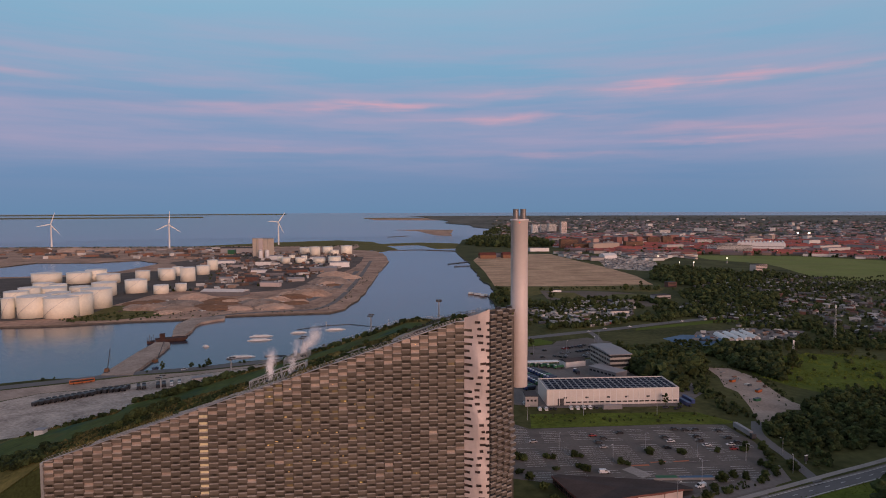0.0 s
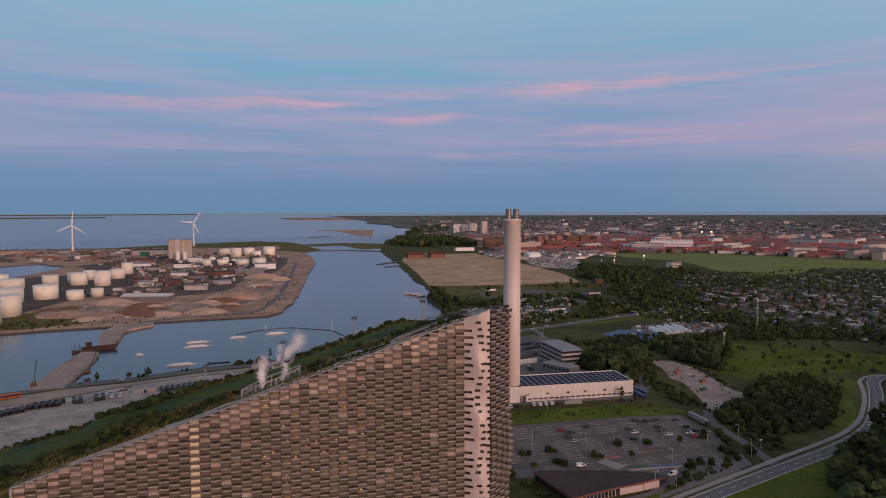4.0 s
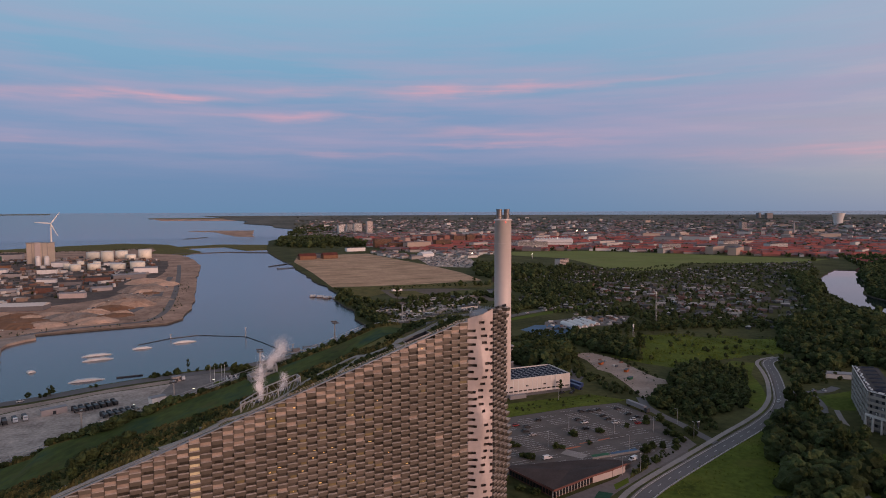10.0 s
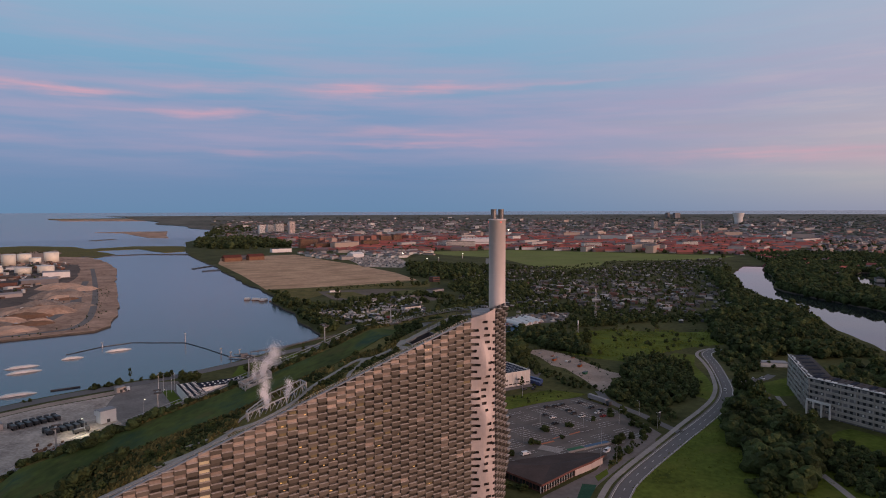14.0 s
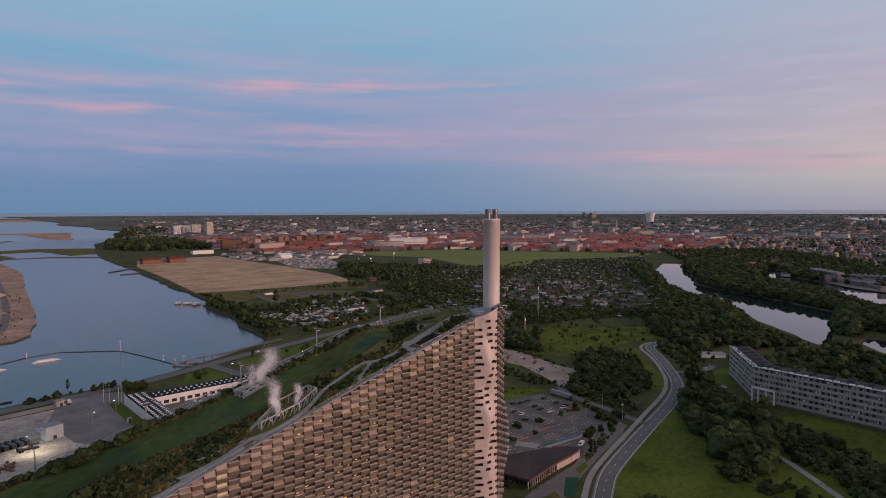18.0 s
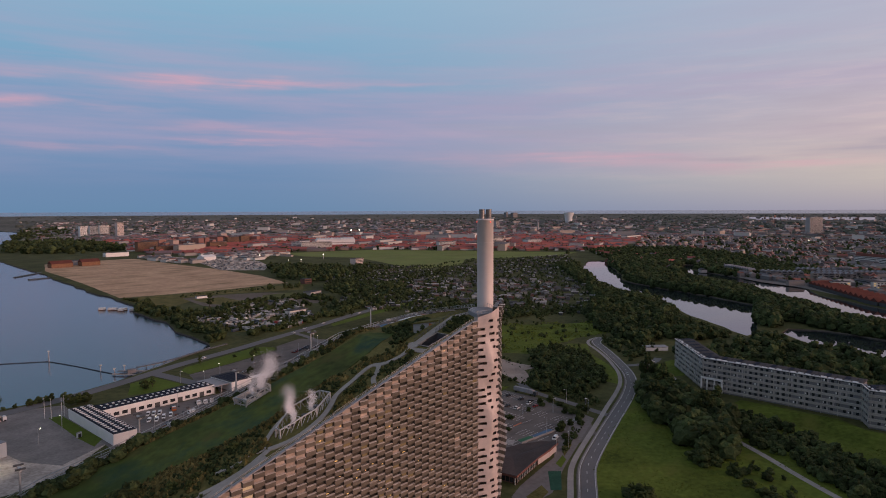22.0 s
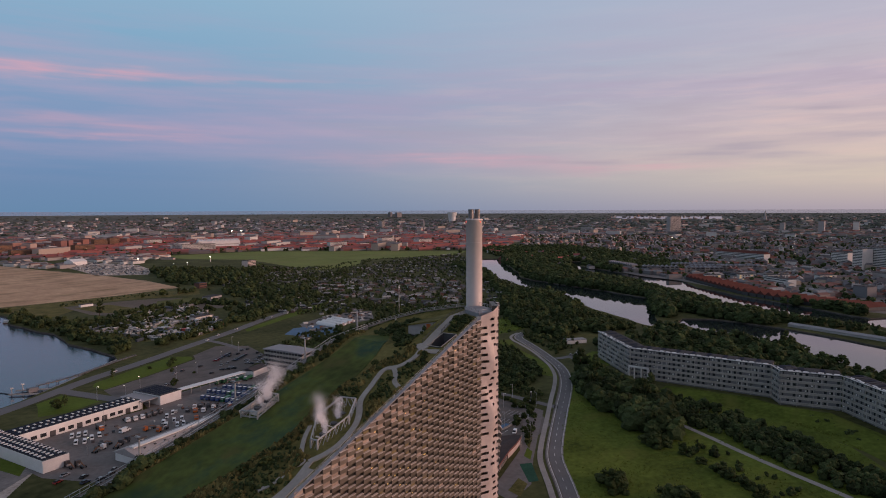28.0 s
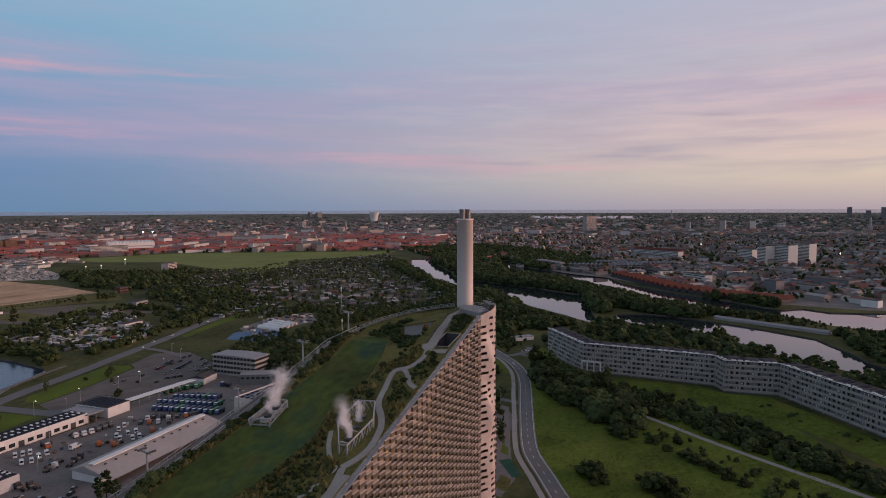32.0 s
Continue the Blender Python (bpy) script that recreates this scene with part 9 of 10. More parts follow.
def houses(name, label, P, w, d, h, wall, roof, rise=0.35, aligned=None, cat="houses"):
    """A town too dense to count: walls and roofs as two joined meshes."""
    n = len(P)
    W = w[0] + (w[1] - w[0]) * RNG.rand(n)
    D = d[0] + (d[1] - d[0]) * RNG.rand(n)
    H = h[0] + (h[1] - h[0]) * RNG.rand(n) ** 2
    A = ((RNG.rand(n) < 0.28) * 1.571 + (RNG.rand(n) - 0.5) * 0.25 + (aligned if aligned is not None else 0)) if aligned is not None else RNG.rand(n) * 3.14
    Z = np.array([swell(x, y) for x, y in P])
    small = np.maximum(0.18, 1 - Z / 124)
    W, D, H = W * np.maximum(0.4, small), D * np.maximum(0.3, small), H * small
    c, s = np.cos(A), np.sin(A)
    V, RV = np.zeros((n, 8, 3)), np.zeros((n, 6, 3))
    for i, (ex, ey, top) in enumerate([(-1, -1, 0), (1, -1, 0), (1, 1, 0), (-1, 1, 0), (-1, -1, 1), (1, -1, 1), (1, 1, 1), (-1, 1, 1)]):
        X, Y = ex * W / 2, ey * D / 2
        V[:, i] = np.column_stack([P[:, 0] + X * c - Y * s, P[:, 1] + X * s + Y * c, Z + top * H])
    for i, (ex, ey, top) in enumerate([(-1, -1, 0), (1, -1, 0), (1, 1, 0), (-1, 1, 0), (-1, 0, 1), (1, 0, 1)]):
        X, Y = ex * (W / 2 + 0.3), ey * (D / 2 + 0.3)
        RV[:, i] = np.column_stack([P[:, 0] + X * c - Y * s, P[:, 1] + X * s + Y * c, Z + H + 0.05 + top * D * rise])
    F = np.array([(0, 1, 5, 4), (1, 2, 6, 5), (2, 3, 7, 6), (3, 0, 4, 7)])
    R = np.array([(0, 1, 5), (0, 5, 4), (2, 3, 4), (2, 4, 5), (1, 2, 5), (3, 0, 4)])
    idx = np.arange(n)[:, None, None]
    ob = tagged(part(name, mesh_np(name, V.reshape(-1, 3), (F[None] + idx * 8).reshape(-1, 4), wall), None), label, cat, "", "stuff")
    tagged(part("roofs", mesh_np("roofs", RV.reshape(-1, 3), (R[None] + idx * 6).reshape(-1, 3), roof), None, ob), kind="stuff")
    return ob


houses("allotment_rows", "dense rows of small allotment cottages among trees", scatter(P_ALLOT, 800, LAKES), (4, 7), (3.5, 5), (2.0, 2.7), M_COTTAGES, M_COTTAGES, 0.2, 0.7)
P_ALLOT2 = [(300, 690), (285, 760), (350, 900), (430, 1060), (520, 1170), (620, 1270), (720, 1130), (600, 1110), (530, 1050), (480, 930), (430, 800), (385, 690), (340, 640)]
houses("allotment_rows", "more allotment cottages among dark trees", scatter(P_ALLOT2, 260, LAKES), (4, 7), (3.5, 5), (2.0, 2.8), M_COTTAGES, M_COTTAGES, 0.2, 0.7)
woods("garden_trees", "garden trees between the far cottages", P_ALLOT2, 700, 3, 7, LAKES, fine=False, per=2)
P_CARAVAN = [(84, 722), (98, 787), (128, 820), (155, 838), (208, 866), (258, 858), (238, 776), (196, 690), (150, 662), (112, 684)]
houses("caravan_rows", "rows of white caravans, boats and sheds in the storage yard", scatter(P_CARAVAN, 210), (5, 10), (2.2, 3.4), (1.8, 2.8), M_CARAVAN, M_CARAVAN, 0.12, 0.35, "caravans")
woods("hedges", "hedges and small trees between the caravans", P_CARAVAN, 420, 1.5, 5.0)
woods("garden_trees", "garden trees between the allotment cottages", P_ALLOT, 1900, 2.5, 5.5, LAKES, fine=False, per=2)

# ---- the town beyond ----
def ring_points(n, a0, a1, r0, r1, power=1.0):
    a = np.radians(a0 + (a1 - a0) * RNG.rand(n))
    r = r0 + (r1 - r0) * RNG.rand(n) ** power
    return np.column_stack([CX + r * np.sin(a), CY + r * np.cos(a)])


def clear(P, polys):
    ok = np.ones(len(P), bool)
    for p in polys:
        ok &= ~inside(p, P[:, 0], P[:, 1])
    return P[ok]


OPEN = [P_FIELD, P_SAND, *LAKES]
P_TOWN_S = [(380, 1880), (430, 1960), (480, 1850), (690, 1790), (980, 1730), (1190, 1480), (1380, 1220), (1650, 1250), (2600, 1700), (2400, 2400), (1500, 2900), (760, 3250), (500, 3150), (420, 2400)]
houses("red_town", "brick and red-roofed town quarters", scatter(P_TOWN_S, 3600, OPEN), (16, 60), (9, 12), (3.5, 8), M_HOUSES, M_ROOFS, 0.45, -0.5)
houses("town_blocks", "larger pale and red blocks among the roofs", scatter(P_TOWN_S, 70, OPEN), (40, 110), (14, 24), (12, 24), M_PALE, M_ROOFSGREY, 0.06, 0.5)
houses("far_town", "distant low houses toward the horizon", clear(ring_points(4600, 7, 66, 2900, 4250, 1.5), OPEN), (12, 50), (9, 14), (5, 11), M_HAZEWALLS, M_HAZEROOFS, 0.3)
houses("far_blocks", "distant pale blocks toward the horizon", clear(ring_points(230, 6, 110, 2900, 4400, 1.4), OPEN), (30, 90), (14, 24), (10, 26), M_PALE, M_ROOFSGREY, 0.05)
P_PARK = [(1000, 850), (1180, 960), (1380, 1180), (1560, 1200), (1700, 1060), (1560, 820), (1400, 660), (1240, 600), (1120, 690), (1050, 760)]
P_CITY = [(1180, 880), (1250, 520), (1010, 380), (1000, 240), (860, 120), (780, -60), (800, -400), (3000, -700), (3150, 300), (2950, 1200), (2500, 1650), (1750, 1250), (1450, 1080)]
patch("city_ground", [(1450, 1080), (1300, 820), (1290, 520), (1400, 420), (1250, 60), (900, -100), (900, -400), (2700, -650), (2850, 300), (2700, 1050), (2350, 1500), (1750, 1250)], mat("city_paving", (0.16, 0.147, 0.145), 0.9, vary=0.4, scale=0.01, fine=0.1), 0.065, "paved streets and courts of the city", "ground", step=80, rough=6)
houses("city", "dense grey and brown city quarters", scatter(P_CITY, 3600, [*OPEN, P_PARK]), (8, 30), (8, 12), (4, 11), M_CITYWALLS, M_ROOFSGREY, 0.35, 0.2)
houses("far_city", "distant city roofs toward the horizon", clear(ring_points(1700, 66, 108, 3000, 4500, 1.6), OPEN), (14, 60), (10, 18), (8, 20), M_CITYWALLS, M_ROOFSGREY, 0.2)
houses("town_edge", "low sheds and houses at the edge of the sand field", scatter([(330, 1640), (400, 1560), (380, 1870), (460, 1880), (690, 1780), (660, 1620), (520, 1560), (480, 1840), (320, 1860)], 120, OPEN), (10, 40), (8, 14), (4, 8), M_PALE, M_ROOFSGREY, 0.2, 0.3)
houses("garden_suburb", "low houses among trees", scatter([(1000, 860), (1160, 960), (1300, 1120), (1450, 1080), (1250, 640), (1100, 560), (1000, 600), (1050, 760)], 45, OPEN), (9, 20), (8, 11), (4, 8), M_HOUSES, M_ROOFS, 0.45)
woods("town_trees", "street trees and gardens in the town", P_TOWN_S, 4200, 6, 11, OPEN, fine=False, per=2, width=0.5)
houses("dock_houses", "low dark-roofed dock sheds and houses", scatter([(1110, 680), (1030, 590), (960, 470), (880, 350), (800, 230), (760, 60), (900, -40), (1240, 80), (1380, 420), (1240, 690)], 420, OPEN), (9, 30), (8, 13), (3.5, 8), M_CITYWALLS, M_ROOFSGREY, 0.22, 0.9)
woods("dock_trees", "trees between the dock sheds", [(1110, 680), (1030, 590), (960, 470), (880, 350), (800, 230), (760, 60), (900, -40), (1240, 80), (1380, 420), (1240, 690)], 480, 5, 10, OPEN, fine=False, per=2)
woods("park", "dark wooded ramparts and parks before the city", P_PARK, 1500, 8, 15, LAKES, fine=False, per=3)
woods("city_trees", "trees among the city blocks", P_CITY, 2900, 7, 12, OPEN, fine=False, per=2, width=0.5)
houses("beach_blocks", "salmon and red-brown apartment blocks near the beach", scatter([(470, 2160), (540, 2120), (760, 2300), (960, 2500), (900, 2620), (700, 2520), (480, 2480)], 46, OPEN), (26, 58), (16, 24), (14, 34), palette("salmon_blocks", [(0.30, 0.13, 0.10), (0.46, 0.34, 0.29), (0.34, 0.17, 0.13), (0.5, 0.42, 0.37), (0.26, 0.12, 0.10)]), M_ROOFSGREY, 0.06, 0.4)
lamps_at = np.vstack([scatter(P_CITY, 300, OPEN), scatter(P_TOWN_S, 140, OPEN)])
V, F = lumps(np.column_stack([lamps_at, 5 + 7 * RNG.rand(len(lamps_at)) + np.array([swell(x, y) for x, y in lamps_at])]), 0.3 + 0.5 * RNG.rand(len(lamps_at)) ** 3, ICO1, RNG, 0.1, 0.8)
tagged(part("town_lights", mesh_np("town_lights", V, F, mat("street_lamp_glow", (1, 0.85, 0.6), 0.5, emit=(1.0, 0.82, 0.58), emit_strength=2.2)), None), "scattered lit street lamps over the town", "street lamps", "", "stuff")
PF = clear(np.vstack([ring_points(5200, 6, 110, 2950, 4655), ring_points(2600, 56, 110, 3300, 4600)]), OPEN)
RP, AP = np.hypot(PF[:, 0] - CX, PF[:, 1] - CY), np.degrees(np.arctan2(PF[:, 0] - CX, PF[:, 1] - CY))
PF = PF[~((RP > 4080) & (RP < 4420) & (AP > 66.2) & (AP < 75.4))]
ZF = np.array([swell(x, y) for x, y in PF])
RF = (6 + 9 * RNG.rand(len(PF))) * np.maximum(0.15, 1 - ZF / 122)
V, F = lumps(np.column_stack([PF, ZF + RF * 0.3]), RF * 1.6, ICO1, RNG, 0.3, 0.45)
tagged(part("far_woods", mesh_np("far_woods", V, F, M_LEAVESHAZE), None), "dark distant woods toward the horizon", "trees", "", "stuff")

LANDMARKS = ([("tower_block", "white residential tower block by the beach", 486, 3329, 30, 22, 52, 10, M_WHITE, 1), ("tower_block", "reddish residential tower block", 624, 3261, 30, 22, 70, 10, M_TOWER, 1), ("tower_block", "beige residential tower block", 593, 3420, 44, 20, 50, 10, M_PALE, 1), ("tower_block", "beige residential tower block", 543, 3400, 34, 20, 48, 10, M_PALE, 1),
    ("red_block", "red-brown apartment block by the beach", 428, 2140, 60, 24, 30, 5, M_RUST, 1), ("pale_block", "pale apartment block among red roofs", 613, 2230, 60, 24, 22, 5, M_PALE, 1), ("brick_block", "brick apartment block among red roofs", 645, 2130, 60, 24, 22, 8, M_RUST, 1), ("brick_block", "brick apartment block among red roofs", 779, 2330, 44, 22, 28, 5, M_RUST, 1), ("brick_block", "brick apartment block among red roofs", 843, 2370, 34, 20, 30, 5, M_RUST, 1),
    ("pale_block", "pale office block in the town", 980, 2360, 58, 22, 18, 5, M_PALE, 1), ("brick_block", "brick apartment block among red roofs", 555, 2290, 34, 22, 24, 5, M_PALE, 1)] + [("brick_block", "red apartment block beside the beach", 451, 2045, 50, 22, 20, 0, M_RUST, 1), ("pale_block", "cream factory block beside the common", 857, 1845, 95, 24, 24, -22, M_WHITEWALL, 1), ("pale_block", "white annex block beside the common", 821, 1900, 38, 20, 22, -22, M_WHITE, 1),
    ("clubhouse", "pale club building at the edge of the common", 655, 1300, 30, 16, 13, 20, M_TOWER, 1), ("field_house", "small brick tower house among trees", 373, 1025, 15, 12, 8, 10, M_BROWN, 1), ("boat_hall", "low pale boat hall among trees", 310, 890, 24, 14, 5, 20, M_FACADEGREY, 1), ("caravan_hall", "low white hall in the storage yard", 212, 755, 24, 10, 4, 10, M_WHITEWALL, 0), ("long_hut", "long low white hut on grass", 174, 965, 16, 5, 3, 5, M_WHITE, 0), ("marina_hall", "low orange-roofed marina hall", 118, 1675, 44, 22, 9, 12, M_RUST, 0), ("marina_hall", "low orange-roofed marina hall", 178, 1690, 40, 22, 9, 12, M_RUST, 0)] + [("marina_hall", "long blue-grey marina hall", 155, 1730, 70, 26, 10, 12, M_ROOFGREY, 0),
    ("exhibition_hall", "blue and white low hall", 300, 1965, 60, 24, 11, 5, M_WHITE, 0), ("dome_hall", "white tent-roofed hall by the lot", 434, 1650, 38, 26, 9, 20, M_WHITE, 0),
    ("tower_block", "pinkish slab tower above the city", 2998, 1119, 72, 26, 84, -25, M_FACADEGREY, 1), ("white_house", "white gabled boathouse by the canal", 1047, 661, 20, 12, 6, 40, M_FACADEGREY, 0), ("waterfront_block", "pale modern block on the waterfront", 1375, 178, 56, 30, 44, 55, M_PALE, 1), ("waterfront_block", "pale modern block on the waterfront", 1436, 133, 34, 28, 45, 60, M_PALE, 1), ("waterfront_block", "pale modern block on the waterfront", 1359, 208, 22, 28, 42, 55, M_WHITEWALL, 1), ("waterfront_block", "white modern waterfront block", 1451, 250, 40, 24, 28, 55, M_WHITEWALL, 1),
    ("tower_block", "dark high-rise on the horizon", 4225, -63, 32, 24, 62, 0, M_FACADEDARK, 0), ("tower_block", "dark high-rise on the horizon", 4148, -152, 26, 24, 48, 0, M_FACADEDARK, 0)] + [("tower_block", "dark high-rise on the horizon", 4148, -225, 42, 24, 66, 0, M_FACADEDARK, 0), ("tower_block", "grey high-rise on the horizon", 3244, 676, 24, 20, 48, 0, M_FACADEGREY, 0), ("tower_block", "white high-rise on the horizon", 3353, 384, 38, 24, 48, 0, M_WHITEWALL, 1), ("tower_block", "grey high-rise on the horizon", 3209, 507, 40, 24, 60, 0, M_FACADEGREY, 0), ("tower_block", "grey high-rise on the horizon", 2440, 2588, 28, 22, 46, 0, M_FACADEGREY, 1), ("tower_block", "dark high-rise on the horizon", 3089, 3126, 20, 20, 32, 0, M_FACADEDARK, 0), ("tower_block", "dark high-rise on the horizon", 3094, 3052, 46, 20, 34, 0, M_FACADEDARK, 0),
    ("long_block", "long ochre barracks block with a red roof", 1472, 462, 140, 20, 18, 62, M_PALE, 1), ("long_block", "long grey dock building", 1054, 540, 66, 16, 10, 45, M_FACADEDARK, 1), ("long_block", "long grey dock building", 1177, 430, 120, 18, 11, 50, M_FACADEDARK, 1), ("dock_block", "dark block on the dockside", 1008, 372, 36, 16, 12, 50, M_FACADEDARK, 1)] + [("dock_block", "ochre block on the dockside", 959, 290, 54, 16, 12, 50, M_PALE, 1), ("dock_block", "dark cube block on the dock", 872, 168, 21, 18, 16, 55, M_FACADEDARK, 0), ("dock_block", "pale block on the dock", 1034, 232, 18, 14, 10, 50, M_PALE, 1), ("dock_shed", "large dark-roofed dock shed", 985, 91, 70, 36, 12, 60, M_FACADEDARK, 0), ("dock_shed", "large grey shed on the dock", 1168, 164, 60, 30, 11, 60, M_FACADEGREY, 0), ("dock_shed", "grey shed on the dock", 896, 124, 40, 22, 10, 58, M_FACADEGREY, 0), ("white_house", "white house by the canal basin", 756, 53, 20, 12, 9, 60, M_WHITE, 0),
    ("pale_block", "pale works building below the red roofs", 1548, 1540, 70, 26, 20, 0, M_PALE, 1), ("pale_block", "white stepped works building", 1418, 1600, 58, 24, 28, 0, M_WHITEWALL, 1), ("pale_block", "white flat works building", 2174, 1540, 100, 30, 16, 0, M_WHITEWALL, 0), ("pale_block", "pale block beyond the common", 1228, 1640, 62, 22, 20, -10, M_PALE, 1)] + [("pale_block", "white low hall beyond the common", 1330, 1620, 40, 22, 12, -10, M_WHITEWALL, 0)])
for n_, lab, x, y, w, d, h, a, wl, wi in LANDMARKS:
    red = n_ in ("long_block", "marina_hall") and "ochre" in lab or "orange" in lab
    gable(n_, lab, x, y, w, d, h, a, wl, M_ROOFRED if red else (M_WHITE if "works hall" in lab or "tent-roofed" in lab else M_ROOFDARK), 0.3 if red else (0.2 if "tent" in lab or "gabled" in lab else 0.0), "building", "", wi)
t = thing("works_hall", "large white hall with a saw-toothed roof beside the common", "building", at=pose(981, 1935, swell(981, 1935), 0, 0, -22))
part("wall", boxm(-65, -20, 0, 65, 20, 25), M_WHITE, t)
for k in range(13):
    bm = bmesh.new()
    shell(bm, [(-65 + 10 * k, 25), (-55.4 + 10 * k, 25), (-60 + 10 * k, 32)], 40, 0.0)
    part("roof_ridge", bm, M_WHITE, t)
for k in range(2):
    part("window_band", boxm(-62, -20.1, 5 + 9 * k, 62, -19.95, 7.5 + 9 * k), M_FACADEGREY, t)
t = thing("flared_tower", "white flared building on the horizon", "tower", at=pose(3066, 2559, swell(3066, 2559)))
bm = bmesh.new()
tube(bm, [(20, 0), (24, 30), (33, 60)], 24)
part("shell", bm, M_WHITE, t)
part("cap", boxm(-20, -20, 59, 20, 20, 61), M_CONC, t)
for x, y, h, r in ((2463, 2297, 66, 5), (3445, -118, 72, 6), (4000, 900, 60, 5)):
    t = thing("far_spire", "slim pale tower over the roofs", "tower", "far towers", at=pose(x, y, swell(x, y)))
    bm = bmesh.new()
    tube(bm, [(r, 0), (r * 0.8, h * 0.7), (0.4, h)], 10)
    part("shaft", bm, M_FACADEGREY, t)
    part("base", boxm(-r * 1.6, -r * 1.6, 0, r * 1.6, r * 1.6, h * 0.3), M_FACADEGREY, t)
# terraced dock housing: narrow gabled houses in rows
M_TERRACE = palette("dock_terrace_walls", [(0.13, 0.12, 0.125), (0.2, 0.18, 0.17), (0.3, 0.26, 0.22), (0.1, 0.1, 0.11)], by="object")
M_SLATE = mat("slate_roof", (0.19, 0.19, 0.21), 0.7, vary=0.2, scale=0.1, fine=0.8, random_=0.2)


def terrace_house(w, d, h):
    t = thing("terrace_house", "narrow dark dock house with a grey gabled roof", "house", "dock terraces")
    part("wall", boxm(-w / 2, -d / 2, 0, w / 2, d / 2, h), M_TERRACE, t)
    bm = bmesh.new()
    shell(bm, [(-w / 2 - 0.2, h), (w / 2 + 0.2, h), (0, h + w * 0.34)], d + 0.6, 0.0)
    part("roof", bm, M_SLATE, t)
    for k in range(3):
        part("balcony", boxm(-w * 0.36, -d / 2 - 1.0, 2.6 + k * 3.0, w * 0.36, -d / 2, 2.9 + k * 3.0), M_CONC, t)
        part("window", boxm(-w * 0.3, -d / 2 - 0.06, 3.3 + k * 3.0, w * 0.3, -d / 2, 4.9 + k * 3.0), M_GLASS, t)
    return t


house, first = terrace_house(8.4, 13, 12), True
for (ax, ay), (bx, by) in (((1104, 640), (1042, 560)), ((1040, 548), (1070, 486)), ((1105, 476), (1186, 360)), ((1060, 470), (1100, 410)), ((1130, 520), (1170, 460))):
    L = math.hypot(bx - ax, by - ay)
    for k in range(int(L / 8.6)):
        f_ = (k + 0.5) * 8.6 / L
        m = pose(ax + (bx - ax) * f_, ay + (by - ay) * f_, 0, 0, 0, math.degrees(math.atan2(by - ay, bx - ax)))
        if first:
            house.matrix_world, first = m, False
        else:
            copy_thing(house, m)
for x, y, w, a in ((1000, 350, 30, 52), (1022, 306, 44, 60), (1062, 238, 34, 60), (960, 395, 26, 50)):
    t = thing("lit_block", "ochre dockside block with lit balconies", "building", "lit dock blocks", at=pose(x, y, 0, 0, 0, a - 100))
    part("wall", boxm(-w / 2, -6, 0, w / 2, 6, 11), M_PALE, t)
    part("roof", boxm(-w / 2 - 0.3, -6.3, 11, w / 2 + 0.3, 6.3, 11.5), M_ROOFDARK, t)
    for k in range(int(w / 5)):
        for z in (1.5, 4.8, 8.0):
            part("window", boxm(-w / 2 + 1.2 + k * 5, -6.1, z, -w / 2 + 4 + k * 5, -5.98, z + 1.7), M_LITWIN if (k * 3 + int(z)) % 4 == 0 else M_GLASS, t)
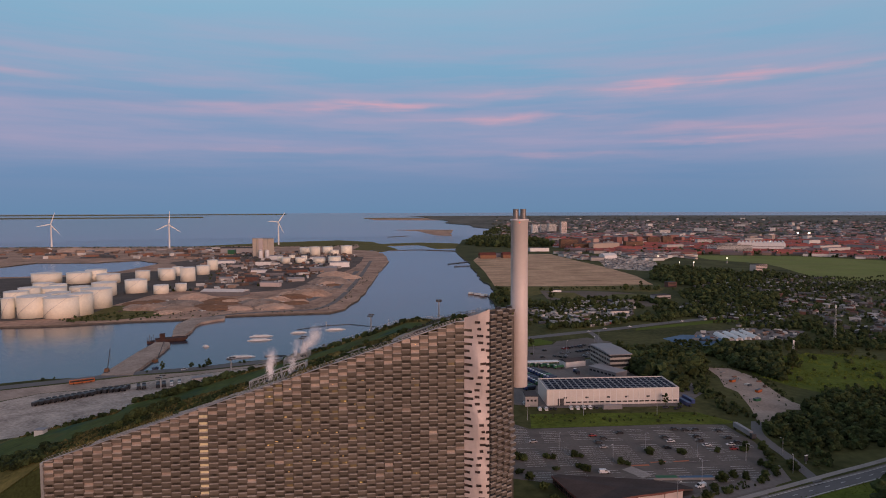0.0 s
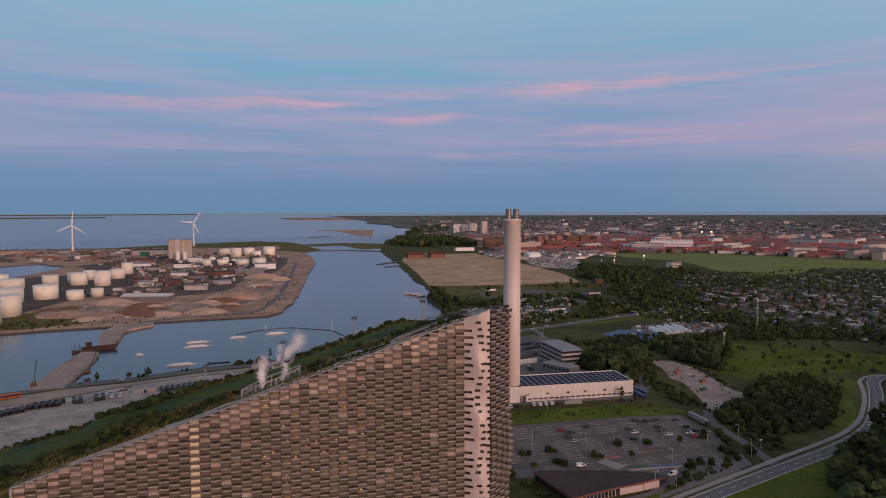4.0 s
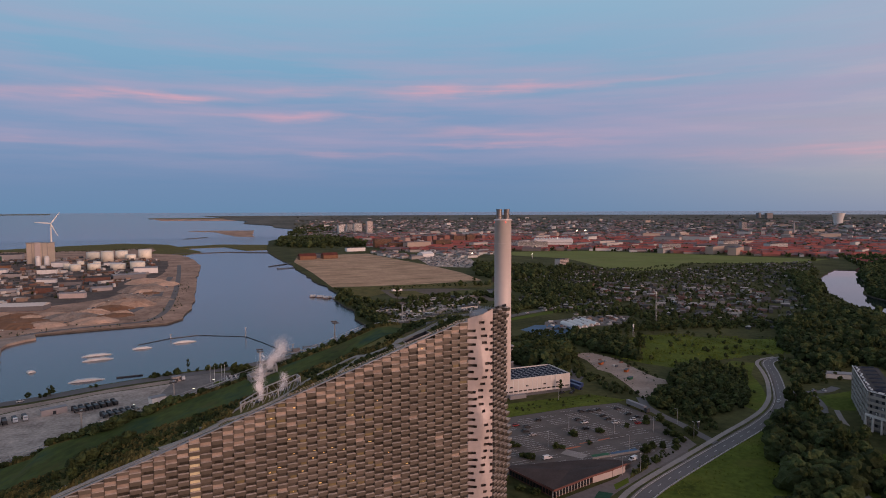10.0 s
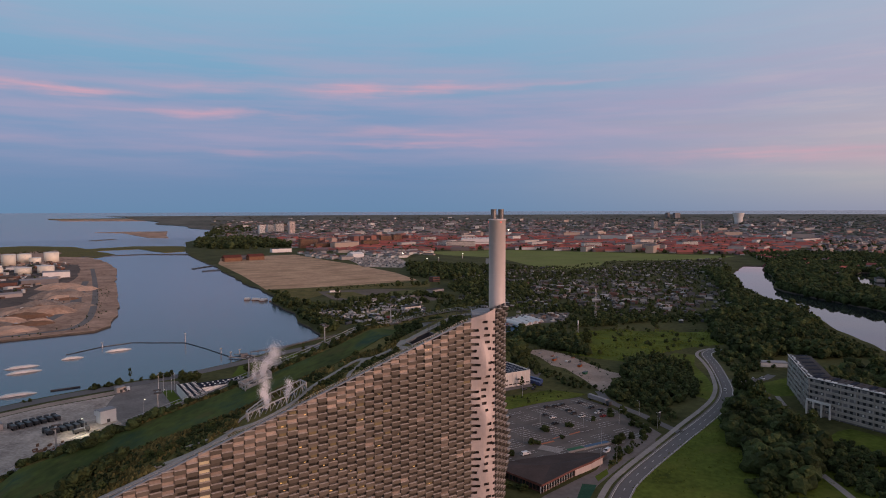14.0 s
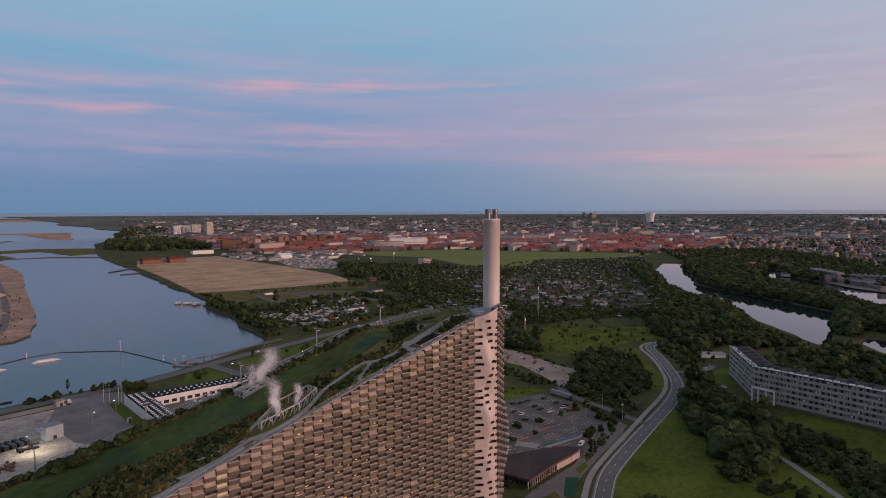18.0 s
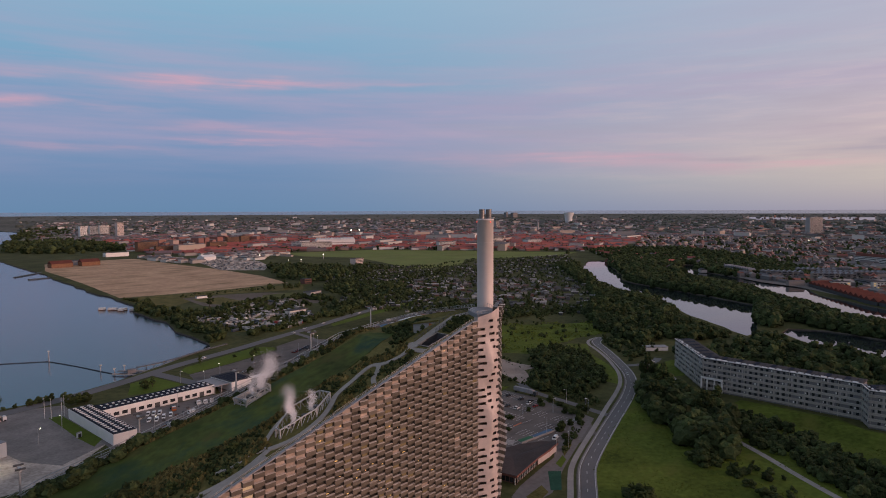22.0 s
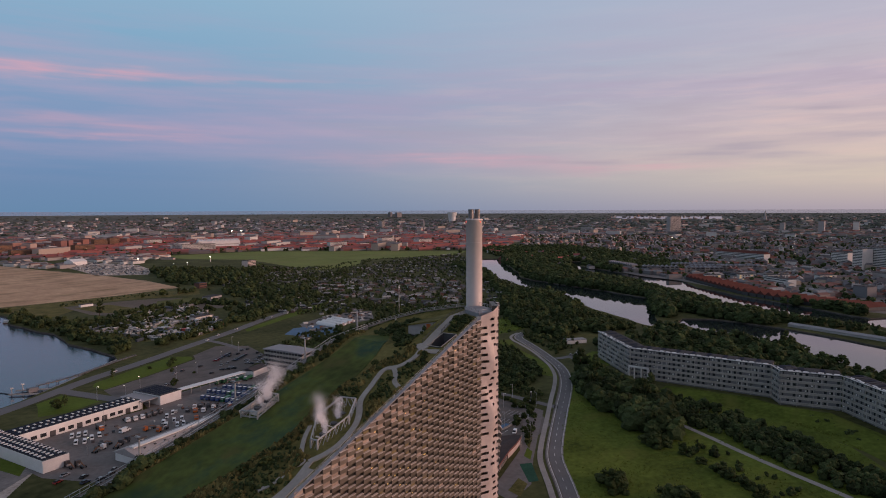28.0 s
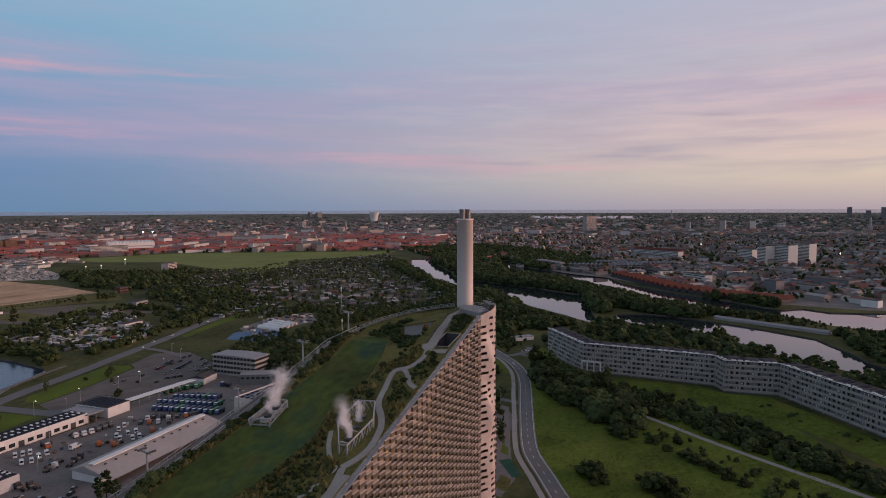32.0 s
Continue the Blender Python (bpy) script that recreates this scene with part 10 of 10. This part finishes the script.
# row of old boat sheds along the canal
n = 26
for k in range(n):
    f_ = k / (n - 1)
    p = Vector((float(np.interp(f_, [0, 0.5, 0.8, 1], [946, 800, 740, 728])), float(np.interp(f_, [0, 0.5, 0.8, 1], [431, 312, 222, 160])), 0))
    q = p + Vector((14, -9, 0))
    gable("boat_shed", "red-tiled old boat shed by the canal", q.x, q.y, 33, 12.2, 5.0, -36, M_DARKSTEEL, M_ROOFRED, 0.42, "boat shed", "old boat sheds")
t = thing("greenhouse_row", "long pale low building on the lake bank", "building", at=frame_at((568, 212), (524, 98))[0])
part("wall", boxm(0, -4, 0, 118, 4, 2.6), M_FACADEGREY, t)
bm = bmesh.new()
shell(bm, [(-4.4, 2.6), (4.4, 2.6), (0, 4.2)], 118, 0)
o = part("roof", bm, M_ROOFGREY, t)
o.matrix_local = Matrix.Translation((59, 0, 0)) @ Matrix.Rotation(math.pi / 2, 4, "Z")
for x, y, s in ((1470, 2600, 6), (1510, 2590, 6), (672, 1482, 2.4), (518, 1371, 1.6), (547, 1367, 1.6), (536, 1563, 2.2), (2300, 900, 3), (1900, 420, 3), (1620, 60, 4), (2700, 2300, 4), (1200, 2300, 3), (900, 2050, 2.4)):
    t = thing("floodlight", "bright stadium floodlight in the distance", "floodlight", "floodlights", at=pose(x, y, 0))
    hh = 30 if s > 5 else 12
    part("pole", boxm(-0.4, -0.4, 0, 0.4, 0.4, hh), M_STEEL, t)
    part("lamp", boxm(-s / 2, -s / 4, hh, s / 2, s / 4, hh + s * 0.6), M_LAMP, t)

for x, y in [(229, 283), (235, 288), (241, 294), (247, 299), (223, 277), (217, 270), (210, 262), (204, 255), (238, 282), (230, 273), (222, 264), (246, 288), (252, 302)]:
    plant_tree(x, y, 1.05 + 0.2 * RNG.rand(), TREE_KINDS[:3], -0.8)
# late trees round the depot and behind the slab
LOW_KINDS = TREE_KINDS[2:3] + TREE_KINDS[4:5]
for x, y in scatter([(174, 542), (190, 530), (203, 518), (210, 524), (206, 540), (190, 552)], 34):
    plant_tree(x, y, 0.9 + 0.3 * RNG.rand(), LOW_KINDS, -1.0)
for x, y, s in [(69, 557, 0.7), (77, 539, 0.5), (50, 520, 0.65), (62, 579, 0.7)]:
    plant_tree(x, y, s, LOW_KINDS, -0.9 * s)
for x, y in scatter([(440, 190), (414, 160), (388, 130), (370, 102), (330, 62), (318, 70), (352, 108), (372, 136), (398, 168), (426, 198)], 40, LAKES):
    plant_tree(x, y, 0.85 + 0.4 * RNG.rand(), LOW_KINDS, -1.0)
